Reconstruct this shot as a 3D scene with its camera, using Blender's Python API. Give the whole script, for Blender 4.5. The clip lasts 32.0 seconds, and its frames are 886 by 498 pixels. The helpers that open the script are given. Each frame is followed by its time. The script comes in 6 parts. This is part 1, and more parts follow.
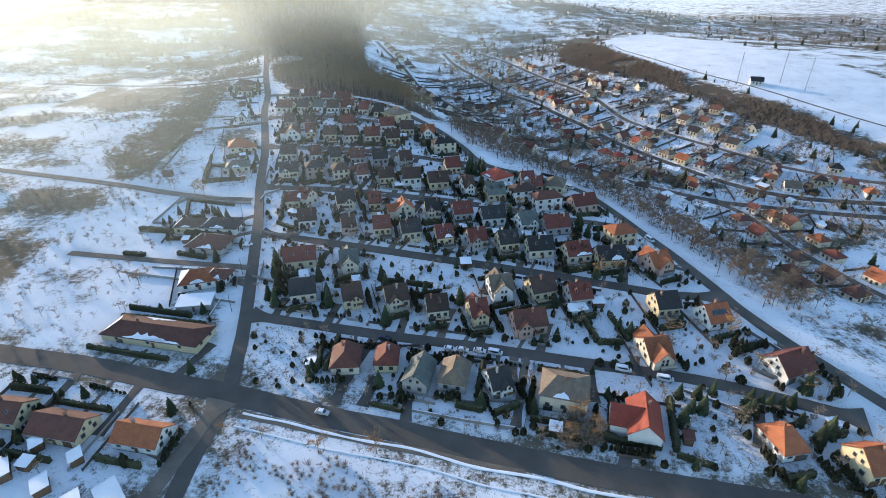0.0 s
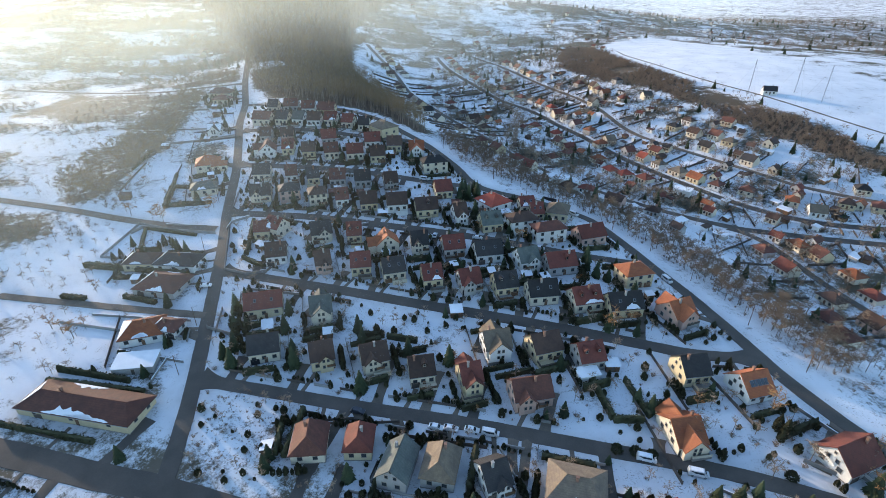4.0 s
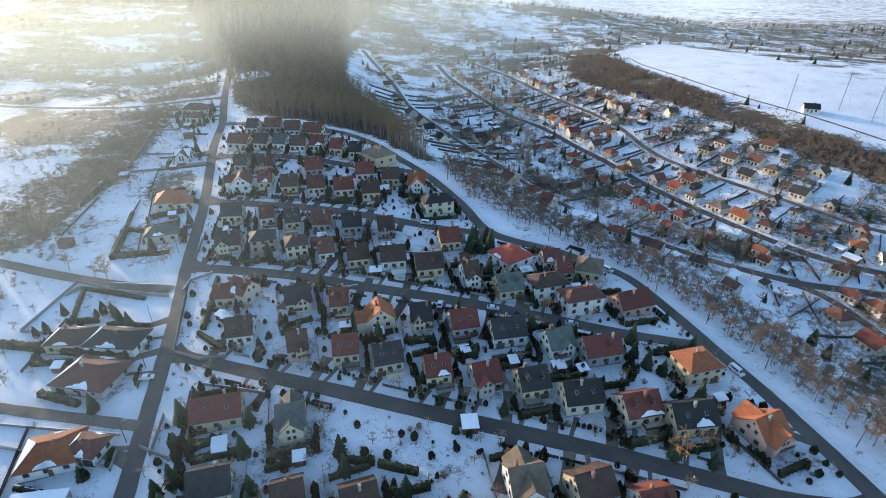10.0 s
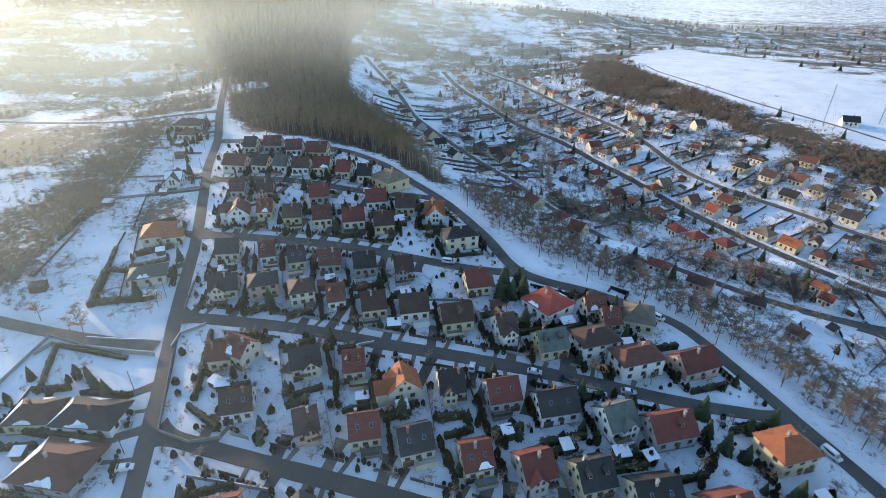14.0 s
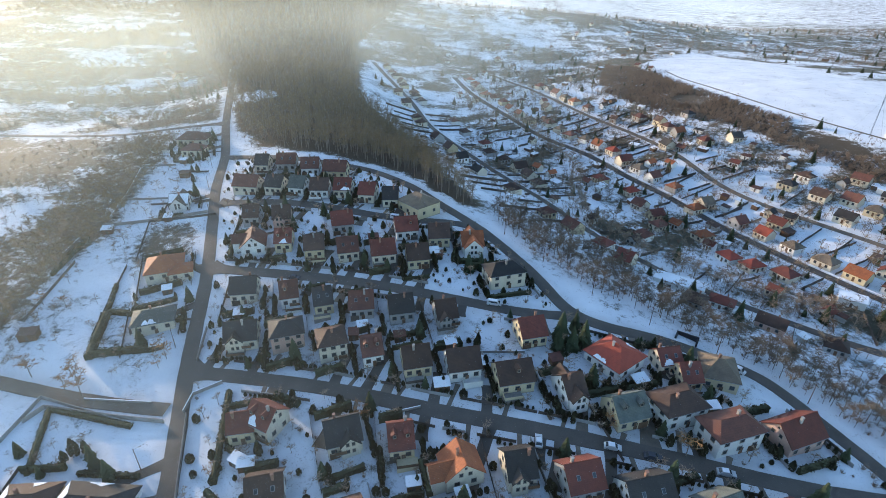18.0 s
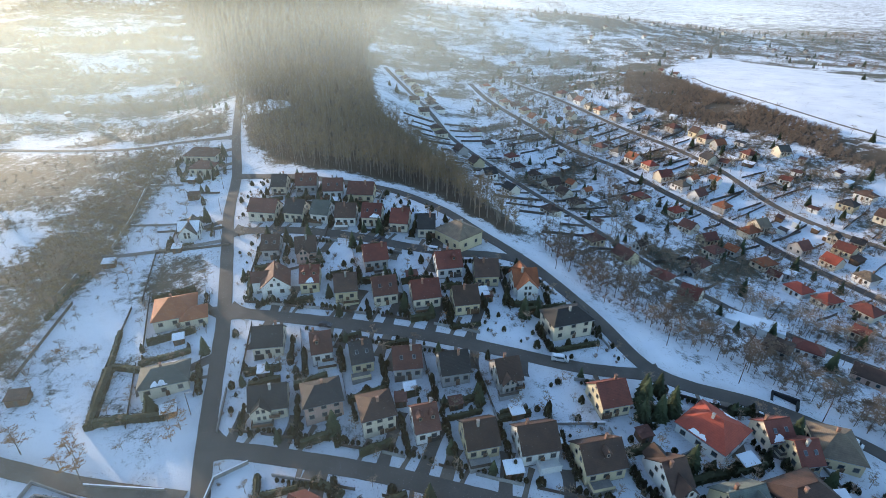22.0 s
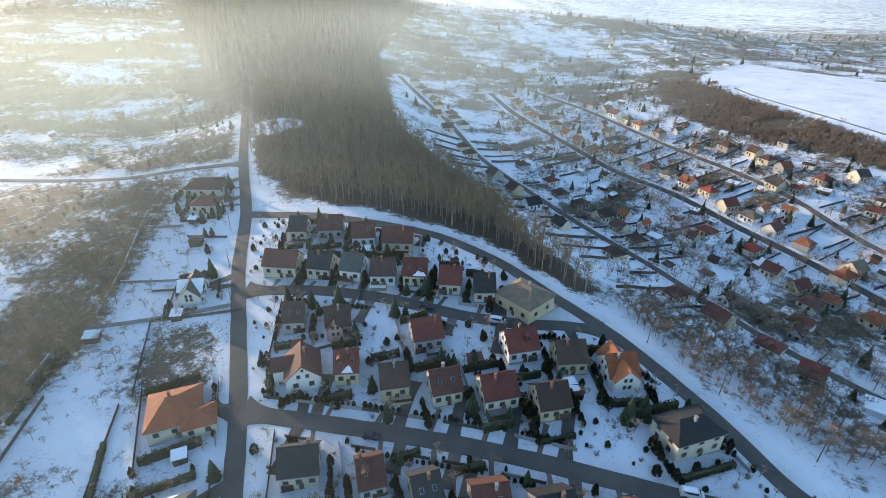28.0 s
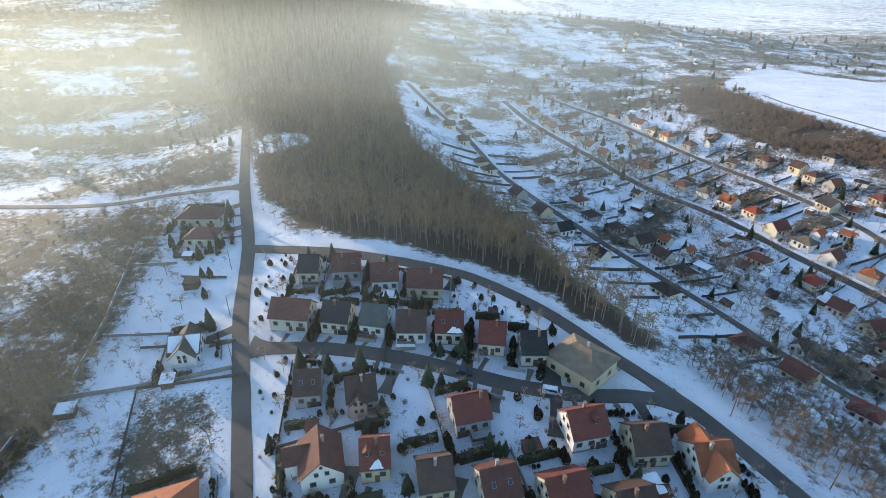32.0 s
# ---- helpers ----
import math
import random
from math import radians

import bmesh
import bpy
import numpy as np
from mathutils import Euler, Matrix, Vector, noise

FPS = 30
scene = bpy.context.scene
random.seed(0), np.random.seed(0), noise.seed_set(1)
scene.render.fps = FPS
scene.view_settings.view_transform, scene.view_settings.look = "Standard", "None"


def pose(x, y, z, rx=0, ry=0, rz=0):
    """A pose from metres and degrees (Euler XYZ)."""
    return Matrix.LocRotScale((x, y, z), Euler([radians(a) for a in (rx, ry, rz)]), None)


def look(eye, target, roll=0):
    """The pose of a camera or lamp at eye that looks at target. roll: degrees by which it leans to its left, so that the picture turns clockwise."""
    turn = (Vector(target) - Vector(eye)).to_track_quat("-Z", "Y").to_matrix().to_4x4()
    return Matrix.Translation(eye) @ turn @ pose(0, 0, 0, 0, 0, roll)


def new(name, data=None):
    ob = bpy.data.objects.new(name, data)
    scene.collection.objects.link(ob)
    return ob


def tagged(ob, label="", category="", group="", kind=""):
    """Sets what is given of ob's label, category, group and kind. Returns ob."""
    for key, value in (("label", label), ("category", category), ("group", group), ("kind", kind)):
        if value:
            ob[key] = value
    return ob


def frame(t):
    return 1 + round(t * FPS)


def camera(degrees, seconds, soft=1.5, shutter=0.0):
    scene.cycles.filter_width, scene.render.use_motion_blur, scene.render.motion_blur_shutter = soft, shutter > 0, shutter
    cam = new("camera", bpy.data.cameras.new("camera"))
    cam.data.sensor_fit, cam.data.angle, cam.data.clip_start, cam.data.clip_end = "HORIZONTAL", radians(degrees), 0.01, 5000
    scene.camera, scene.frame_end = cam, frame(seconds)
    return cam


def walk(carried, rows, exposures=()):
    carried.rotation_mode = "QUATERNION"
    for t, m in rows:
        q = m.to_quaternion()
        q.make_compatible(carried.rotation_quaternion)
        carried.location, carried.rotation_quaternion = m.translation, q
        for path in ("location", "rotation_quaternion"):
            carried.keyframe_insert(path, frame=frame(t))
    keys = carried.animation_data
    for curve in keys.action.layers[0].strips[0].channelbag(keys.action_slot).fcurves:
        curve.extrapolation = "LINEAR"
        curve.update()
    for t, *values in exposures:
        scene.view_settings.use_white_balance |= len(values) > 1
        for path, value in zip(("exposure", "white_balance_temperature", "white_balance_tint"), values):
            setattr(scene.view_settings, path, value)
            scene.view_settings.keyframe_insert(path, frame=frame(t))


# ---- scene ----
cam = camera(82.1, 32.0, soft=0.8)
METRES, EYE, TILT, LEAN, TURN = 250.0, 96.0, -28.4, 0.0, 0.0
ROWS = [
    (0.0, 0.0, 0.0, 0.0, 0.0, 0.0, -0.0),
    (0.5, 0.001, 0.0141, 0.0078, -0.04, 0.01, -0.02),
    (1.0, 0.0023, 0.0283, 0.0154, -0.12, 0.01, -0.01),
    (1.5, 0.0039, 0.0425, 0.0232, -0.17, 0.0, 0.02),
    (2.0, 0.0054, 0.0566, 0.031, -0.21, 0.0, 0.02),
    (2.5, 0.0068, 0.0708, 0.0389, -0.32, 0.01, 0.04),
    (3.0, 0.0084, 0.0851, 0.0471, -0.36, -0.0, 0.02),
    (3.5, 0.0103, 0.0993, 0.0552, -0.41, -0.01, -0.01),
    (5.5, 0.0145, 0.1554, 0.0881, -0.72, -0.01, -0.19),
    (6.0, 0.0147, 0.1697, 0.0963, -0.78, -0.01, -0.22),
    (6.5, 0.0143, 0.1839, 0.1046, -0.78, -0.02, -0.26),
    (7.0, 0.0133, 0.1982, 0.1125, -0.68, -0.01, -0.33),
    (7.5, 0.0123, 0.2124, 0.1206, -0.61, -0.02, -0.34),
    (8.0, 0.0108, 0.2266, 0.1284, -0.59, 0.01, -0.33),
    (8.5, 0.0087, 0.2406, 0.1367, -0.6, -0.02, -0.32),
    (9.0, 0.0065, 0.2544, 0.1449, -0.58, -0.02, -0.32),
    (9.5, 0.0042, 0.2685, 0.1528, -0.58, -0.03, -0.31),
    (10.0, 0.001, 0.2821, 0.1607, -0.69, -0.02, -0.24),
    (10.5, -0.0022, 0.2956, 0.1687, -0.74, -0.02, -0.19),
    (11.0, -0.0059, 0.3088, 0.1766, -0.79, 0.01, -0.14),
    (11.5, -0.0101, 0.3218, 0.1845, -0.79, 0.01, -0.13),
    (12.0, -0.0146, 0.3347, 0.1921, -0.87, 0.05, -0.1),
    (12.5, -0.0195, 0.3471, 0.1994, -0.88, 0.08, -0.06),
    (13.0, -0.0251, 0.3593, 0.2067, -0.91, 0.1, -0.04),
    (13.5, -0.0309, 0.3712, 0.2137, -0.92, 0.11, -0.04),
    (14.0, -0.0375, 0.3827, 0.2205, -0.96, 0.13, -0.01),
    (14.5, -0.0443, 0.3939, 0.2271, -1.01, 0.14, 0.01),
    (16.5, -0.0743, 0.4366, 0.2536, -1.13, 0.16, 0.04),
    (17.0, -0.0828, 0.4476, 0.2601, -1.22, 0.15, 0.06),
    (17.5, -0.0907, 0.4588, 0.2666, -1.27, 0.15, 0.07),
    (18.0, -0.0993, 0.4699, 0.2729, -1.34, 0.17, 0.1),
    (18.5, -0.1076, 0.4813, 0.2794, -1.39, 0.19, 0.12),
    (19.0, -0.1159, 0.4927, 0.2859, -1.43, 0.19, 0.12),
    (19.5, -0.1241, 0.5042, 0.2922, -1.44, 0.23, 0.13),
    (20.0, -0.1323, 0.5157, 0.2987, -1.46, 0.23, 0.13),
    (20.5, -0.1406, 0.5275, 0.3053, -1.48, 0.22, 0.13),
    (21.0, -0.1484, 0.5392, 0.3119, -1.49, 0.23, 0.13),
    (21.5, -0.1561, 0.5511, 0.3185, -1.51, 0.23, 0.13),
    (22.0, -0.1636, 0.5631, 0.3252, -1.53, 0.25, 0.13),
    (22.5, -0.171, 0.5753, 0.3318, -1.59, 0.26, 0.18),
    (23.0, -0.1778, 0.5874, 0.339, -1.6, 0.26, 0.18),
    (23.5, -0.1848, 0.5997, 0.3461, -1.63, 0.26, 0.19),
    (24.0, -0.1919, 0.6121, 0.3533, -1.68, 0.26, 0.2),
    (24.5, -0.1979, 0.6245, 0.3601, -1.63, 0.27, 0.22),
    (25.0, -0.2044, 0.6369, 0.3673, -1.61, 0.27, 0.2),
    (25.5, -0.2106, 0.6493, 0.3742, -1.65, 0.28, 0.22),
    (27.5, -0.2328, 0.6986, 0.4015, -1.71, 0.31, 0.26),
    (28.0, -0.238, 0.7108, 0.4084, -1.75, 0.31, 0.3),
    (28.5, -0.243, 0.7231, 0.4154, -1.77, 0.31, 0.34),
    (29.0, -0.2478, 0.7354, 0.4225, -1.81, 0.31, 0.4),
    (29.5, -0.2527, 0.748, 0.4293, -1.81, 0.33, 0.44),
    (30.0, -0.2574, 0.7606, 0.4361, -1.84, 0.35, 0.47),
    (30.5, -0.2623, 0.7733, 0.4429, -1.87, 0.34, 0.49),
    (31.0, -0.2676, 0.7858, 0.4499, -1.84, 0.35, 0.49),
    (31.5, -0.2727, 0.7983, 0.4569, -1.82, 0.38, 0.5),
    (32.0, -0.2777, 0.8107, 0.464, -1.84, 0.4, 0.51),
]
walk(cam, [(t, pose(0, 0, EYE, TILT, LEAN, TURN) @ pose(METRES * x, METRES * y, METRES * z, 90 + pitch, roll, yaw)) for t, x, y, z, yaw, pitch, roll in ROWS],
     exposures=[(0.0, 1.66, 6130, 10), (32.0, 1.66, 6130, 10)])

# ---- light: a low winter sun, ahead and to the west, and a clear sky ----
SUN_AZ, SUN_EL = radians(-50), radians(9.5)
SUN_DIR = Vector((math.sin(SUN_AZ) * math.cos(SUN_EL), math.cos(SUN_AZ) * math.cos(SUN_EL), math.sin(SUN_EL)))
world = bpy.data.worlds.new("winter_sky")
scene.world = world
world.use_nodes = True
wn = world.node_tree.nodes
sky = wn.new("ShaderNodeTexSky")
sky.sky_type, sky.sun_disc = "NISHITA", False
sky.sun_elevation, sky.sun_rotation = SUN_EL, SUN_AZ
sky.air_density, sky.dust_density, sky.ozone_density = 1.0, 0.8, 2.0
wn["Background"].inputs["Strength"].default_value = 0.15
world.node_tree.links.new(sky.outputs["Color"], wn["Background"].inputs["Color"])
sun_data = bpy.data.lights.new("sun", "SUN")
sun_data.energy, sun_data.angle, sun_data.color = 2.9, radians(0.6), (1.0, 0.76, 0.52)
sun = new("sun", sun_data)
sun.matrix_world = look(SUN_DIR * 900, (0, 0, 0))


# ---- materials ----
def nodes_of(name):
    m = bpy.data.materials.new(name)
    m.use_nodes = True
    t = m.node_tree
    return m, t.nodes, t.links, t.nodes["Principled BSDF"]


def noise_node(n, l, scale, detail=4.0, rough=0.6, stretch=None):
    geo = n.new("ShaderNodeNewGeometry")
    tex = n.new("ShaderNodeTexNoise")
    tex.inputs["Scale"].default_value, tex.inputs["Detail"].default_value = scale, detail
    tex.inputs["Roughness"].default_value = rough
    if stretch:
        mp = n.new("ShaderNodeMapping")
        mp.inputs["Scale"].default_value = stretch
        l.new(geo.outputs["Position"], mp.inputs["Vector"])
        l.new(mp.outputs["Vector"], tex.inputs["Vector"])
    else:
        l.new(geo.outputs["Position"], tex.inputs["Vector"])
    return tex.outputs["Fac"]


def span(n, l, fac, lo, hi, a=0.0, b=1.0):
    r = n.new("ShaderNodeMapRange")
    for key, v in (("From Min", lo), ("From Max", hi), ("To Min", a), ("To Max", b)):
        r.inputs[key].default_value = v
    l.new(fac, r.inputs["Value"])
    return r.outputs["Result"]


def mixed(n, l, fac, a, b, how="MIX"):
    x = n.new("ShaderNodeMix")
    x.data_type, x.blend_type = "RGBA", how
    for sock, v in ((x.inputs[0], fac), (x.inputs[6], a), (x.inputs[7], b)):
        if isinstance(v, (tuple, list)):
            sock.default_value = (*v, 1.0)
        elif isinstance(v, float):
            sock.default_value = v
        else:
            l.new(v, sock)
    return x.outputs[2]


def math_node(n, l, how, a, b):
    x = n.new("ShaderNodeMath")
    x.operation = how
    for sock, v in ((x.inputs[0], a), (x.inputs[1], b)):
        if isinstance(v, float):
            sock.default_value = v
        else:
            l.new(v, sock)
    return x.outputs[0]


def bump(n, l, p, height, strength, distance):
    b = n.new("ShaderNodeBump")
    b.inputs["Strength"].default_value, b.inputs["Distance"].default_value = strength, distance
    l.new(height, b.inputs["Height"])
    l.new(b.outputs["Normal"], p.inputs["Normal"])


def surface(name, base, other=None, rough=0.85, coarse=0.35, fine=4.0, vary=0.25, relief=0.4, metal=0.0, stretch=None, gloss=0.3):
    """Two scales of variation, a change from object to object, and a fine relief."""
    m, n, l, p = nodes_of(name)
    other = other or tuple(c * 0.6 for c in base)
    big, small = noise_node(n, l, coarse, 3.0), noise_node(n, l, fine, 6.0, 0.7, stretch)
    both = math_node(n, l, "ADD", math_node(n, l, "MULTIPLY", big, 0.55), math_node(n, l, "MULTIPLY", small, 0.45))
    col = mixed(n, l, span(n, l, both, 0.36, 0.64), base, other)
    info = n.new("ShaderNodeObjectInfo")
    tone = n.new("ShaderNodeHueSaturation")
    l.new(span(n, l, info.outputs["Random"], 0.0, 1.0, 1.0 - vary, 1.0 + vary), tone.inputs["Value"])
    l.new(col, tone.inputs["Color"])
    l.new(tone.outputs["Color"], p.inputs["Base Color"])
    p.inputs["Roughness"].default_value, p.inputs["Metallic"].default_value = rough, metal
    p.inputs["Specular IOR Level"].default_value = gloss
    if relief:
        bump(n, l, p, small, relief, 0.05)
    return m


def roof_tiles(name, base, other):
    """Rows of tiles down the slope, blotched and weathered."""
    m, n, l, p = nodes_of(name)
    geo = n.new("ShaderNodeNewGeometry")
    sep = n.new("ShaderNodeSeparateXYZ")
    l.new(geo.outputs["Position"], sep.inputs[0])
    rows = math_node(n, l, "FRACT", math_node(n, l, "MULTIPLY", sep.outputs["Z"], 4.2), 0.0)
    blot, grain = noise_node(n, l, 0.5, 4.0), noise_node(n, l, 2.6, 5.0, 0.7)
    col = mixed(n, l, span(n, l, blot, 0.38, 0.66), base, other)
    col = mixed(n, l, span(n, l, grain, 0.3, 0.7, 0.0, 0.55), col, tuple(c * 0.45 for c in base))
    col = mixed(n, l, span(n, l, rows, 0.75, 1.0, 0.0, 0.5), col, tuple(c * 0.35 for c in base))
    info = n.new("ShaderNodeObjectInfo")
    tone = n.new("ShaderNodeHueSaturation")
    l.new(span(n, l, info.outputs["Random"], 0.0, 1.0, 0.75, 1.2), tone.inputs["Value"])
    l.new(col, tone.inputs["Color"])
    l.new(tone.outputs["Color"], p.inputs["Base Color"])
    p.inputs["Roughness"].default_value, p.inputs["Specular IOR Level"].default_value = 0.75, 0.3
    bump(n, l, p, rows, 0.5, 0.05)
    return m


def ground_cover():
    """Snow over winter grass: the attribute says how bare the land is and where leaf litter or worn dirt lies."""
    m, n, l, p = nodes_of("snowy_ground")
    att = n.new("ShaderNodeAttribute")
    att.attribute_name = "cover"
    sep = n.new("ShaderNodeSeparateColor")
    l.new(att.outputs["Color"], sep.inputs[0])
    broad, mid, fine = noise_node(n, l, 0.045, 4.0), noise_node(n, l, 0.35, 5.0, 0.65), noise_node(n, l, 1.7, 6.0, 0.75)
    streak = noise_node(n, l, 0.05, 5.0, 0.7, (0.35, 1.6, 1.0))
    patch = math_node(n, l, "ADD", math_node(n, l, "MULTIPLY", broad, 0.3), math_node(n, l, "MULTIPLY", mid, 0.3))
    patch = math_node(n, l, "ADD", patch, math_node(n, l, "MULTIPLY", fine, 0.25))
    patch = math_node(n, l, "ADD", patch, math_node(n, l, "MULTIPLY", streak, 0.15))
    bare = math_node(n, l, "ADD", patch, math_node(n, l, "MULTIPLY", sep.outputs[0], 0.5))
    grass = mixed(n, l, mid, (0.125, 0.108, 0.07), (0.068, 0.062, 0.044))
    grass = mixed(n, l, sep.outputs[1], grass, mixed(n, l, fine, (0.10, 0.07, 0.045), (0.055, 0.04, 0.03)))
    snow = mixed(n, l, span(n, l, broad, 0.35, 0.65), (0.74, 0.76, 0.80), (0.62, 0.65, 0.70))
    snow = mixed(n, l, span(n, l, fine, 0.55, 0.75, 0.0, 0.3), snow, (0.52, 0.53, 0.55))
    col = mixed(n, l, span(n, l, bare, 0.615, 0.685), snow, grass)
    speck = math_node(n, l, "MULTIPLY", span(n, l, noise_node(n, l, 2.4, 2.0, 0.5), 0.60, 0.65), span(n, l, noise_node(n, l, 0.16, 3.0), 0.5, 0.62))
    col = mixed(n, l, math_node(n, l, "MULTIPLY", speck, 0.75), col, (0.13, 0.105, 0.075))
    col = mixed(n, l, math_node(n, l, "MULTIPLY", sep.outputs[2], span(n, l, mid, 0.2, 0.6, 0.5, 1.0)), col, (0.16, 0.135, 0.11))
    l.new(col, p.inputs["Base Color"])
    p.inputs["Roughness"].default_value, p.inputs["Specular IOR Level"].default_value = 0.8, 0.2
    bump(n, l, p, math_node(n, l, "ADD", fine, mid), 0.5, 0.35)
    return m


def glass_pane():
    m, n, l, p = nodes_of("window_glass")
    l.new(mixed(n, l, noise_node(n, l, 0.8), (0.02, 0.025, 0.03), (0.06, 0.07, 0.08)), p.inputs["Base Color"])
    p.inputs["Roughness"].default_value, p.inputs["Specular IOR Level"].default_value = 0.08, 0.6
    return m


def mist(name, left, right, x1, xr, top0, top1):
    """Thin sheet that lets most light through and stands in for haze and sun glare, thicker towards the west, thinning
    out at its top and end.
    """
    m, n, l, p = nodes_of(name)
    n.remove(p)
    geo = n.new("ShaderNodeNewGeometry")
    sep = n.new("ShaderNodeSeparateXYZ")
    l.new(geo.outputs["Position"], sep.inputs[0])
    # density grows westward to imitate the glare on the sun's side
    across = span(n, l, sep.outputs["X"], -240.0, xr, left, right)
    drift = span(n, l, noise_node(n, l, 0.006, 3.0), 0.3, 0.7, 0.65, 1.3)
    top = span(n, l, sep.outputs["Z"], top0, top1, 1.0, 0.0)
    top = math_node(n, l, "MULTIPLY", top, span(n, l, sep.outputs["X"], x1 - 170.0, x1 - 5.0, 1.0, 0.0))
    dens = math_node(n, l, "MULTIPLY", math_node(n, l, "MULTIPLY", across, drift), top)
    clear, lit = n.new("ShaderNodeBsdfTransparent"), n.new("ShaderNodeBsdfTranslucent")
    # glow of the haze set in the colour: pale in the west, bluer east
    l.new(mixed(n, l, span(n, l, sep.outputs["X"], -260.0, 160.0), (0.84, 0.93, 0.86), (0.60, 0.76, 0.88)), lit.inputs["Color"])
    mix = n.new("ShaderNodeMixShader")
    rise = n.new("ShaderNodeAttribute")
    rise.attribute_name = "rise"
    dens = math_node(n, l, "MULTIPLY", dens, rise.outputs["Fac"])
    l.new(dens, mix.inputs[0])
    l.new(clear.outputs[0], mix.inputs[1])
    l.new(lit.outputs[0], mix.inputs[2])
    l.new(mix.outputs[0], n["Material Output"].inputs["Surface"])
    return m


GROUND = ground_cover()
ASPHALT = surface("worn_asphalt", (0.105, 0.092, 0.08), (0.062, 0.056, 0.05), 0.8, 0.12, 3.0, 0.1, 0.3)
DIRT = surface("frozen_gravel", (0.17, 0.14, 0.11), (0.10, 0.085, 0.07), 0.9, 0.25, 3.0, 0.12, 0.4)
SNOW = surface("packed_snow", (0.78, 0.80, 0.84), (0.68, 0.71, 0.76), 0.75, 0.3, 2.5, 0.04, 0.4)
ROOFS = {
    "r": roof_tiles("red_roof_tiles", (0.19, 0.058, 0.042), (0.13, 0.045, 0.036)),
    "R": roof_tiles("bright_red_roof_tiles", (0.36, 0.075, 0.045), (0.27, 0.06, 0.04)),
    "o": roof_tiles("orange_roof_tiles", (0.38, 0.13, 0.055), (0.28, 0.09, 0.045)),
    "b": roof_tiles("brown_red_roof_tiles", (0.17, 0.07, 0.05), (0.11, 0.05, 0.04)),
    "d": roof_tiles("dark_brown_roof_tiles", (0.10, 0.06, 0.045), (0.065, 0.042, 0.035)),
    "k": roof_tiles("charcoal_roof_tiles", (0.05, 0.047, 0.046), (0.035, 0.033, 0.035)),
    "s": roof_tiles("grey_green_slates", (0.13, 0.145, 0.13), (0.085, 0.10, 0.095)),
    "t": roof_tiles("tan_roof_shingles", (0.22, 0.17, 0.12), (0.14, 0.11, 0.085)),
    "w": roof_tiles("dark_shingles", (0.09, 0.08, 0.07), (0.06, 0.055, 0.05)),
}
ROOF_WORDS = {"r": "red tiled", "R": "bright red tiled", "o": "orange tiled", "b": "brown-red tiled", "d": "dark brown tiled",
              "k": "charcoal tiled", "s": "grey-green slate", "t": "tan shingled", "w": "dark snow-covered"}
WALLS = {
    "white": surface("white_render", (0.72, 0.71, 0.68), (0.60, 0.59, 0.56), 0.9, 0.4, 3.0, 0.08, 0.2),
    "cream": surface("cream_render", (0.62, 0.56, 0.44), (0.52, 0.46, 0.36), 0.9, 0.4, 3.0, 0.08, 0.2),
    "grey": surface("grey_render", (0.40, 0.39, 0.37), (0.30, 0.29, 0.28), 0.9, 0.4, 3.0, 0.1, 0.25),
    "yellow": surface("yellow_render", (0.58, 0.49, 0.32), (0.48, 0.41, 0.27), 0.9, 0.4, 3.0, 0.08, 0.2),
    "pink": surface("pinkish_render", (0.52, 0.36, 0.29), (0.42, 0.29, 0.24), 0.9, 0.4, 3.0, 0.08, 0.2),
}
PLINTH = surface("stone_plinth", (0.28, 0.26, 0.24), (0.18, 0.17, 0.16), 0.9, 0.6, 3.5, 0.15, 0.4)
BRICK = surface("chimney_brick", (0.30, 0.17, 0.12), (0.20, 0.12, 0.09), 0.9, 1.5, 9.0, 0.2, 0.4)
FRAME = surface("painted_window_frame", (0.34, 0.30, 0.25), (0.22, 0.19, 0.16), 0.6, 1.0, 6.0, 0.15, 0.1)
WOOD = surface("brown_wood", (0.16, 0.09, 0.05), (0.09, 0.055, 0.035), 0.8, 0.8, 6.0, 0.25, 0.3, stretch=(1, 1, 0.2))
FENCE = surface("weathered_fence", (0.12, 0.10, 0.085), (0.07, 0.06, 0.052), 0.9, 0.6, 5.0, 0.3, 0.3)
CONCRETE = surface("concrete", (0.34, 0.33, 0.31), (0.24, 0.235, 0.225), 0.9, 0.5, 4.0, 0.15, 0.3)
METAL = surface("galvanised_metal", (0.32, 0.33, 0.34), (0.22, 0.23, 0.24), 0.5, 0.5, 5.0, 0.15, 0.1, 0.7)
DARK = surface("dark_paint", (0.03, 0.03, 0.032), (0.02, 0.02, 0.022), 0.6, 0.8, 5.0, 0.2, 0.1)
RUBBER = surface("tyre_rubber", (0.02, 0.02, 0.02), (0.015, 0.015, 0.015), 0.9, 1.0, 8.0, 0.1, 0.1)
BARK = surface("grey_brown_bark", (0.24, 0.195, 0.155), (0.15, 0.12, 0.097), 0.95, 0.5, 3.0, 0.25, 0.3)
TWIGS = surface("bare_twigs", (0.29, 0.21, 0.145), (0.20, 0.15, 0.105), 0.95, 0.08, 0.8, 0.25, 0.0)
FOREST_TWIGS = surface("forest_twigs", (0.23, 0.16, 0.08), (0.13, 0.097, 0.054), 0.95, 0.06, 0.8, 0.2, 0.0)
RUSSET = surface("russet_winter_leaves", (0.40, 0.22, 0.09), (0.28, 0.15, 0.07), 0.95, 0.2, 1.5, 0.2, 0.0)
NEEDLE = surface("dark_conifer_needles", (0.06, 0.075, 0.035), (0.03, 0.042, 0.022), 0.9, 0.4, 3.0, 0.35, 0.0)
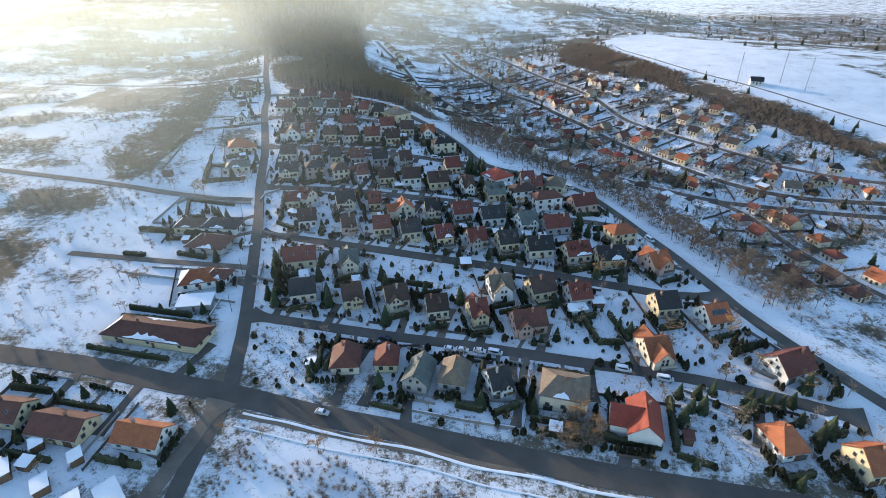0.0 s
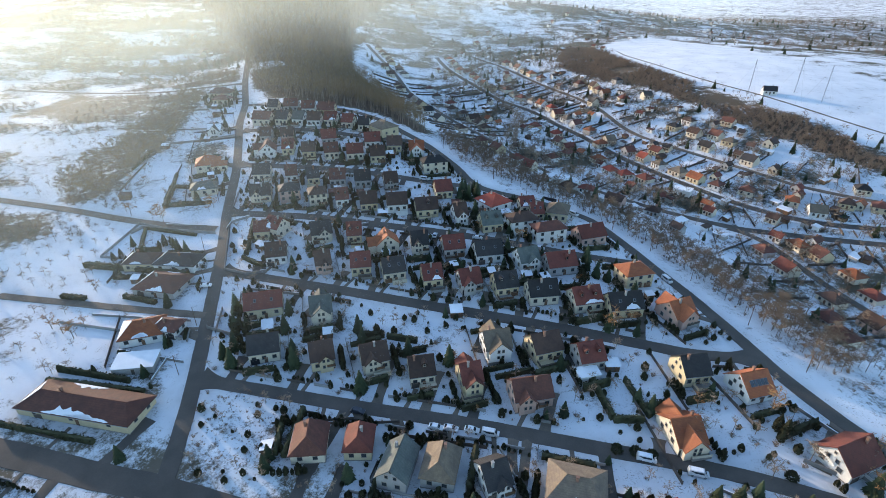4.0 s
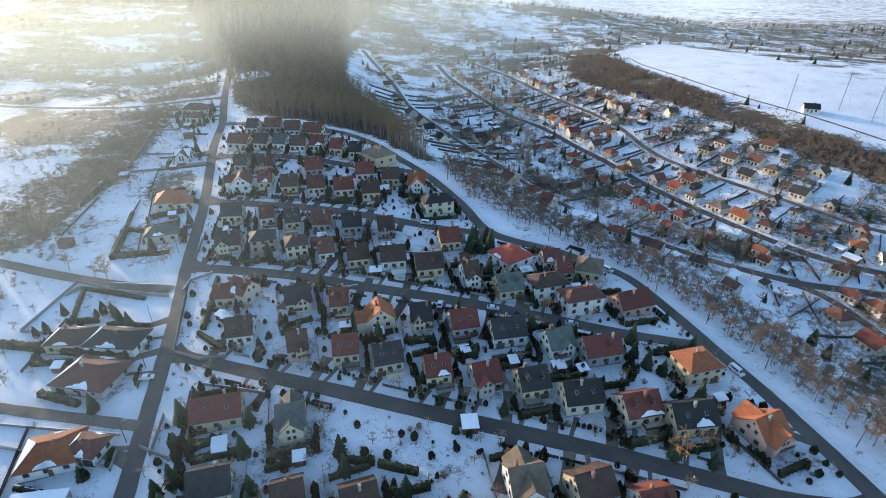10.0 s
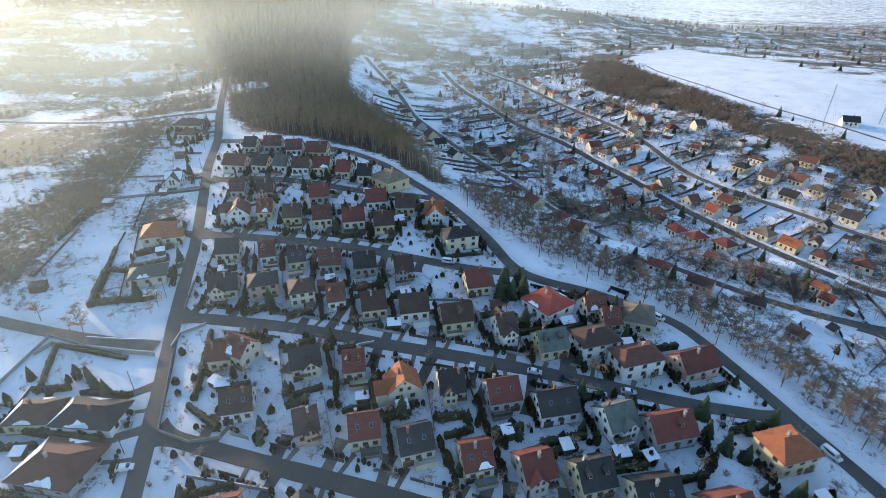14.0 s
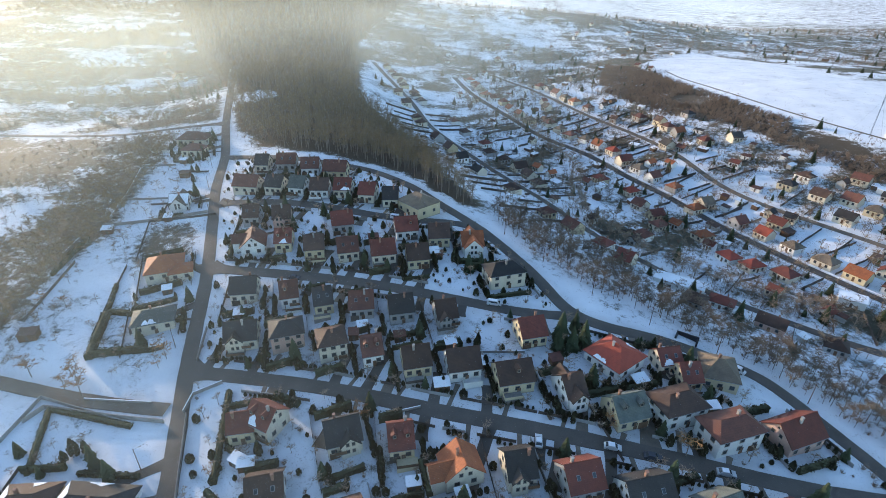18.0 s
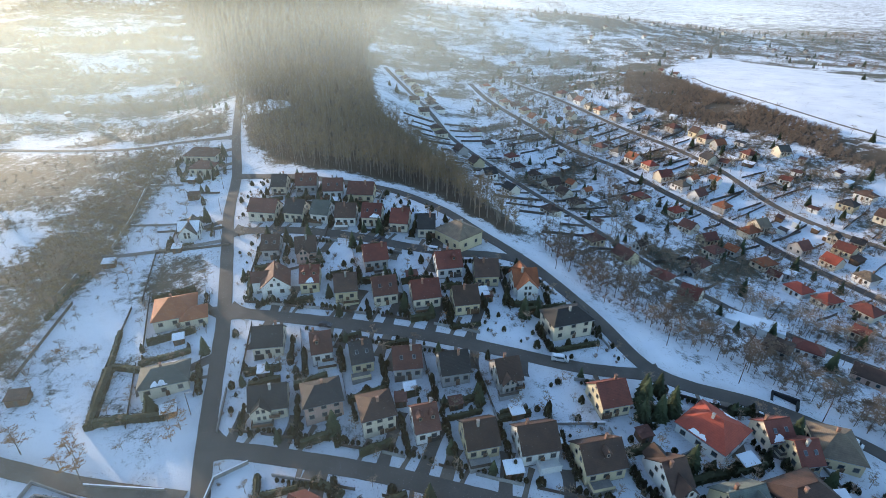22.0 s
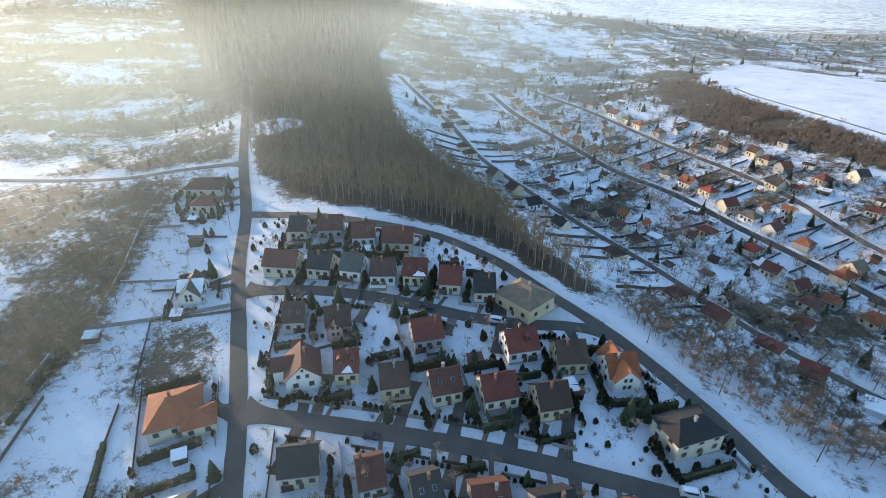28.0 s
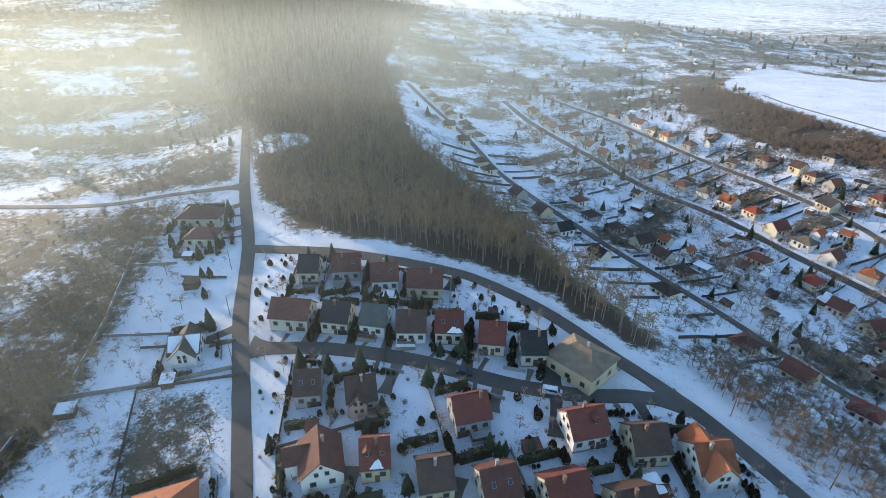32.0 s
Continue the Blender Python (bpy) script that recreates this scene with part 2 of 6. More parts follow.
THUJA = surface("olive_thuja_leaves", (0.062, 0.062, 0.03), (0.035, 0.037, 0.02), 0.9, 0.4, 3.0, 0.3, 0.0)
SCRUB = surface("brown_scrub", (0.27, 0.195, 0.14), (0.18, 0.13, 0.095), 0.95, 0.06, 0.7, 0.2, 0.0)
GLASS = glass_pane()
PAINTS = [surface(nm, c, tuple(v * 0.8 for v in c), 0.3, 0.3, 2.0, 0.1, 0.0, 0.2, gloss=0.5) for nm, c in (
    ("white_car_paint", (0.70, 0.71, 0.72)), ("silver_car_paint", (0.42, 0.44, 0.46)), ("dark_car_paint", (0.04, 0.045, 0.06)), ("red_car_paint", (0.30, 0.03, 0.03)))]


# ---- terrain: a hillside spur that rises ahead, with a valley along its east side ----
SPUR = [(-62, 123, -15), (-32, 60, -20), (60, 40, -18), (46, 97, -13.2), (67, 126, -10.3), (111, 108, -8.5), (99, 155, -5.5), (-14, 152, -12),
        (-76, 174, -9.8), (-3, 180, -6.5), (81, 212, -5.3), (-98, 241, -5), (57, 265, -2.1), (15, 278, 4.4), (-15, 335, 10.5), (-31, 360, 14),
        (-104, 288, 2), (-113, 340, 8.7), (-136, 404, 13.4), (-104, 393, 16.6), (-160, 345, 5.5), (-151, 255, -4), (109, 209, -10), (160, 188, -17.5),
        (162, 246, -17.2), (225, 254, -15.6), (148, 310, -11), (92, 317, -11.9), (-150, 140, -13), (180, 100, -17), (-230, 250, -2)]
HILLS = [(-166, 487, 23.5), (-139, 496, 28.7), (-208, 503, 18), (-258, 455, 13), (-280, 616, 31), (-204, 390, 12), (133, 368, -11.3), (109, 399, -10.8),
         (57, 418, -9.5), (-3, 427, -2), (30, 534, -2.6), (90, 510, -3.4), (134, 442, -0.5), (184, 528, 15.5), (177, 437, 4.5), (258, 434, 16),
         (106, 564, 5), (77, 632, 8), (199, 700, 18.5), (350, 675, 22), (-22, 530, -2.5), (-25, 625, 1.5), (180, 1062, 51), (-269, 690, 44.5),
         (-110, 560, 32), (-230, 900, 68), (-60, 900, 40), (330, 300, -2), (450, 480, 18), (500, 900, 10), (60, 800, 15)]
KNOTS = np.array(SPUR + HILLS, float)


def bend(r):
    return r * r * np.log(r + 1e-9)


def spline_weights():
    q, n = KNOTS[:, :2] / 100, len(KNOTS)
    k = bend(np.linalg.norm(q[:, None] - q[None], axis=2)) + 0.02 * np.eye(n)
    a = np.c_[np.ones(n), q]
    return np.linalg.solve(np.block([[k, a], [a.T, np.zeros((3, 3))]]), np.r_[KNOTS[:, 2], 0, 0, 0])


WEIGHT = spline_weights()
KNOT_X, KNOT_Y = KNOTS[:, 0] / 100, KNOTS[:, 1] / 100


def heights(x, y):
    x, y = np.asarray(x, float), np.asarray(y, float)
    xc, yc = np.clip(x, -430, 560), np.clip(y, -20, 1050)
    q = np.stack([xc, yc], -1) / 100
    g = np.full(x.shape, WEIGHT[-3]) + WEIGHT[-2] * q[..., 0] + WEIGHT[-1] * q[..., 1]
    for (kx, ky, _), w in zip(KNOTS, WEIGHT):
        g += w * bend(np.hypot(q[..., 0] - kx / 100, q[..., 1] - ky / 100))
    keep = np.exp(-(np.hypot(x - xc, y - yc) / 420.0) ** 2)
    rolling = -6 + 14 * np.sin(x / 310 + 0.6) * np.cos(y / 420) + 8 * np.sin(x / 140 + y / 170)
    return g * keep + rolling * (1 - keep)


def ground_z(x, y):
    xc, yc = min(560.0, max(-430.0, x)), min(1050.0, max(-20.0, y))
    d2 = (xc / 100 - KNOT_X) ** 2 + (yc / 100 - KNOT_Y) ** 2
    g = WEIGHT[-3] + WEIGHT[-2] * xc / 100 + WEIGHT[-1] * yc / 100 + float(np.dot(WEIGHT[:-3], 0.5 * d2 * np.log(d2 + 1e-18)))
    if xc == x and yc == y:
        return float(g)
    return float(heights(np.array([x]), np.array([y]))[0])


def inside(px, py, poly):
    px, py = np.asarray(px, float), np.asarray(py, float)
    hit = np.zeros(px.shape, bool)
    for (x0, y0), (x1, y1) in zip(poly, poly[1:] + poly[:1]):
        cross = ((y0 > py) != (y1 > py)) & (px < (x1 - x0) * (py - y0) / (y1 - y0 + 1e-12) + x0)
        hit ^= cross
    return hit


# ---- plan: streets and kinds of land ----
STREETS = {
    "west_road": ([(-66, 60), (-67, 88), (-65, 109), (-67, 128), (-72, 154), (-86, 213), (-97, 253), (-106, 294), (-117, 332), (-126, 362), (-135, 401), (-150, 449), (-166, 507), (-190, 590)], 4.9),
    "front_road": ([(-210, 142), (-146, 131), (-115, 126), (-85, 119), (-66, 115), (-37, 107), (-13, 101), (17, 92), (45, 84), (75, 77), (120, 66)], 7.4),
    "first_street": ([(-70, 150), (-45, 145), (-16, 139), (10, 133), (39, 125), (71, 116), (97, 105), (114, 98)], 4.5),
    "second_street": ([(-83, 206), (-55, 197), (-28, 189), (-2, 181), (21, 174.5), (47, 166.5), (68, 159), (82, 154), (99, 151.5)], 4.6),
    "third_street": ([(-96, 252), (-81, 249), (-53, 242), (-24, 233), (3, 226), (34, 218), (62, 211), (88, 208)], 4.6),
    "fourth_street": ([(-107, 300.5), (-76, 293), (-51, 286.5), (-34, 281.5), (-18, 276.5), (-3, 272), (8, 270), (24, 269.5)], 4.5),
    "fifth_street": ([(-120, 348.5), (-98, 345.5), (-75, 339), (-60, 333), (-46, 328), (-31, 325.5), (-19, 326), (-6, 325.5)], 4.5),
    "forest_road": ([(-135, 401), (-107, 393.5), (-77, 385), (-58, 378), (-46, 369), (-32, 355), (-21, 342), (-12, 332.5), (-4, 323), (4, 310), (12, 294), (18.5, 276.5), (24, 269.5), (33, 265.5), (48, 262), (61.5, 256), (74, 247.5), (82.5, 227), (89, 206), (94, 189), (98, 168), (102, 148), (109, 130), (115.5, 118), (122, 106.5), (138, 84)], 5.3),
    "valley_road": ([(-85, 700), (-50, 603), (-21, 512), (9, 445), (34, 387), (52, 345), (78, 312), (116, 278), (150, 262), (178, 256), (240, 240), (330, 215)], 4.6),
    "orchard_road": ([(0, 690), (17, 624), (50, 525), (79, 476), (96, 432), (113, 398), (130, 352), (152, 303), (187, 272), (240, 256), (330, 240)], 4.2),
    "upper_lane": ([(40, 700), (62, 645), (95, 560), (118, 505), (131, 460), (144, 405), (169, 360), (194, 323), (215, 300), (260, 275), (340, 255)], 3.2),
    "loop_lane": ([(150, 262), (161, 246), (166, 215), (172, 188), (185, 150), (205, 110)], 4.2),
    "field_lane": ([(-97, 239), (-121, 243), (-147, 249), (-178, 257), (-238, 268), (-330, 285)], 4.4),
    "garden_lane": ([(-79, 179), (-104, 183), (-130, 187), (-160, 191)], 3.4),
    "far_lane": ([(-150, 449), (-180, 446), (-210, 440), (-266, 444), (-340, 450)], 3.4),
    "cottage_lane": ([(-66, 112), (-70, 96), (-75, 78), (-82, 60)], 4.6),
}
GRAVEL = {"field_lane", "garden_lane", "far_lane", "upper_lane", "cottage_lane"}
FOREST = [(-147, 456), (-136, 436), (-122, 420), (-106, 409), (-80, 399), (-55, 391), (-37, 377), (-24, 359), (-10, 346), (-3, 343), (-7, 364), (-14, 382), (-21, 404), (-27, 445), (-46, 477), (-63, 508), (-80, 530),
          (-86, 590), (-96, 660), (-110, 750), (-105, 900), (-60, 1050), (-430, 1050), (-345, 850), (-268, 700), (-205, 570), (-166, 505), (-150, 462)]
STRIP = [(2, 341), (14.5, 310), (34, 287.5), (52, 274.5), (72, 258.5), (86.5, 239), (97.5, 218.5), (106, 196), (111, 169), (116, 150), (124, 122), (134, 106), (150, 104), (145, 126), (137, 150), (133, 172), (129, 198), (120, 222), (108, 243), (92, 262), (74, 278), (59, 293), (46, 313), (32, 334), (14, 350)]
THICKET = [(-162, 272), (-164, 305), (-161, 330), (-161, 352), (-166, 395), (-173, 428), (-190, 432), (-190, 392), (-191, 357), (-194, 337), (-200, 315), (-196, 280), (-180, 262)]
SCRUBLAND = [(161, 706), (188, 683), (194, 611), (200, 550), (208, 515), (220, 478), (238, 428), (262, 375), (285, 320), (268, 305), (240, 345), (222, 380), (205, 420), (184, 480), (160, 512), (142, 555), (132, 585), (133, 627)]
PLATEAU = [(198, 706), (293, 790), (345, 680), (345, 560), (372, 440), (460, 320), (300, 318), (262, 388), (216, 487), (195, 600)]
EAST_BANK = [(108, 200), (113, 165), (118, 140), (127, 118), (138, 98), (152, 78), (340, 50), (340, 220), (180, 260)]
WASTE = [(-61, 117), (-66, 135), (-59, 147), (-37, 142), (-35, 117)]
VACANT = [(-138, 308), (-146, 336), (-121, 336), (-114, 307)]
BROWN_HILL = [(120, 1040), (150, 1090), (215, 1100), (280, 1085), (260, 1030), (190, 1015)]
BELT_HIGH = [(-345, 556), (-290, 566), (-240, 572), (-190, 545), (-176, 552), (-205, 590), (-250, 604), (-345, 594)]
BELT_MID = [(-330, 508), (-265, 514), (-214, 496), (-206, 506), (-262, 534), (-330, 530)]
BELT_LOW = [(-240, 452), (-190, 454), (-158, 452), (-156, 466), (-195, 470), (-240, 474)]
BELT_HILL = [(-440, 640), (-330, 652), (-272, 668), (-264, 690), (-340, 692), (-440, 672)]
BELT_TOP = [(-480, 738), (-380, 758), (-312, 772), (-300, 800), (-380, 806), (-480, 782)]
CLEARING = [(-160, 484), (-158, 500), (-132, 501), (-127, 489), (-145, 480)]
GULLY = [(40, 545), (53, 519), (59, 489), (66, 461), (67, 438), (61, 417), (55, 393), (53, 372), (60, 356), (71, 337), (84, 322), (104, 304), (126, 294)]
BROWN_FIELD = [(-275, 437), (-218, 434), (-207, 394), (-218, 372), (-290, 380)]


VILLAGE = [(-64, 112), (-70, 150), (-84, 208), (-96, 252), (-106, 298), (-118, 348), (-130, 395), (-105, 390), (-55, 372), (-25, 343), (8, 300), (22, 278), (50, 255), (80, 220), (93, 190),
           (98, 155), (110, 118), (120, 80), (60, 84), (0, 100)]


def smooth_line(pts, step=2.0):
    """A smooth line through the given places, in even steps."""
    p = [Vector(q) for q in pts]
    p = [2 * p[0] - p[1], *p, 2 * p[-1] - p[-2]]
    out = []
    for a, b, c, d in zip(p, p[1:], p[2:], p[3:]):
        n = max(2, int((c - b).length / step))
        for i in range(n):
            s = i / n
            out.append(0.5 * (2 * b + (c - a) * s + (2 * a - 5 * b + 4 * c - d) * s * s + (3 * b - a - 3 * c + d) * s ** 3))
    return out + [p[-2]]


LINES = {k: smooth_line(v[0]) for k, v in STREETS.items()}
ROAD_POINTS = np.array([(q.x, q.y, STREETS[k][1] / 2) for k, line in LINES.items() for q in line])


def road_gap(x, y):
    """Distance to the nearest road's edge."""
    x, y = np.asarray(x, float), np.asarray(y, float)
    u, v = np.clip(x + 450, 0, 898.0), np.clip(y - 20, 0, 738.0)
    i, j = u.astype(int), v.astype(int)
    f, g = u - i, v - j
    return (GAPS[j, i] * (1 - f) + GAPS[j, i + 1] * f) * (1 - g) + (GAPS[j + 1, i] * (1 - f) + GAPS[j + 1, i + 1] * f) * g


def gap_grid():
    """Distances to the roads' edges on a metre grid."""
    grid = np.full((740, 900), 40.0)
    ax, ay = np.arange(-450, 450), np.arange(20, 760)
    for rx, ry, half in ROAD_POINTS:
        i0, i1, j0, j1 = max(0, int(rx + 418)), max(0, int(rx + 482)), max(0, int(ry - 52)), max(0, int(ry + 12))
        d = np.hypot(ax[None, i0:i1] - rx, ay[j0:j1, None] - ry) - half
        grid[j0:j1, i0:i1] = np.minimum(grid[j0:j1, i0:i1], d)
    return grid


GAPS = gap_grid()


def plots(x, y, long, wide, turn, seed):
    """A number from 0 to 1 for each strip of a patchwork of gardens and fields."""
    c, s = math.cos(radians(turn)), math.sin(radians(turn))
    u, v = x * c + y * s, -x * s + y * c
    j = np.floor(v / wide)
    i = np.floor(u / long + 0.37 * j)
    return np.modf(np.abs(np.sin(i * 12.9898 + j * 78.233 + seed) * 43758.5453))[0]


def land_plots(x, y):
    """Strips up and down the valley's side; larger fields west of the village and far off."""
    x, y = np.asarray(x, float), np.asarray(y, float)
    strips = 0.6 * plots(x, y, 46, 12, 28, 1.0) + 0.4 * plots(x, y, 15, 5.5, 28, 2.0)
    fields = 0.65 * plots(x, y, 60, 26, 12, 3.0) + 0.35 * plots(x, y, 24, 9, 12, 4.0)
    return np.where((x > -45) & (y < 720), strips, fields)


def build_ground():
    def axis(lo, hi, step, far):
        mid = list(np.arange(lo, hi + 0.1, step))
        out, s = [], step
        x = hi
        while x < far:
            s *= 1.17
            x += s
            out.append(x)
        low, s, x = [], step, lo
        while x > -far:
            s *= 1.17
            x -= s
            low.append(x)
        return np.array(low[::-1] + mid + out)
    xs, ys = axis(-330, 420, 3.0, 4700), axis(30, 720, 3.0, 4700)
    gx, gy = np.meshgrid(xs, ys)
    gz = heights(gx, gy)
    nx, ny = len(xs), len(ys)
    idx = np.arange(nx * ny).reshape(ny, nx)
    faces = np.stack([idx[:-1, :-1], idx[:-1, 1:], idx[1:, 1:], idx[1:, :-1]], -1).reshape(-1, 4)
    me = bpy.data.meshes.new("ground")
    me.from_pydata(np.stack([gx, gy, gz], -1).reshape(-1, 3).tolist(), [], faces.tolist())
    bare, litter, dirt = np.full(gx.shape, 0.20), np.zeros(gx.shape), np.zeros(gx.shape)
    jx, jy = 2.5 * np.sin(gy * 0.9 + gx * 0.23), 2.5 * np.sin(gx * 0.8 - gy * 0.31)
    near = (gx > -340) & (gx < 430) & (gy > 30) & (gy < 730)
    gap = np.full(gx.shape, 99.0)
    gap[near] = road_gap(gx[near], gy[near])
    home = inside(gx, gy, VILLAGE)
    bare[home] = 0.14 + 0.22 * (0.5 * plots(gx, gy, 13, 8, 76, 5.0) + 0.5 * plots(gx, gy, 5, 3.6, 76, 6.0) - 0.4)[home]
    patchy = 0.12 * np.sin(gx * 0.031 + 2 * np.sin(gy * 0.011)) * np.sin(gy * 0.052 + gx * 0.013)
    west = (gx < -170) | ((gx < -140) & (gy > 430))
    mosaic = land_plots(gx, gy) - 0.5
    bare[west] = 0.31 + 0.5 * patchy[west] + 0.42 * mosaic[west]
    plotted = (gx < -95) & (gx > -172) & (gy < 430) & ~home
    bare[plotted] = 0.15 + 0.2 * (land_plots(gx, gy) - 0.5)[plotted]
    valley = ((gx + 0.72 * gy > 285) & (gx > -70)) | inside(gx, gy, EAST_BANK)
    bare[valley] = 0.25 + 0.45 * patchy[valley] + 0.42 * mosaic[valley]
    far = gy > 640
    bare[far] = 0.34 + patchy[far] + 0.36 * mosaic[far]
    slope_west = (gx < -200) & (gy > 590) & (gy < 1500)
    bare[slope_west] = 0.36 + 0.42 * mosaic[slope_west]
    bare[gy > 1500] = 0.24 + 1.3 * patchy[gy > 1500]
    for poly, b, li in ((FOREST, 0.6, 1.0), (STRIP, 0.22, 0.4), (THICKET, 0.4, 0.4), (SCRUBLAND, 0.44, 0.7), (PLATEAU, 0.1, 0.0), (WASTE, 0.30, 0.2),
                        (VACANT, 0.4, 0.4), (BELT_HIGH, 0.42, 0.5), (BELT_MID, 0.42, 0.5), (BELT_LOW, 0.40, 0.5), (BELT_HILL, 0.42, 0.5), (BELT_TOP, 0.42, 0.5), (CLEARING, 0.1, 0.0), (BROWN_FIELD, 0.44, 0.4), (BROWN_HILL, 0.7, 0.5)):
        hit = inside(gx + jx, gy + jy, poly)
        bare[hit], litter[hit] = b, li
    verge = np.sin(gx * 0.7 + 3 * np.sin(gy * 0.31)) * np.sin(gx * 0.13 + gy * 0.41)
    bare[(gap < 7.0) & (gy < 128 - 0.25 * (gx + 60))] = 0.3
    bare[(gap < 4.0) & ~valley & ~west & (gy > 128 - 0.25 * (gx + 60))] = 0.06 + 0.1 * verge[(gap < 4.0) & ~valley & ~west & (gy > 128 - 0.25 * (gx + 60))]
    bare[(gap < 1.6) & (valley | west)] = 0.12
    dirt[gap < 0.8] = 0.5
    for hx, hy, ang, hl, hw in HOUSES:
        c, s = math.cos(radians(ang)), math.sin(radians(ang))
        u, v = (gx - hx) * c + (gy - hy) * s, -(gx - hx) * s + (gy - hy) * c
        yard = (np.abs(u) < hl + 2.2) & (np.abs(v) < hw + 2.4)
        dirt[yard] = 0.45
    for _ in range(2):
        for arr in (bare, litter, dirt):
            arr[1:-1, 1:-1] = (arr[1:-1, 1:-1] * 2 + arr[:-2, 1:-1] + arr[2:, 1:-1] + arr[1:-1, :-2] + arr[1:-1, 2:]) / 6
    col = me.color_attributes.new("cover", "FLOAT_COLOR", "POINT")
    col.data.foreach_set("color", np.stack([bare, litter, dirt, np.ones(gx.shape)], -1).reshape(-1).astype(np.float32))
    me.materials.append(GROUND)
    me.polygons.foreach_set("use_smooth", np.ones(len(me.polygons), bool))
    return tagged(new("ground", me), "snow-covered hillside with patches of brown winter grass", "ground", kind="structure")



def ribbon(name, line, width, mat, lift=0.12, flare=3.0, label="", kind="structure", category="road"):
    """A road laid over the land, its edges let into it, widening at its ends."""
    verts, faces = [], []
    n = len(line)
    for i, q in enumerate(line):
        d = (line[min(i + 1, n - 1)] - line[max(i - 1, 0)]).normalized()
        side = Vector((d.y, -d.x))
        end = min(i, n - 1 - i) * 2.0
        half = width / 2 + flare * max(0.0, 1 - end / 8.0) ** 2 + 0.18 * noise.noise((q.x * 0.2, q.y * 0.2, 3.0))
        for f in (-1.0, -0.96, -0.5, 0.0, 0.5, 0.96, 1.0):
            p = q + side * half * f
            verts.append((p.x, p.y, ground_z(p.x, p.y) + (lift + 0.05 * (1 - f * f) if abs(f) < 1 else -0.25)))
    for i in range(n - 1):
        for j in range(6):
            a = i * 7 + j
            faces.append((a, a + 1, a + 8, a + 7))
    me = bpy.data.meshes.new(name)
    me.from_pydata(verts, [], faces)
    me.materials.append(mat)
    return tagged(new(name, me), label, category, kind=kind)


for i, (key, line) in enumerate(LINES.items()):
    rough = key in GRAVEL
    ribbon(key if "road" in key else key, line, STREETS[key][1], DIRT if rough else ASPHALT, 0.10 + 0.006 * i, 0.0 if key in ("forest_road", "valley_road", "garden_lane", "field_lane") else 3.0,
           "frozen gravel lane with snowy edges" if rough else "dark asphalt road cleared of snow")


# ---- builders ----
class Shape:
    """Collects faces for one mesh."""

    def __init__(self):
        self.v, self.f, self.m = [], [], []

    def add(self, verts, faces, mat=0):
        k = len(self.v)
        self.v += [tuple(p) for p in verts]
        self.f += [tuple(i + k for i in q) for q in faces]
        self.m += [mat] * len(faces)
        return self

    def box(self, x0, x1, y0, y1, z0, z1, mat=0):
        return self.add([(x0, y0, z0), (x1, y0, z0), (x1, y1, z0), (x0, y1, z0), (x0, y0, z1), (x1, y0, z1), (x1, y1, z1), (x0, y1, z1)],
                        [(0, 3, 2, 1), (4, 5, 6, 7), (0, 1, 5, 4), (1, 2, 6, 5), (2, 3, 7, 6), (3, 0, 4, 7)], mat)

    def prism(self, outline, a, b, along="x", mat=0):
        """A flat outline drawn out from a to b; along x the outline is (y, z), along y it is (x, z)."""
        n = len(outline)
        pts = [(s, p, z) if along == "x" else (p, s, z) for s in (a, b) for p, z in outline]
        faces = [tuple(range(n)), tuple(range(2 * n - 1, n - 1, -1))]
        faces += [(i, i + n, (i + 1) % n + n, (i + 1) % n) for i in range(n)]
        return self.add(pts, faces, mat)

    def mesh(self, name, mats):
        me = bpy.data.meshes.new(name)
        me.from_pydata(self.v, [], self.f)
        for x in mats if isinstance(mats, (list, tuple)) else [mats]:
            me.materials.append(x)
        me.polygons.foreach_set("material_index", self.m)
        bm = bmesh.new()
        bm.from_mesh(me)
        bmesh.ops.recalc_face_normals(bm, faces=bm.faces)
        bm.to_mesh(me)
        bm.free()
        return me


def part(name, shape, mats, parent, label="", m=None):
    """One mesh under a thing or under a part."""
    ob = new(name, shape if isinstance(shape, bpy.types.Mesh) else shape.mesh(name, mats))
    ob.parent = parent
    if m is not None:
        ob.matrix_basis = m
    return tagged(ob, label)


MESHES = {}


def shared(key, make):
    if key not in MESHES:
        MESHES[key] = make()
    return MESHES[key]


def window_mesh(w, h, glazed=False):
    """One moulded frame round a pane, set back a little; the sill is its thicker foot."""
    a, b = w / 2, w / 2 - 0.1
    rect = lambda x, z0, z1, y: [(-x, y, z0), (x, y, z0), (x, y, z1), (-x, y, z1)]
    pts = rect(a, -0.06, h, 0.05) + rect(a, -0.06, h, -0.09) + rect(b, 0.1, h - 0.1, -0.09) + rect(b, 0.1, h - 0.1, -0.03)
    faces = [(k * 4 + i, k * 4 + (i + 1) % 4, k * 4 + 4 + (i + 1) % 4, k * 4 + 4 + i) for k in range(3) for i in range(4)]
    s = Shape().add(pts, faces, 0)
    if glazed:
        s.f.append((12, 13, 14, 15))
        s.m.append(1)
    return s.mesh("window", [FRAME, GLASS] if glazed else FRAME)


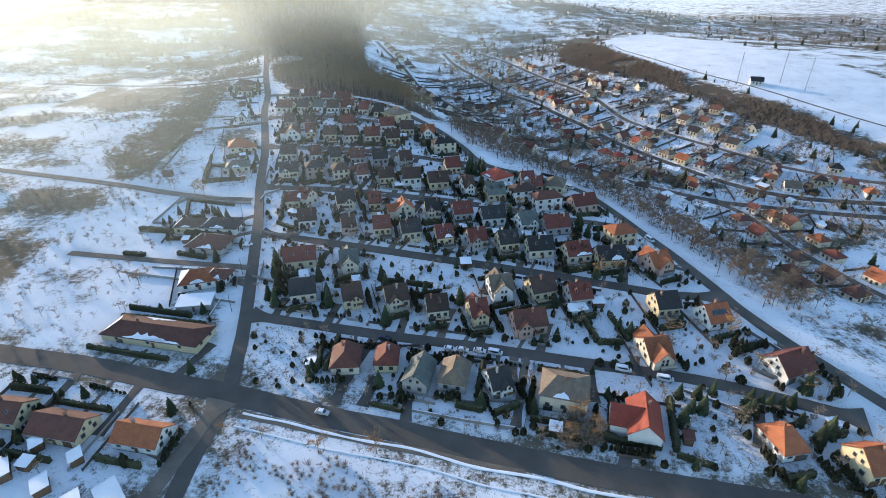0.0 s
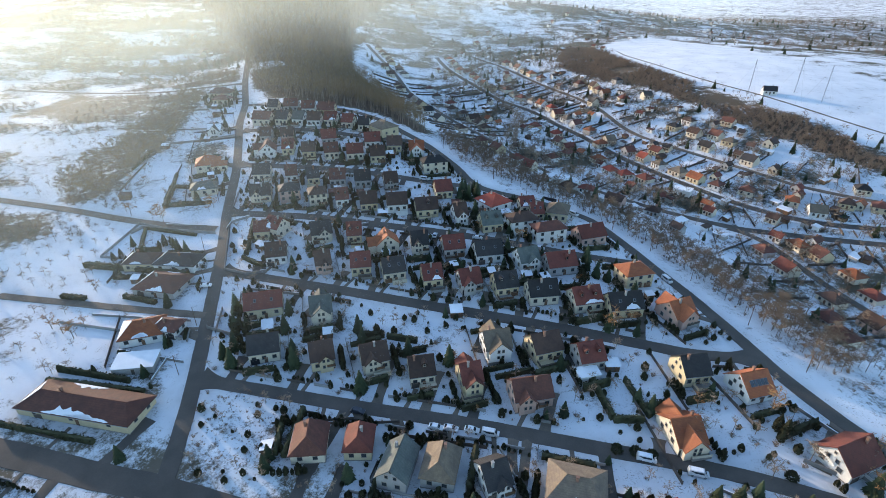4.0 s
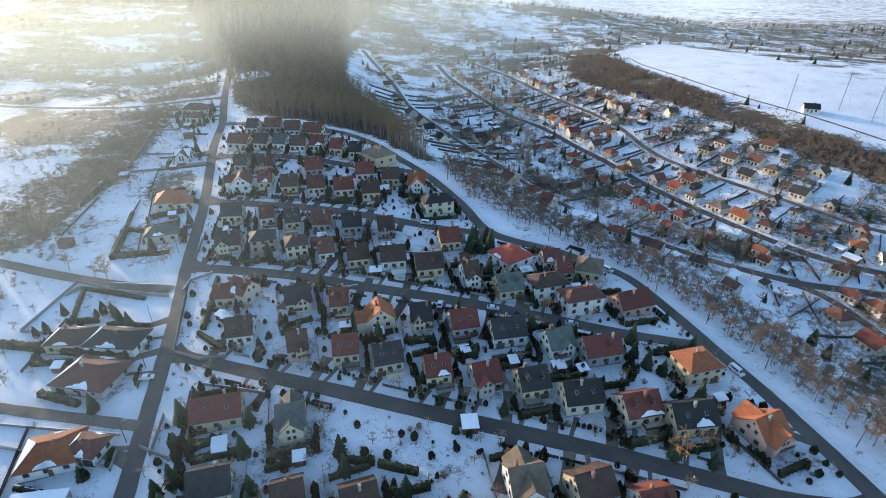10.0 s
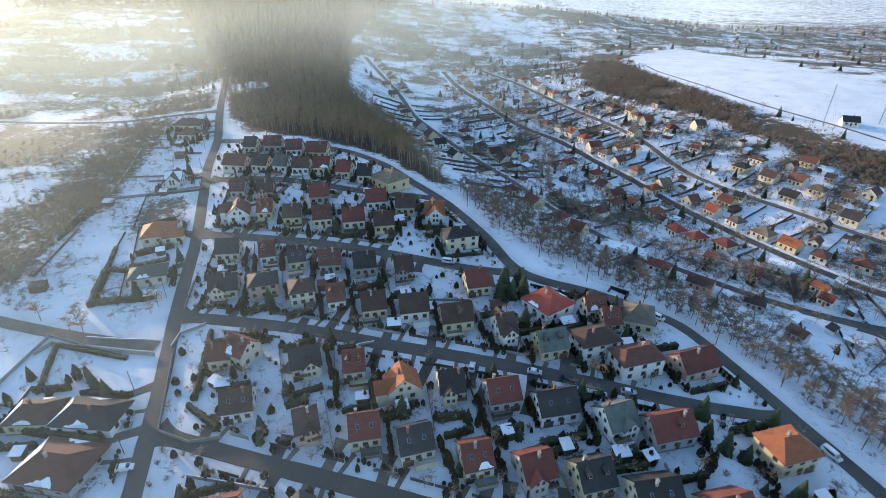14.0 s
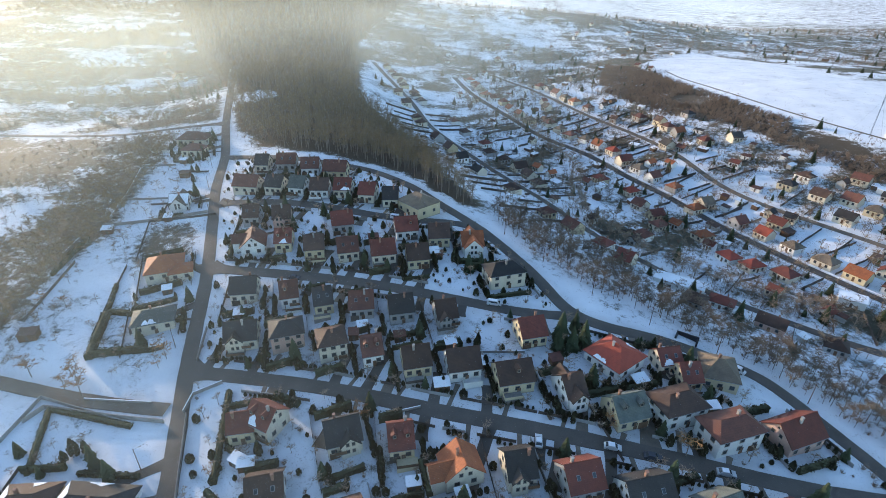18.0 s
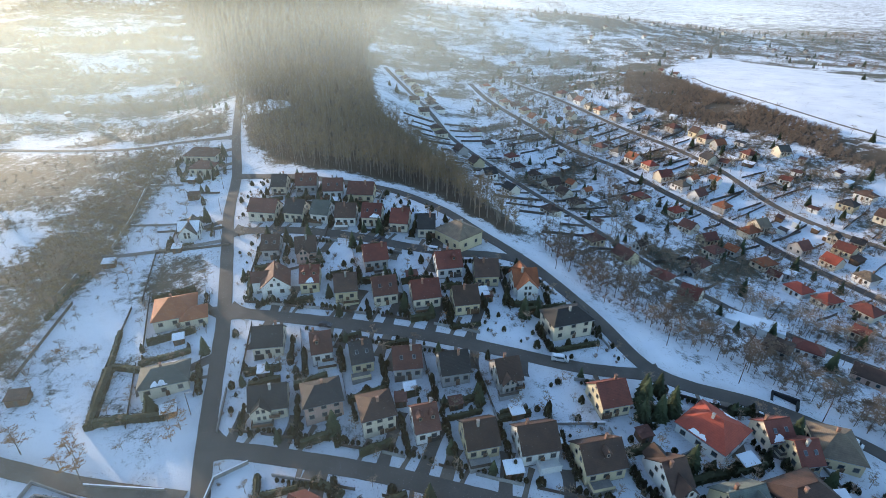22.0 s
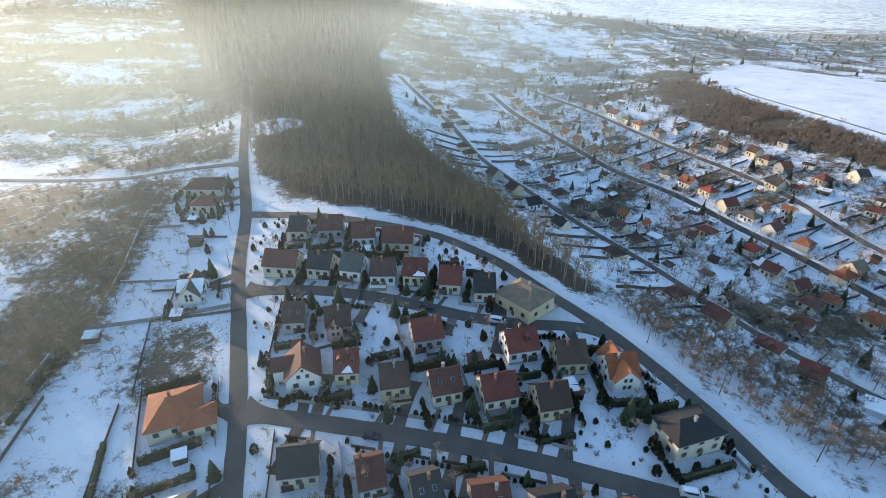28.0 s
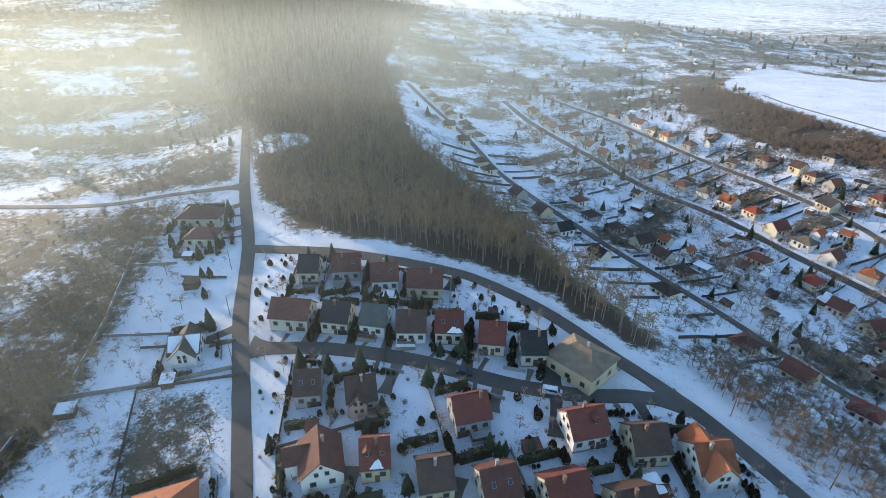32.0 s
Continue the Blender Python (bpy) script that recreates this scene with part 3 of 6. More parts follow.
def window(parent, x, y, z, turn, w=1.4, h=1.45, far=False):
    """A framed window with a sill; it looks along its own -y."""
    if far:
        part("window", shared(("glazed", w, h), lambda: window_mesh(w, h, True)), None, parent, m=pose(x, y, z, 0, 0, turn))
        return
    ob = part("window", shared(("win", w, h), lambda: window_mesh(w, h)), None, parent, m=pose(x, y, z, 0, 0, turn))
    part("pane", shared(("pane", w, h), lambda: Shape().box(-w / 2 + 0.08, w / 2 - 0.08, -0.035, 0.0, 0.08, h - 0.08).mesh("pane", GLASS)), None, ob)


def gable_roof(s, length, hw, ze, zr, thick=0.24, mat=0):
    out = [(-hw, ze), (0, zr), (hw, ze), (hw, ze - thick), (0, zr - thick * 1.3), (-hw, ze - thick)]
    n = len(out)
    x0, x1 = -length / 2, length / 2
    pts = [(x, p, z) for x in (x0, x1) for p, z in out]
    faces = [(0, 1, 4, 5), (1, 2, 3, 4), (6, 11, 10, 7), (7, 10, 9, 8)] + [(i, i + n, (i + 1) % n + n, (i + 1) % n) for i in range(n)]
    return s.add(pts, faces, mat)


def cross_roof(s, x, fw, y0, y1, ze, zr, thick=0.22, mat=0):
    out = [(x - fw, ze), (x, zr), (x + fw, ze), (x + fw, ze - thick), (x, zr - thick * 1.3), (x - fw, ze - thick)]
    n = len(out)
    pts = [(p, y, z) for y in (y0, y1) for p, z in out]
    faces = [(0, 1, 4, 5), (1, 2, 3, 4), (6, 11, 10, 7), (7, 10, 9, 8)] + [(i, i + n, (i + 1) % n + n, (i + 1) % n) for i in range(n)]
    return s.add(pts, faces, mat)


def hip_roof(s, ridge, hx, hw, ze, zr, thick=0.22):
    r = ridge / 2
    pts = [(-hx, -hw, ze), (hx, -hw, ze), (hx, hw, ze), (-hx, hw, ze), (-r, 0, zr), (r, 0, zr)] + [(-hx, -hw, ze - thick), (hx, -hw, ze - thick), (hx, hw, ze - thick), (-hx, hw, ze - thick)]
    return s.add(pts, [(0, 1, 5, 4), (1, 2, 5), (2, 3, 4, 5), (3, 0, 4), (0, 6, 7, 1), (1, 7, 8, 2), (2, 8, 9, 3), (3, 9, 6, 0), (6, 9, 8, 7)])


def snow_patch(rng, span_x, hw, ze, zr, sign):
    """A ragged sheet of old snow lying along the foot of one slope."""
    s = Shape()
    a = rng.uniform(-0.48, -0.05) * span_x
    b = min(0.48 * span_x, a + span_x * rng.uniform(0.4, 0.8))
    n, ph = 20, rng.uniform(0, 99)
    low = [(a + (b - a) * i / n, rng.uniform(0.955, 0.985)) for i in range(n + 1)]
    deep = rng.uniform(0.2, 0.5)
    top = [(x + rng.uniform(-0.1, 0.1), v - 0.02 - deep * (0.5 + 0.7 * noise.noise((x * 0.55, ph, 0)) + 0.16 * rng.random()) * min(1, 3 * (i + 0.2) / n, 3 * (n - i + 0.2) / n)) for i, (x, v) in enumerate(low)]
    place = lambda x, v, up: (x, sign * (hw * v + 0.03 * up), zr + (ze - zr) * v + 0.03 + 0.06 * up)
    k = n + 1
    pts = [place(x, v, u) for u in (1, 0) for row in (low, top) for x, v in row]
    faces = []
    for i in range(n):
        faces += [(i, i + 1, k + i + 1, k + i), (i, 2 * k + i, 2 * k + i + 1, i + 1), (k + i, k + i + 1, 3 * k + i + 1, 3 * k + i)]
    s.add(pts, faces)
    return s


def roof_panels(base, rise, hw, ze, count=5):
    """A row of solar panels on the street slope of a house."""
    tilt = math.degrees(math.atan2(rise - ze, hw))
    for k in range(count):
        m = pose(0.6 + (k - count / 2) * 1.15, -hw * 0.48, rise + (ze - rise) * 0.48 + 0.12, tilt, 0, 0)
        sp = part("solar_panel", shared("solar_frame", lambda: Shape().box(-0.52, 0.52, -0.9, 0.9, -0.04, 0.03).mesh("solar_panel", METAL)), None, base, "dark glazed solar panel", m)
        part("pane", shared("solar_pane", lambda: Shape().box(-0.48, 0.48, -0.86, 0.86, 0.01, 0.05).mesh("pane", GLASS)), None, sp)


HOUSES = []
RNG = random.Random(7)


def house(x, y, ang, ridge, roof, kind, rise=7.8, hw=4.85, wall=None, group="village houses"):
    """A family house. ridge: length along its own x; rise: ridge above the ground; hw: half the width from eave to eave."""
    rng = random.Random(int(x * 13 + y * 7))
    wall = wall or rng.choice(("white", "cream", "cream", "grey", "yellow", "yellow", "pink"))
    steep = kind == "p"
    kind = "h" if steep else kind
    ridge = max(ridge, 6.2) if kind != "h" else max(ridge, 3.0)
    hx = ridge / 2 + hw * (0.2 if steep else 0.45) if kind == "h" else ridge / 2
    if kind == "h":
        ridge = max(1.5, 2 * hx - (1.0 if steep else 1.5) * hw)
    ca, sa = math.cos(radians(ang)), math.sin(radians(ang))
    corners = [ground_z(x + ca * u - sa * v, y + sa * u + ca * v) for u in (-hx, hx) for v in (-hw, hw)]
    zc = ground_z(x, y)
    low = min(corners) - 0.3 - zc
    base = new("house")
    base.matrix_basis = pose(x, y, zc, 0, 0, ang)
    pitch = 0.92 if steep else 0.52 if kind == "h" else 0.88
    zr, ze = rise, rise - hw * pitch
    if ze < 2.6:
        ze = 2.6
    ww, wl = hw - 0.45, hx - (0.5 if kind == "h" else 0.35)
    plain = WALLS[wall]
    s = Shape()
    if kind == "h":
        s.box(-wl, wl, -ww, ww, low + 0.6, ze - 0.02)
    else:
        zt = zr - 0.34 - (hw - ww) * 0
        s.prism([(-ww, low + 0.6), (ww, low + 0.6), (ww, ze + 0.06), (0, zt), (-ww, ze + 0.06)], -wl, wl)
    part("wall", s, plain, base)
    part("plinth", Shape().box(-wl - 0.06, wl + 0.06, -ww - 0.06, ww + 0.06, low, low + 0.75), PLINTH, base)
    tiles = ROOFS[roof]
    s = Shape()
    if kind == "h":
        hip_roof(s, ridge, hx, hw, ze, zr)
    else:
        gable_roof(s, ridge, hw, ze, zr)
    part("roof", s, tiles, base)
    s = Shape()
    r = ridge / 2
    s.prism([(-0.16, zr - 0.1), (0.16, zr - 0.1), (0.07, zr + 0.08), (-0.07, zr + 0.08)], -r, r)
    part("ridge_cap", s, tiles, base)
    cx, cy = rng.uniform(-0.3, 0.3) * ridge, rng.choice((-0.9, 0.8))
    s = Shape().box(cx - 0.3, cx + 0.3, cy - 0.3, cy + 0.3, zr - 2.0, zr + 0.75).box(cx - 0.38, cx + 0.38, cy - 0.38, cy + 0.38, zr + 0.75, zr + 0.87)
    part("chimney", s, BRICK if rng.random() < 0.6 else CONCRETE, base)
    # windows: two floors on the long sides, more in the gables
    floors = [1.0] + ([3.6] if ze > 5.2 else [])
    count = 3 if wl > 3.6 else 2
    gap = 2 * wl / count
    for z in floors:
        if z + 1.4 > ze:
            continue
        for i in range(count):
            u = -wl + gap * (i + 0.5)
            window(base, u, -ww - 0.02, z, 0, far=y > 285 or x < -120)
    for side, turn in ((-1, -90), (1, 90)):
        if (side < 0 and x < -125) or (side > 0 and x > 30):
            continue
        for z in floors:
            for v in (-0.45, 0.45):
                if z + 1.4 <= ze + 0.3:
                    window(base, side * (wl + 0.02), v * ww, z, turn, far=y > 285 or x < -120)
        if kind != "h":
            for v in (-1.1, 1.1):
                window(base, side * (wl + 0.02), v, ze + 0.2, turn, 1.0, 1.2)
            if zr - ze > 3.6:
                window(base, side * (wl + 0.02), 0, ze + 2.3, turn, 0.7, 0.8)
    part("door", Shape().box(-0.5, 0.5, -0.08, 0.04, 0, 2.05), WOOD, base, "brown wooden front door", pose(wl * 0.1, -ww - 0.03, max(low + 0.75, -0.9), 0, 0, 0))
    if rng.random() < 0.5:
        part("garage_door", Shape().box(-1.3, 1.3, -0.06, 0.05, 0, 2.15), rng.choice((WOOD, DARK, FENCE)), base, "dark garage door", pose(rng.choice((-1, 1)) * wl * 0.62, -ww - 0.05, max(low + 0.4, -1.2)))
    if rng.random() < 0.45 and kind != "h":
        tx, td = rng.choice((-1, 1)) * wl * 0.35, rng.uniform(1.8, 3.0)
        deck = part("terrace", Shape().box(tx - 2.6, tx + 2.6, -ww - td, -ww - 0.1, low, low + 1.6), rng.choice((PLINTH, plain, CONCRETE)), base)
        part("terrace_rail", Shape().box(tx - 2.6, tx + 2.6, -ww - td, -ww - td + 0.1, low + 1.6, low + 2.45).box(tx - 2.6, tx - 2.5, -ww - td + 0.1, -ww - 0.1, low + 1.6, low + 2.45), rng.choice((WOOD, FENCE, plain)), deck)
    if kind in "fcwW":
        fw = {"f": min(2.6, ridge * 0.3), "c": min(3.7, ridge * 0.42), "w": 2.8, "W": 4.2}[kind]
        ox = rng.choice((-1, 1)) * max(0.0, ridge / 2 - fw - 0.4) * (0.0 if kind in "cW" else 0.8)
        zf = min(zr - 0.12, ze + fw * 0.98)
        reach = {"f": 0.9, "c": 1.6, "w": 3.2, "W": 4.5}[kind]
        sides = (-1, 1) if kind == "c" else (-1,)
        for sg in sides:
            y0, y1 = sorted((sg * (hw + reach), 0.0))
            s = Shape()
            cross_roof(s, ox, fw, y0, y1, zf - fw * 0.98, zf)
            part("gable_roof", s, tiles, base)
            w0, w1 = sorted((sg * (hw + reach - 0.4), sg * (ww - 0.2)))
            s = Shape().prism([(ox - fw + 0.3, low + 0.1), (ox + fw - 0.3, low + 0.1), (ox + fw - 0.3, zf - fw * 0.98 + 0.1), (ox, zf - 0.35), (ox - fw + 0.3, zf - fw * 0.98 + 0.1)], w0, w1, "y")
            part("gable_wall", s, plain, base)
            for z in (1.0, ze - 1.2 + 0.9):
                for u in (-0.7, 0.7):
                    window(base, ox + u, sg * (hw + reach - 0.4 + 0.02), z, 0 if sg < 0 else 180, 0.9, 1.2)
        if kind == "f":
            bx = -ox if abs(ox) > 1 else ridge * 0.3
            slab = part("balcony", Shape().box(bx - 1.3, bx + 1.3, -ww - 1.3, -ww, ze - 2.3, ze - 2.12), CONCRETE, base)
            plan = [(bx - 1.28, -ww), (bx - 1.28, -ww - 1.28), (bx + 1.28, -ww - 1.28), (bx + 1.28, -ww), (bx + 1.22, -ww), (bx + 1.22, -ww - 1.22), (bx - 1.22, -ww - 1.22), (bx - 1.22, -ww)]
            s = Shape().add([(px, py, pz) for pz in (ze - 2.12, ze - 1.2) for px, py in plan],
                            [(k, (k + 1) % 8, (k + 1) % 8 + 8, k + 8) for k in range(8)] + [(8, 9, 14, 15), (9, 10, 13, 14), (10, 11, 12, 13), (7, 6, 1, 0), (6, 5, 2, 1), (5, 4, 3, 2)])
            part("railing", s, WOOD, slab)
    if kind == "e":
        for u in (-0.24, 0.24) if rng.random() < 0.4 else (rng.uniform(-0.2, 0.2),):
            v = 0.52
            zz = zr + (ze - zr) * v
            s = Shape().prism([(u * ridge - 0.65, zz - 0.1), (u * ridge + 0.65, zz - 0.1), (u * ridge + 0.65, zz + 1.15), (u * ridge, zz + 1.7), (u * ridge - 0.65, zz + 1.15)], -hw * v - 0.35, -hw * v + 1.6, "y")
            d = part("dormer", s, tiles, base)
            s = Shape()
            cross_roof(s, u * ridge, 0.9, -hw * v - 0.55, -hw * v + 1.8, zz + 1.05, zz + 1.82, 0.12)
            part("dormer_roof", s, tiles, d)
            window(d, u * ridge, -hw * v - 0.36, zz + 0.1, 0, 0.8, 1.0)
    elif kind == "g" and rng.random() < 0.35:
        for u in (-0.2, 0.22):
            v = 0.5
            zz = zr + (ze - zr) * v
            tilt = math.degrees(math.atan2(zr - ze, hw))
            m = pose(u * ridge, -hw * v, zz + 0.06, tilt, 0, 0)
            sk = part("skylight", shared("skylight", lambda: Shape().box(-0.42, 0.42, -0.6, 0.6, -0.05, 0.05).mesh("skylight", METAL)), None, base, m=m)
            part("pane", shared("skypane", lambda: Shape().box(-0.34, 0.34, -0.52, 0.52, 0.03, 0.07).mesh("pane", GLASS)), None, sk)
    snowy = {"R": 3 if y > 150 else 0, "w": 5}.get(roof, 1 if rng.random() < 0.06 else 0)
    if kind == "h" and x < -75 and y < 280:
        snowy = max(snowy, 3)
    for k in range(snowy):
        sign = -1 if k % 3 != 2 else 1
        part("snow_patch", snow_patch(rng, max(ridge, hx) if kind == "h" else ridge, hw, ze, zr, sign), SNOW, base, "thin old snow on the roof")
    if kind == "h" and x < -85 and y < 215:
        corner = [(-hx * 0.98, -hw * 0.94, ze), (-hx * 0.98, hw * 0.94, ze), (-ridge / 2 - 0.15, 0.3, zr), (-ridge / 2 - 0.15, -0.3, zr)]
        s = Shape().add([(cx2 - up * 0.06, cy2, cz2 + 0.03 + up * 0.1) for up in (0, 1) for cx2, cy2, cz2 in corner], [(4, 5, 6, 7), (0, 1, 5, 4), (1, 2, 6, 5), (2, 3, 7, 6), (3, 0, 4, 7)])
        part("snow_sheet", s, SNOW, base, "smooth snow over the end slope")
    if roof == "w" and kind != "h":
        for sg in (-1, 1):
            edge = [(-ridge / 2 + 0.1, 0.06), (ridge / 2 - 0.1, 0.06), (ridge / 2 - 0.3, 0.9), (-ridge / 2 + 0.3, 0.82)]
            s = Shape().add([(u, sg * hw * v, zr + (ze - zr) * v + 0.03 + 0.1 * up) for up in (0, 1) for u, v in edge], [(4, 5, 6, 7), (0, 1, 5, 4), (1, 2, 6, 5), (2, 3, 7, 6), (3, 0, 4, 7)])
            part("snow_sheet", s, SNOW, base, "smooth snow over the roof slope")
    # gutter along the street eave
    for sg in (-1,):
        part("gutter", Shape().box(-hx, hx, -0.06, 0.06, -0.05, 0.07), METAL, base, m=pose(0, sg * (hw + 0.05), ze - 0.12))
    words = {"white": "white", "cream": "cream", "grey": "grey", "yellow": "pale yellow", "pink": "pinkish"}[wall]
    form = {"h": "hipped", "g": "steep", "e": "steep dormered", "f": "steep front-gabled", "c": "cross-gabled", "w": "cross-gabled", "W": "wide cross-gabled", "v": "steep"}[kind]
    tagged(base, f"{words} house with a {form} {ROOF_WORDS[roof]} roof", "house", group)
    HOUSES.append((x, y, ang, hx, hw))
    return base


def wing(base, x, y, hx, hw, ze, zr, roof, wall):
    """A lower hipped wing built against a house."""
    part("wing_wall", Shape().box(x - hx + 0.4, x + hx - 0.4, y - hw + 0.4, y + hw - 0.4, -1.2, ze - 0.02), WALLS[wall], base)
    s = Shape()
    hip_roof(s, max(0.8, 2 * (hx - hw) + 1.0), hx, hw, ze, zr)
    s.v = [(a + x, b + y, c) for a, b, c in s.v]
    part("wing_roof", s, ROOFS[roof], base)
    for u in (-0.45, 0.45):
        window(base, x + u * hx, y - hw + 0.38, 0.9, 0)
    return base


# ---- the village on the spur ----
house(-107.5, 379.4, -1, 6.9, "k", "g")
house(-95.5, 378.5, 4, 9.5, "b", "g")
house(-82.7, 372.3, 4, 8.8, "b", "g")
house(-69.9, 368.2, -5, 11.3, "b", "g")
house(-108.8, 358.2, -8, 11.9, "b", "g")
house(-94.9, 354.9, -11, 8.4, "k", "g")
house(-83.9, 352.3, -12, 7.8, "s", "g")
house(-73.8, 348.7, -1, 8.5, "d", "g")
house(-63.3, 347.6, -5, 8.0, "r", "g")
house(-52.0, 342.8, -9, 7.4, "r", "g")
house(-42.0, 339.0, -1, 7.0, "k", "g")
house(-29.9, 334.0, -49, 8.2, "t", "h", 8, 6.5)
house(-99.0, 330.8, 4, 6.8, "d", "g")
house(-85.7, 327.3, 10, 7.6, "d", "f")
house(-60.1, 319.7, 13, 8.7, "r", "g")
house(-34.7, 314.9, 11, 9.1, "r", "e")
house(-21.9, 311.0, 3, 8.4, "d", "g")
house(-9.5, 307.1, 5, 8.6, "o", "c")
house(-92.7, 310.3, -77, 11.0, "b", "w")
house(-80.9, 310.4, 5, 6.7, "r", "e")
house(-68.3, 304.7, 9, 7.6, "d", "g")
house(-55.6, 302.0, 13, 8.0, "b", "g")
house(-42.5, 299.7, 12, 9.2, "r", "g")
house(-29.9, 296.6, 10, 8.3, "d", "g")
wing(house(-123.0, 300.6, 20, 6.9, "o", "h", 7, 7, "cream"), 5.6, -5.0, 4.2, 4.0, 3.1, 5.2, "o", "cream")
house(-137.0, 349.5, 9, 8.6, "w", "c", 6.2, 4.8, "white")
house(-158.6, 422.3, -1, 11.1, "b", "h", 6.5, 6, "cream")
house(-152.9, 407.4, -1, 7.3, "b", "h", 6, 5, "cream")
house(-88.2, 283.8, 7, 9.1, "k", "g")
house(-72.2, 279.9, 14, 5.7, "b", "e")
house(-60.3, 275.4, 16, 6.5, "k", "g")
house(-47.2, 272.3, 7, 8.1, "b", "g")
house(-34.6, 269.7, 11, 8.2, "k", "g")
house(-20.6, 266.6, 13, 6.9, "d", "f")
house(0.3, 287.2, 16, 9.3, "k", "h")
house(4.8, 258.8, 12, 8.3, "r", "g")
house(-82.9, 262.8, 10, 10.0, "k", "f")
house(-68.8, 261.4, 17, 6.1, "k", "h")
house(-54.3, 256.2, 17, 4.6, "d", "h")
house(-42.3, 253.1, 14, 6.4, "b", "e")
house(-29.3, 248.1, 12, 8.2, "d", "g")
house(-16.2, 246.4, 10, 9.6, "d", "g")
house(-2.7, 241.6, 11, 10.3, "d", "e")
house(28.1, 249.7, -55, 7.0, "R", "h", 7, 6.5)
house(43.4, 250.0, 9, 7.2, "r", "g", 7, 4)
house(47.2, 244.3, 5, 6.0, "r", "g", 7, 4.5)
house(58.0, 247.1, -19, 4.9, "t", "h", 7, 6)
house(-72.9, 230.0, 9, 7.0, "r", "g", 7.5, 4)
house(-66.9, 231.0, -28, 8.1, "r", "e", 8.5, 4.5)
house(-46.9, 225.9, 18, 9.0, "k", "f")
house(-32.4, 223.6, 9, 6.5, "r", "e")
house(-18.1, 215.4, -75, 8.0, "o", "w")
house(-5.0, 215.1, 9, 7.2, "k", "f")
house(8.5, 211.9, 12, 8.9, "r", "g")
house(22.0, 208.0, 11, 11.0, "k", "g")
house(36.7, 203.6, 18, 8.6, "s", "f")
house(48.9, 224.1, 15, 10.2, "b", "h", 8, 4.5)
house(66.8, 225.7, 18, 12.5, "r", "g")
house(49.0, 200.9, 12, 11.8, "r", "e")
house(75.6, 194.6, 14, 7.2, "o", "h", 8, 5)
house(26.6, 188.3, 13, 8.7, "k", "e")
house(13.8, 190.5, 16, 8.1, "r", "f")
house(0.2, 193.5, 13, 7.6, "r", "g")
house(-14.4, 198.4, 16, 8.8, "k", "g")
house(-27.1, 202.5, 10, 8.0, "r", "g")
house(-42.3, 204.9, 18, 6.5, "d", "f")
house(-62.1, 212.2, 12, 8.5, "d", "g")
house(39.2, 183.5, 8, 10.8, "k", "g")
house(53.4, 179.4, 12, 10.4, "r", "e")
house(65.8, 176.1, 7, 11.9, "k", "g")
house(82.8, 172.0, 22, 9.1, "o", "c")
house(-58.4, 181.4, 13, 13.1, "r", "g")
house(-37.9, 178.7, 13, 7.8, "s", "c")
house(-52.6, 160.9, 14, 9.9, "k", "g")
house(-33.8, 157.8, 17, 7.7, "d", "f")
house(-17.4, 156.8, 18, 8.8, "d", "f")
house(-2.4, 150.9, 11, 8.0, "d", "e")
house(12.0, 147.4, 14, 6.7, "r", "c")
house(20.9, 159.8, 11, 8.8, "t", "c")
house(35.7, 157.9, 17, 9.7, "d", "g")
house(48.3, 153.3, 12, 8.4, "r", "e")
house(28.9, 140.7, 11, 11.6, "b", "f")
house(76.3, 146.2, 8, 8.4, "k", "g")
roof_panels(house(90.3, 139.6, 14, 9.0, "o", "g", 7, 5.2, "white"), 7, 5.2, 2.6)
house(66.4, 126.4, 8, 8.4, "o", "c", 6.8, 6, "cream")
house(-31.0, 126.9, -86, 9.0, "b", "p", 7.6, 4.8)
house(-17.9, 126.8, -90, 7.7, "r", "p", 7, 4)
house(-7.2, 119.3, -105, 11.7, "s", "v", 7.4, 4.2, "grey")
house(3.6, 118.9, -102, 9.3, "t", "p", 7.6, 4.6, "grey")
house(16.2, 115.5, 20, 7.0, "k", "f")
house(35.2, 110.3, -15, 8.7, "t", "h", 8, 6)
house(54.1, 98.5, -105, 13.4, "R", "W", 7.6, 4.6, "white")
house(87.1, 91.5, 9, 5.6, "o", "p", 6.8, 5.2, "white")
house(103.7, 84.6, 8, 7.2, "o", "g", 8, 5)
house(102.4, 116.7, 20, 12.1, "r", "g", 7.2, 5.2, "white")
house(-105.7, 101.3, -10, 16.4, "b", "g", 6, 5)
house(-82.2, 98.5, -10, 14.1, "o", "g", 6, 4.5)
house(-124.5, 106.2, -7, 12.4, "b", "g", 6, 5)
house(-97.2, 139.5, -11, 31.1, "b", "h", 5, 6)
house(-95.8, 170.0, 18, 8.2, "o", "h", 6, 6)
house(-87.8, 171.2, -8, 5.6, "b", "h", 5, 4)
house(-100.9, 196.2, -10, 11.2, "b", "h", 6, 7)
house(-116.1, 211.4, 3, 8.2, "d", "h", 6, 5)
house(-100.9, 210.6, -5, 12.3, "k", "h", 6, 5.5)
house(12.0, 237.0, 15, 4.8, "d", "c")
house(24.9, 230.5, 14, 9.4, "s", "e")
house(38.7, 231.6, 16, 8.8, "d", "h")
house(-114.7, 272.8, 19, 8.7, "s", "h", 6, 5)
build_ground()


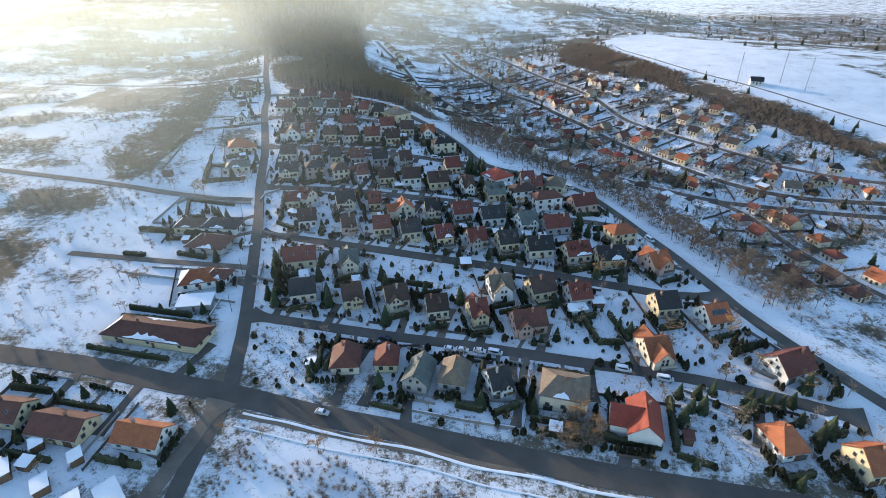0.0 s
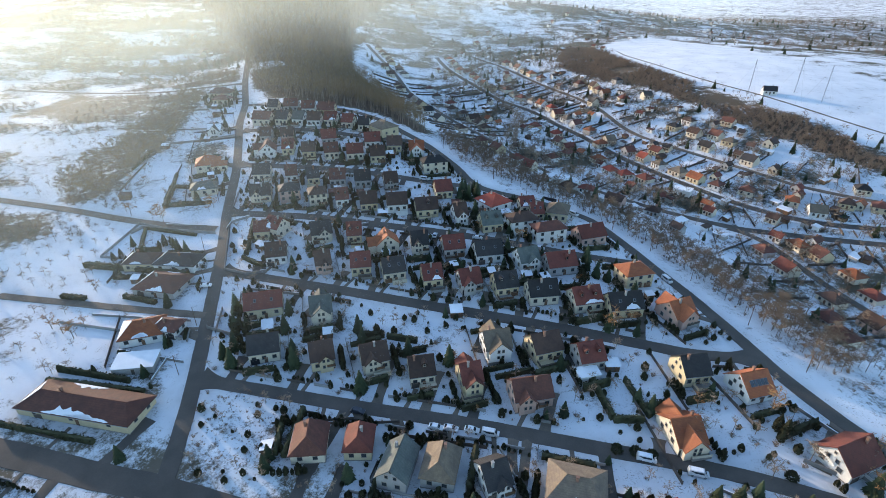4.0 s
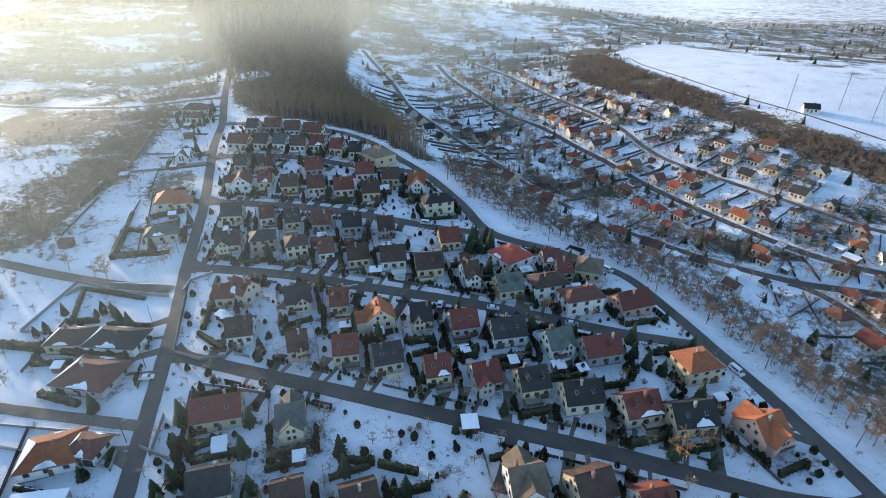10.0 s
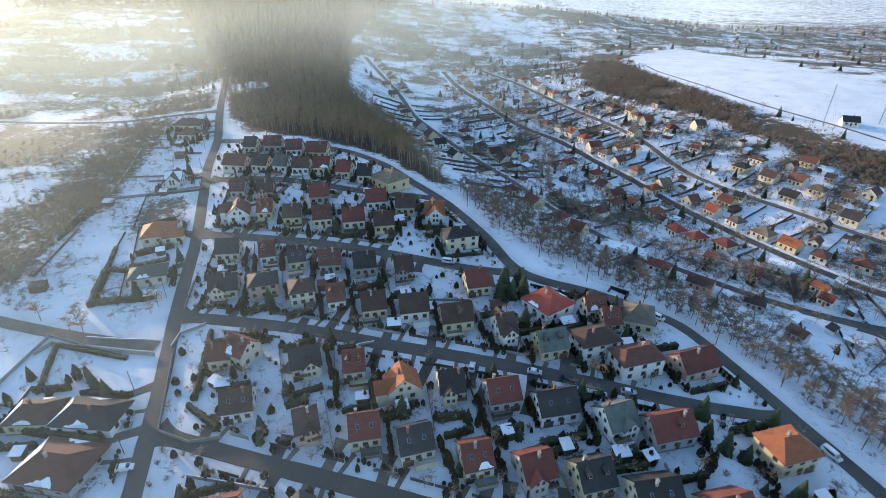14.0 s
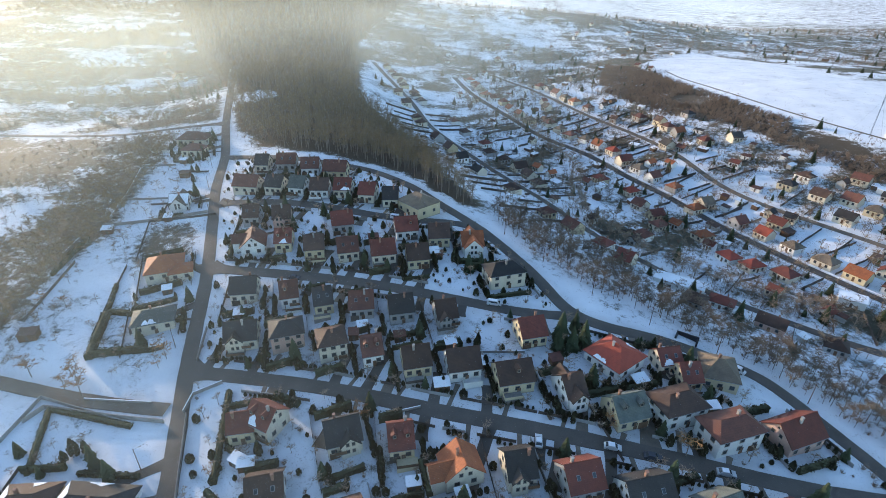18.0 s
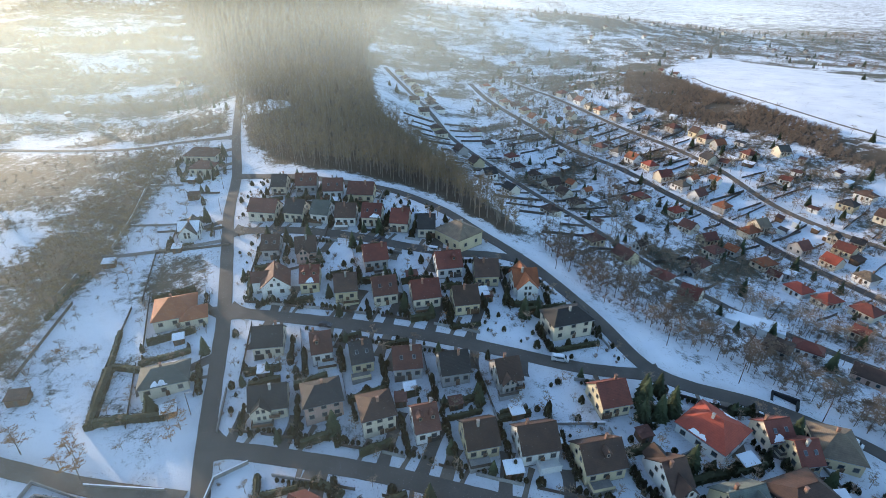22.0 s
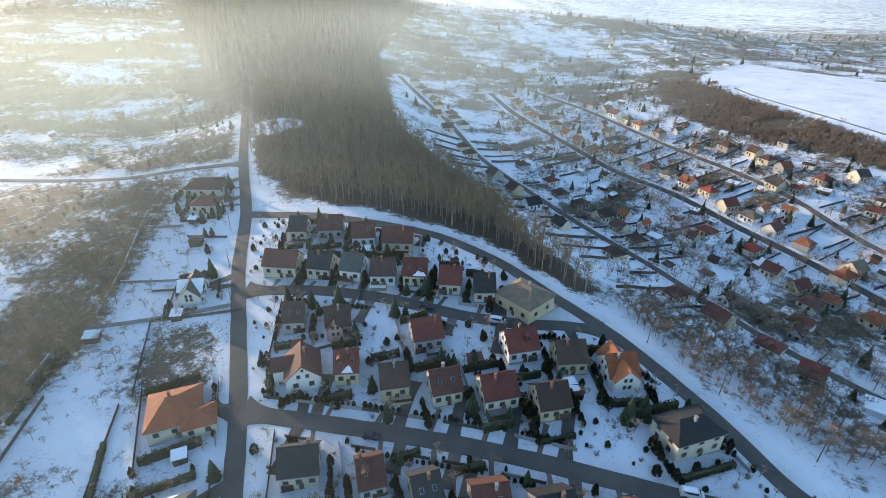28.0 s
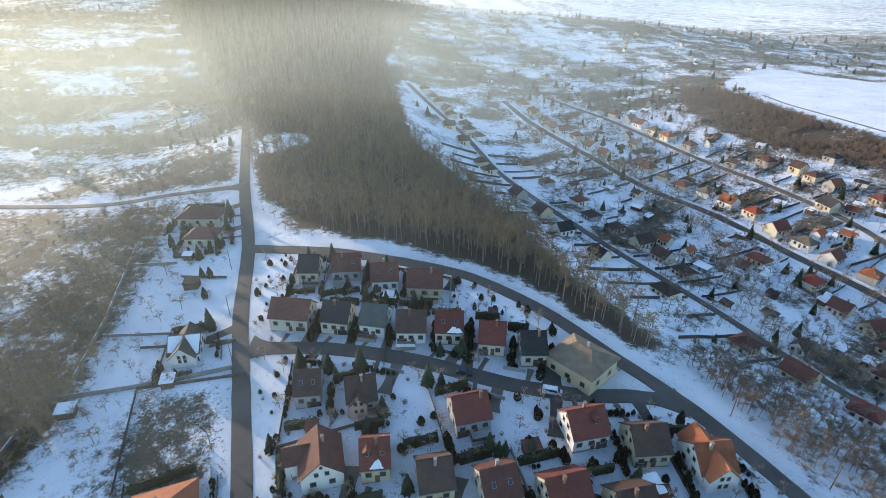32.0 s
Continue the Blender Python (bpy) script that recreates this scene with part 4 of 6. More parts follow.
# ---- trees and hedges ----
def tube(s, a, b, ra, rb, mat=0, sides=3):
    a, b = Vector(a), Vector(b)
    d = (b - a).normalized()
    u = d.orthogonal().normalized()
    w = d.cross(u)
    pts = [p + (u * math.cos(2 * math.pi * i / sides) + w * math.sin(2 * math.pi * i / sides)) * r for p, r in ((a, ra), (b, rb)) for i in range(sides)]
    s.add(pts, [(i, (i + 1) % sides, (i + 1) % sides + sides, i + sides) for i in range(sides)], mat)


def blade(s, a, b, w, rng, mat=0):
    a, b = Vector(a), Vector(b)
    u = (b - a).orthogonal().normalized()
    u.rotate(Matrix.Rotation(rng.uniform(0, 6.3), 3, (b - a).normalized()))
    s.add([a - u * w, a + u * w, b], [(0, 1, 2)], mat)


def bare_tree(seed, height, spread, limbs=6, twigs=5, fine=3, thick=0.16, hair=0.055):
    """Trunk and limbs in one shape, twigs in another."""
    rng = random.Random(seed)
    wood, top = Shape(), Shape()
    fork = height * rng.uniform(0.28, 0.4)
    lean = Vector((rng.uniform(-0.05, 0.05), rng.uniform(-0.05, 0.05), 1)) * height
    tube(wood, (0, 0, -0.3), lean * (fork / height), thick, thick * 0.7, 0, 5)
    tube(wood, lean * (fork / height), lean * 0.9, thick * 0.7, 0.03, 0, 3)
    for i in range(limbs):
        a = 2 * math.pi * (i + rng.random() * 0.7) / limbs
        z = fork + (height * 0.75 - fork) * (i / limbs)
        p = lean * (z / height)
        reach = spread * rng.uniform(0.6, 1.0) * (1 - 0.35 * i / limbs)
        q = p + Vector((math.cos(a) * reach, math.sin(a) * reach, height * rng.uniform(0.14, 0.3)))
        tube(wood, p, q, thick * 0.42, 0.025)
        for j in range(twigs):
            t = rng.uniform(0.3, 1.0)
            b = p.lerp(q, t)
            e = b + Vector((rng.gauss(0, 0.38), rng.gauss(0, 0.38), rng.uniform(-0.05, 0.3))) * spread * 0.75
            blade(top, b, e, hair * 1.3, rng)
            for k in range(fine):
                c = b.lerp(e, rng.uniform(0.3, 1.0))
                blade(top, c, c + Vector((rng.gauss(0, 0.34), rng.gauss(0, 0.34), rng.uniform(-0.12, 0.25))) * spread * 0.5, hair, rng)
    return wood, top


def conifer(seed, height, radius):
    """Whorls of drooping, ragged boughs round a straight trunk."""
    rng = random.Random(seed)
    wood, top = Shape(), Shape()
    tube(wood, (0, 0, -0.3), (0, 0, height * 0.95), 0.14, 0.03, 0, 5)
    rows = int(height * 1.9)
    for i in range(rows):
        t = i / rows
        z, r = height * (0.06 + 0.92 * t), radius * (1 - t) ** 0.85 + 0.12
        n = max(5, int(9 * (1 - t) + 5))
        for k in range(n):
            a = 2 * math.pi * (k + rng.random()) / n
            rr, w = r * rng.uniform(0.7, 1.15), r * 0.36 + 0.08
            c, s2 = math.cos(a), math.sin(a)
            tip = Vector((c * rr, s2 * rr, z - rr * rng.uniform(0.15, 0.45)))
            mid = Vector((c * rr * 0.55, s2 * rr * 0.55, z - rr * 0.02))
            side = Vector((-s2, c, 0)) * w
            top.add([Vector((0, 0, z + 0.25)), mid + side, tip, mid - side], [(0, 1, 2), (0, 2, 3)])
    return wood, top


def thuja(seed, height, radius):
    """A dense upright bush of many small sprays."""
    rng = random.Random(seed)
    wood, top = Shape(), Shape()
    tube(wood, (0, 0, -0.2), (0, 0, height * 0.7), 0.07, 0.03)
    for i in range(int(70 + 30 * height)):
        t = rng.random() ** 0.9
        r = radius * (math.sin(min(1.0, t * 1.25 + 0.28) * math.pi * 0.62 + 0.55)) * rng.uniform(0.75, 1.1)
        r = max(0.08, radius * min(1, (1 - t) * 1.7 + 0.08) * rng.uniform(0.75, 1.12)) if t > 0.4 else r
        a = rng.uniform(0, 6.3)
        p = Vector((math.cos(a) * r, math.sin(a) * r, height * t))
        q = p + Vector((math.cos(a) * 0.1, math.sin(a) * 0.1, rng.uniform(0.3, 0.6)))
        u = Vector((-math.sin(a), math.cos(a), 0)) * rng.uniform(0.2, 0.36)
        inner = Vector((p.x * 0.4, p.y * 0.4, p.z - 0.1))
        top.add([p - u, p + u, q, inner], [(0, 1, 2), (0, 3, 1)])
    return wood, top


def plant(name, key, make, mats, x, y, scale, turn, label, category, group):
    """A tree on the ground with a trunk and a crown."""
    wood, top = shared(key, lambda: tuple(sh.mesh(nm, mt) for sh, nm, mt in zip(make(), ("trunk", "crown"), mats)))
    base = new(name)
    base.matrix_basis = pose(x, y, ground_z(x, y), 0, 0, turn) @ Matrix.Scale(scale, 4)
    part("trunk", wood, None, base)
    part("crown", top, None, base)
    return tagged(base, label, category, group)


def fir(x, y, h=1.0, rng=RNG):
    k = rng.randrange(4)
    return plant("conifer", ("fir", k), lambda: conifer(40 + k, 8.0, 2.3), (BARK, NEEDLE), x, y, h * rng.uniform(0.85, 1.15), rng.uniform(0, 360),
                 "dark green conifer with drooping boughs in a snowy garden", "tree", "garden conifers")


def column(x, y, h=1.0, rng=RNG):
    k = rng.randrange(4)
    return plant("thuja", ("thuja", k), lambda: thuja(60 + k, 3.4, 0.8), (BARK, THUJA), x, y, h * rng.uniform(0.8, 1.2), rng.uniform(0, 360),
                 "dense olive-green thuja bush standing in snow", "bush", "garden thujas")


def fruit_tree(x, y, h=1.0, rng=RNG, russet=False):
    k = rng.randrange(5)
    return plant("bare_tree", ("fruit", k, russet), lambda: bare_tree(80 + k, 5.0, 2.2, 7, 6, 4, 0.11), (BARK, RUSSET if russet else TWIGS), x, y, h * rng.uniform(0.75, 1.3), rng.uniform(0, 360),
                 "russet-twigged garden tree standing in snow" if russet else "leafless garden tree with fine brown twigs", "tree", "garden trees")


def scatter(name, makers, poly_test, box, spacing, mats, label, category, size, seed, keep=1.0, spots=None):
    """Many plants of one kind as one thing, thinned out by chance, or one at each of the given spots."""
    rng = np.random.default_rng(seed)
    tmpl = []
    for sh in makers:
        v, f, mi = [], [], []
        for k, s in enumerate(sh):
            f += [tuple(i + len(v) for i in q) for q in s.f]
            v += s.v
            mi += [k] * len(s.f)
        tmpl.append((np.array(v), f, mi))
    xs, ys = np.meshgrid(np.arange(box[0], box[1], spacing), np.arange(box[2], box[3], spacing))
    xs = xs.ravel() + rng.uniform(-0.45, 0.45, xs.size) * spacing
    ys = ys.ravel() + rng.uniform(-0.45, 0.45, ys.size) * spacing
    ok = (poly_test(xs, ys) if poly_test else False) & (rng.random(xs.size) < keep)
    xs, ys = xs[ok], ys[ok]
    if spots:
        xs, ys = np.array(spots).T
    if not len(xs):
        return None
    zs = heights(xs, ys)
    verts, faces, mis, off = [], [], [], 0
    for x, y, z in zip(xs, ys, zs):
        v, f, mi = tmpl[rng.integers(len(tmpl))]
        a, k = rng.uniform(0, 6.3), rng.uniform(*size)
        c, s = math.cos(a) * k, math.sin(a) * k
        verts.append(np.stack([v[:, 0] * c - v[:, 1] * s + x, v[:, 0] * s + v[:, 1] * c + y, v[:, 2] * k * rng.uniform(0.9, 1.15) + z], -1))
        faces += [tuple(i + off for i in q) for q in f]
        mis += mi
        off += len(v)
    me = bpy.data.meshes.new(name)
    me.from_pydata(np.concatenate(verts).tolist(), [], faces)
    for mt in mats:
        me.materials.append(mt)
    me.polygons.foreach_set("material_index", mis)
    return tagged(new(name, me), label, category, kind="stuff")


def bush(seed, r, h, n=26):
    rng = random.Random(seed)
    wood, top = Shape(), Shape()
    for i in range(n):
        a, e = rng.uniform(0, 6.3), rng.uniform(0.15, 1.0)
        d = Vector((math.cos(a) * r * e, math.sin(a) * r * e, h * rng.uniform(0.5, 1.0)))
        blade(wood, (d.x * 0.15, d.y * 0.15, -0.1), d, 0.04, rng)
        for k in range(3):
            b = d * rng.uniform(0.4, 0.9)
            blade(top, b, b + Vector((rng.gauss(0, 0.4), rng.gauss(0, 0.4), rng.uniform(0, 0.5))) * r * 0.6, 0.05, rng)
    return wood, top


forest_kinds = [bare_tree(i, 12.5, 3.2, 7, 8, 5, 0.17, 0.045) for i in range(6)]
scatter("forest", forest_kinds, lambda x, y: inside(x, y, FOREST) & ~inside(x, y, CLEARING) & (y < 560), (-240, 40, 340, 565), 3.9, (BARK, FOREST_TWIGS),
        "dense leafless forest of slim brown trees", "forest", (0.75, 1.2), 11)
far_kinds = [bare_tree(i + 20, 12.5, 3.8, 5, 5, 2, 0.2) for i in range(4)]
scatter("far_forest", far_kinds, lambda x, y: inside(x, y, FOREST) & (y >= 560), (-440, -50, 555, 1060), 6.4, (BARK, FOREST_TWIGS),
        "leafless forest on the far hillside", "forest", (0.8, 1.25), 12)
strip_kinds = [bare_tree(i + 40, 8.5, 3.0, 8, 10, 7, 0.13, 0.04) for i in range(4)]
scatter("roadside_wood", strip_kinds, lambda x, y: inside(x, y, STRIP), (0, 140, 150, 400), 2.9, (BARK, TWIGS),
        "belt of leafless brown trees above the valley", "wood", (0.5, 1.05), 13, 0.85)
scatter("thicket", strip_kinds, lambda x, y: inside(x, y, THICKET), (-195, -150, 270, 435), 3.2, (BARK, FOREST_TWIGS),
        "tangled thicket of leafless shrubs and small trees", "thicket", (0.4, 0.85), 14, 0.9)
scatter("hedgerow_wood", strip_kinds, lambda x, y: inside(x, y, BELT_HIGH) | inside(x, y, BELT_MID) | inside(x, y, BELT_LOW) | inside(x, y, BELT_HILL) | inside(x, y, BELT_TOP), (-480, -150, 445, 810), 5.8, (BARK, FOREST_TWIGS),
        "belts of leafless trees between the snowy fields", "wood", (0.6, 1.1), 19, 0.9)
bushes = [bush(i, 1.8, 2.2) for i in range(4)]
scatter("hillside_scrub", bushes, lambda x, y: inside(x, y, SCRUBLAND) & (np.sin(x * 0.06 + y * 0.035) + np.sin(y * 0.05 - x * 0.02) > np.where(y > 480, -1.7, -0.5)), (128, 300, 290, 710), 2.7, (SCRUB, SCRUB),
        "brown leafless scrub on the slope below the field", "scrub", (0.8, 1.7), 15)
scatter("wood_undergrowth", [bush(i + 24, 1.5, 2.0, 24) for i in range(3)], lambda x, y: inside(x, y, STRIP), (0, 150, 140, 400), 2.6, (SCRUB, TWIGS),
        "brown undergrowth below the roadside trees", "undergrowth", (0.5, 1.0), 17, 0.35)
SOUTH = [(-58, 100), (-30, 94), (10, 82), (60, 66), (60, 30), (-64, 30), (-62, 80)]
scatter("roadside_brush", [bush(i + 34, 1.1, 1.4, 22) for i in range(3)], lambda x, y: inside(x, y, SOUTH) & (np.sin(x * 0.21 + 1.3) + np.sin(y * 0.27 + x * 0.08) > -0.1) & (road_gap(x, y) > 1.5), (-66, 66, 28, 104), 1.9, (SCRUB, SCRUB),
        "dry brown brush on the snow beside the main road", "brush", (0.5, 1.4), 18, 0.75)
scatter("weeds", [bush(30 + i, 0.7, 0.9, 12) for i in range(3)], lambda x, y: inside(x, y, WASTE) | inside(x, y, VACANT), (-150, -30, 100, 340), 1.25, (SCRUB, SCRUB),
        "dry weeds poking through thin snow", "weeds", (0.3, 0.8), 16, 0.7)


# ---- gardens ----
def fence(x0, y0, x1, y1, h=1.2, mat=FENCE, label="weathered board fence along a snowy garden", step=6.5):
    """Posts with boards between them, following the slope."""
    n = max(2, int(math.hypot(x1 - x0, y1 - y0) / step))
    pts = [(x0 + (x1 - x0) * i / n, y0 + (y1 - y0) * i / n) for i in range(n + 1)]
    zs = [ground_z(*p) for p in pts]
    base = new("fence")
    base.matrix_basis = pose(x0, y0, zs[0])
    s = Shape()
    nx, ny = -(y1 - y0), x1 - x0
    k = (0.12 if mat in (CONCRETE, WALLS["white"]) else 0.03) / math.hypot(nx, ny)
    nx, ny = nx * k, ny * k
    rows = []
    for (ax, ay), za in zip(pts, zs):
        rows += [(ax - x0 - nx, ay - y0 - ny, za - zs[0] - 0.1), (ax - x0 - nx, ay - y0 - ny, za - zs[0] + h), (ax - x0 + nx, ay - y0 + ny, za - zs[0] + h), (ax - x0 + nx, ay - y0 + ny, za - zs[0] - 0.1)]
    s.add(rows, [(4 * i + k, 4 * i + (k + 1) % 4, 4 * i + 4 + (k + 1) % 4, 4 * i + 4 + k) for i in range(n) for k in range(4)] + [(0, 1, 2, 3), (4 * n + 3, 4 * n + 2, 4 * n + 1, 4 * n)])
    part("fence_panel", s, mat, base)
    post = shared(("post", h), lambda: Shape().box(-0.07, 0.07, -0.07, 0.07, -0.2, h + 0.12).mesh("post", FENCE))
    for (px, py), z in zip(pts, zs) if mat is FENCE else ():
        part("post", post, None, base, m=pose(px - x0, py - y0, z - zs[0]))
    return tagged(base, label, "fence", "garden fences")


def hedge(x0, y0, x1, y1, h=1.7, w=0.8):
    """A clipped evergreen hedge made of close sprays."""
    rng = random.Random(int(x0 * 3 + y1))
    L = math.hypot(x1 - x0, y1 - y0)
    s = Shape()
    z0 = ground_z(x0, y0)
    dx, dy = (x1 - x0) / L, (y1 - y0) / L
    rise = (ground_z(x1, y1) - z0) / L
    ring = []
    for k in range(int(L / 0.9) + 2):
        t = min(L, k * 0.9)
        for v, z in ((-w * 0.75, -0.3), (-w * 0.7, h * 0.8), (0, h * 0.95), (w * 0.7, h * 0.8), (w * 0.75, -0.3)):
            v, z = v * rng.uniform(0.8, 1.1), z * rng.uniform(0.88, 1.1)
            ring.append((dx * t - dy * v, dy * t + dx * v, rise * t + z))
    rows = len(ring) // 5
    s.add(ring, [(5 * k + q, 5 * k + q + 1, 5 * k + q + 6, 5 * k + q + 5) for k in range(rows - 1) for q in range(4)] + [(0, 1, 2, 3, 4), tuple(range(5 * rows - 1, 5 * rows - 6, -1))])
    for i in range(int(L * 22)):
        t, v, z = rng.uniform(0, L), rng.choice((-w, w)) * rng.uniform(0.6, 0.85), h * rng.uniform(0.05, 1.0)
        px, py = x0 + dx * t - dy * v, y0 + dy * t + dx * v
        p = Vector((px - x0, py - y0, ground_z(px, py) - z0 + z - 0.3)) if i % 6 == 0 else Vector((px - x0, py - y0, (ground_z(x1, y1) - z0) * t / L + z - 0.3))
        u = Vector((rng.gauss(0, 1), rng.gauss(0, 1), 0.2)).normalized() * rng.uniform(0.25, 0.45)
        q = p + Vector((rng.gauss(0, 0.15), rng.gauss(0, 0.15), rng.uniform(0.3, 0.55)))
        s.add([p - u, p + u, q], [(0, 1, 2)])
    base = new("hedge", s.mesh("hedge", THUJA))
    base.matrix_basis = pose(x0, y0, z0)
    return tagged(base, "dense dark evergreen hedge in the snow", "hedge", "garden hedges")


def shed(x, y, ang, w, d, h=2.3, roof=SNOW, wall=WOOD):
    base = new("shed")
    base.matrix_basis = pose(x, y, ground_z(x, y) - 0.25, 0, 0, ang)
    part("wall", Shape().prism([(-d / 2, 0), (d / 2, 0), (d / 2, h + 0.5), (-d / 2, h)], -w / 2, w / 2), wall, base)
    s = Shape().prism([(-d / 2 - 0.25, h - 0.02), (d / 2 + 0.25, h + 0.56), (d / 2 + 0.25, h + 0.78), (-d / 2 - 0.25, h + 0.2)], -w / 2 - 0.25, w / 2 + 0.25)
    part("roof", s, roof, base, "flat roof under smooth snow" if roof is SNOW else "")
    part("door", Shape().box(-0.45, 0.45, -0.05, 0.03, 0, 1.9), FENCE, base, m=pose(0, -d / 2 - 0.03, 0.1))
    return tagged(base, "small garden shed with a snow-covered lean-to roof" if roof is SNOW else "small dark-roofed garden shed", "shed", "garden sheds")


def car_mesh(kind):
    s = Shape()
    if kind == "van":
        prof = [(-2.4, 0.35), (2.35, 0.35), (2.4, 0.95), (1.75, 1.15), (1.2, 1.85), (-2.3, 1.9), (-2.42, 0.9)]
    else:
        prof = [(-2.05, 0.32), (2.05, 0.32), (2.08, 0.72), (1.1, 0.88), (0.45, 1.4), (-1.1, 1.42), (-1.75, 0.95), (-2.08, 0.85)]
    n = len(prof)
    pts = [(x, sy * (0.86 if z < 1.0 else 0.72), z) for sy in (-1, 1) for x, z in prof]
    s.add(pts, [tuple(range(n)), tuple(range(2 * n - 1, n - 1, -1))] + [(i, i + n, (i + 1) % n + n, (i + 1) % n) for i in range(n)])
    g = Shape()
    if kind == "van":
        for sg in (-1, 1):
            g.add([(1.15, sg * 0.80, 1.15), (-2.0, sg * 0.80, 1.15), (-2.0, sg * 0.745, 1.72), (1.0, sg * 0.745, 1.72)], [(0, 1, 2, 3)])
        g.add([(1.78, -0.7, 1.17), (1.78, 0.7, 1.17), (1.27, 0.66, 1.8), (1.27, -0.66, 1.8)], [(0, 1, 2, 3)])
    else:
        for sg in (-1, 1):
            g.add([(0.95, sg * 0.83, 0.93), (-1.55, sg * 0.83, 0.97), (-1.05, sg * 0.735, 1.34), (0.4, sg * 0.735, 1.34)], [(0, 1, 2, 3)])
        g.add([(1.08, -0.7, 0.92), (1.08, 0.7, 0.92), (0.5, 0.66, 1.37), (0.5, -0.66, 1.37)], [(0, 1, 2, 3)])
        g.add([(-1.72, -0.7, 0.99), (-1.72, 0.7, 0.99), (-1.17, 0.66, 1.38), (-1.17, -0.66, 1.38)], [(3, 2, 1, 0)])
    return s, g


def wheel_mesh():
    s = Shape()
    n = 12
    ring = [(0.31 * math.cos(2 * math.pi * i / n), 0.31 * math.sin(2 * math.pi * i / n)) for i in range(n)]
    s.prism(ring, -0.1, 0.1, "y", 0)
    s.prism([(0.6 * a, 0.6 * b) for a, b in ring], -0.115, 0.115, "y", 1)
    return s.mesh("wheel", [RUBBER, METAL])


def car(x, y, ang, kind="car", paint=0):
    base = new("van" if kind == "van" else "car")
    base.matrix_basis = pose(x, y, ground_z(x, y) + 0.17, 0, 0, ang)
    k = 1.13 if kind == "van" else 1.0
    s, g = car_mesh(kind)
    part("body", shared((kind, paint), lambda: s.mesh("body", PAINTS[paint])), None, base)
    part("glazing", shared((kind, "glass"), lambda: g.mesh("glazing", GLASS)), None, base)
    for wx in (-1.3, 1.3):
        for wy in (-0.78, 0.78):
            part("wheel", shared("wheel", wheel_mesh), None, base, m=pose(wx * k, wy, 0.31))
    if paint != 2:
        part("roof_snow", shared((kind, "snow"), lambda: Shape().box(-1.9 if kind == "van" else -1.0, 0.9 if kind == "van" else 0.35, -0.62, 0.62, 1.88 if kind == "van" else 1.4, 1.97 if kind == "van" else 1.5).mesh("roof_snow", SNOW)), None, base)
    return tagged(base, f"{('white', 'silver', 'dark', 'red')[paint]} {'van' if kind == 'van' else 'car'} parked beside the snowy street", "car", "parked cars")


def pole(x, y, turn=0.0, h=7.5):
    base = new("street_lamp")
    base.matrix_basis = pose(x, y, ground_z(x, y), 0, 0, turn)
    s = Shape()
    tube(s, (0, 0, -0.4), (0, 0, h), 0.13, 0.08, 0, 6)
    part("pole", s, WOOD, base)
    s = Shape()
    tube(s, (0, 0, h - 0.3), (1.3, 0, h + 0.2), 0.04, 0.03, 0, 4)
    part("arm", s, METAL, base)
    part("lamp_head", Shape().prism([(-0.12, 0), (0.12, 0), (0.08, 0.12), (-0.08, 0.12)], 0, 0.6), METAL, base, m=pose(1.2, 0, h + 0.13))
    s = Shape().box(-0.05, 0.05, -0.7, 0.7, h - 0.7, h - 0.6)
    part("crossbar", s, WOOD, base)
    return tagged(base, "tall wooden street lamp pole on a snowy verge", "street lamp", "street lamps")


def nearest_street(x, y, names):
    best = None
    for k in names:
        line = LINES[k]
        for i, q in enumerate(line):
            d = math.hypot(q.x - x, q.y - y)
            if best is None or d < best[0]:
                t = (line[min(i + 1, len(line) - 1)] - line[max(i - 1, 0)]).normalized()
                best = (d, q, t, STREETS[k][1] / 2)
    return best


GARDEN_STREETS = ["first_street", "second_street", "third_street", "fourth_street", "fifth_street", "forest_road", "west_road", "front_road"]


def free(x, y, pad=0.6):
    """True where no house stands and no road runs."""
    for hx, hy, ang, hl, hw in HOUSES:
        c, s = math.cos(radians(ang)), math.sin(radians(ang))
        u, v = (x - hx) * c + (y - hy) * s, -(x - hx) * s + (y - hy) * c
        if abs(u) < hl + pad and abs(v) < hw + 1.8 + pad:
            return False
    return float(road_gap(np.array([x]), np.array([y]))[0]) > 0.6 + pad


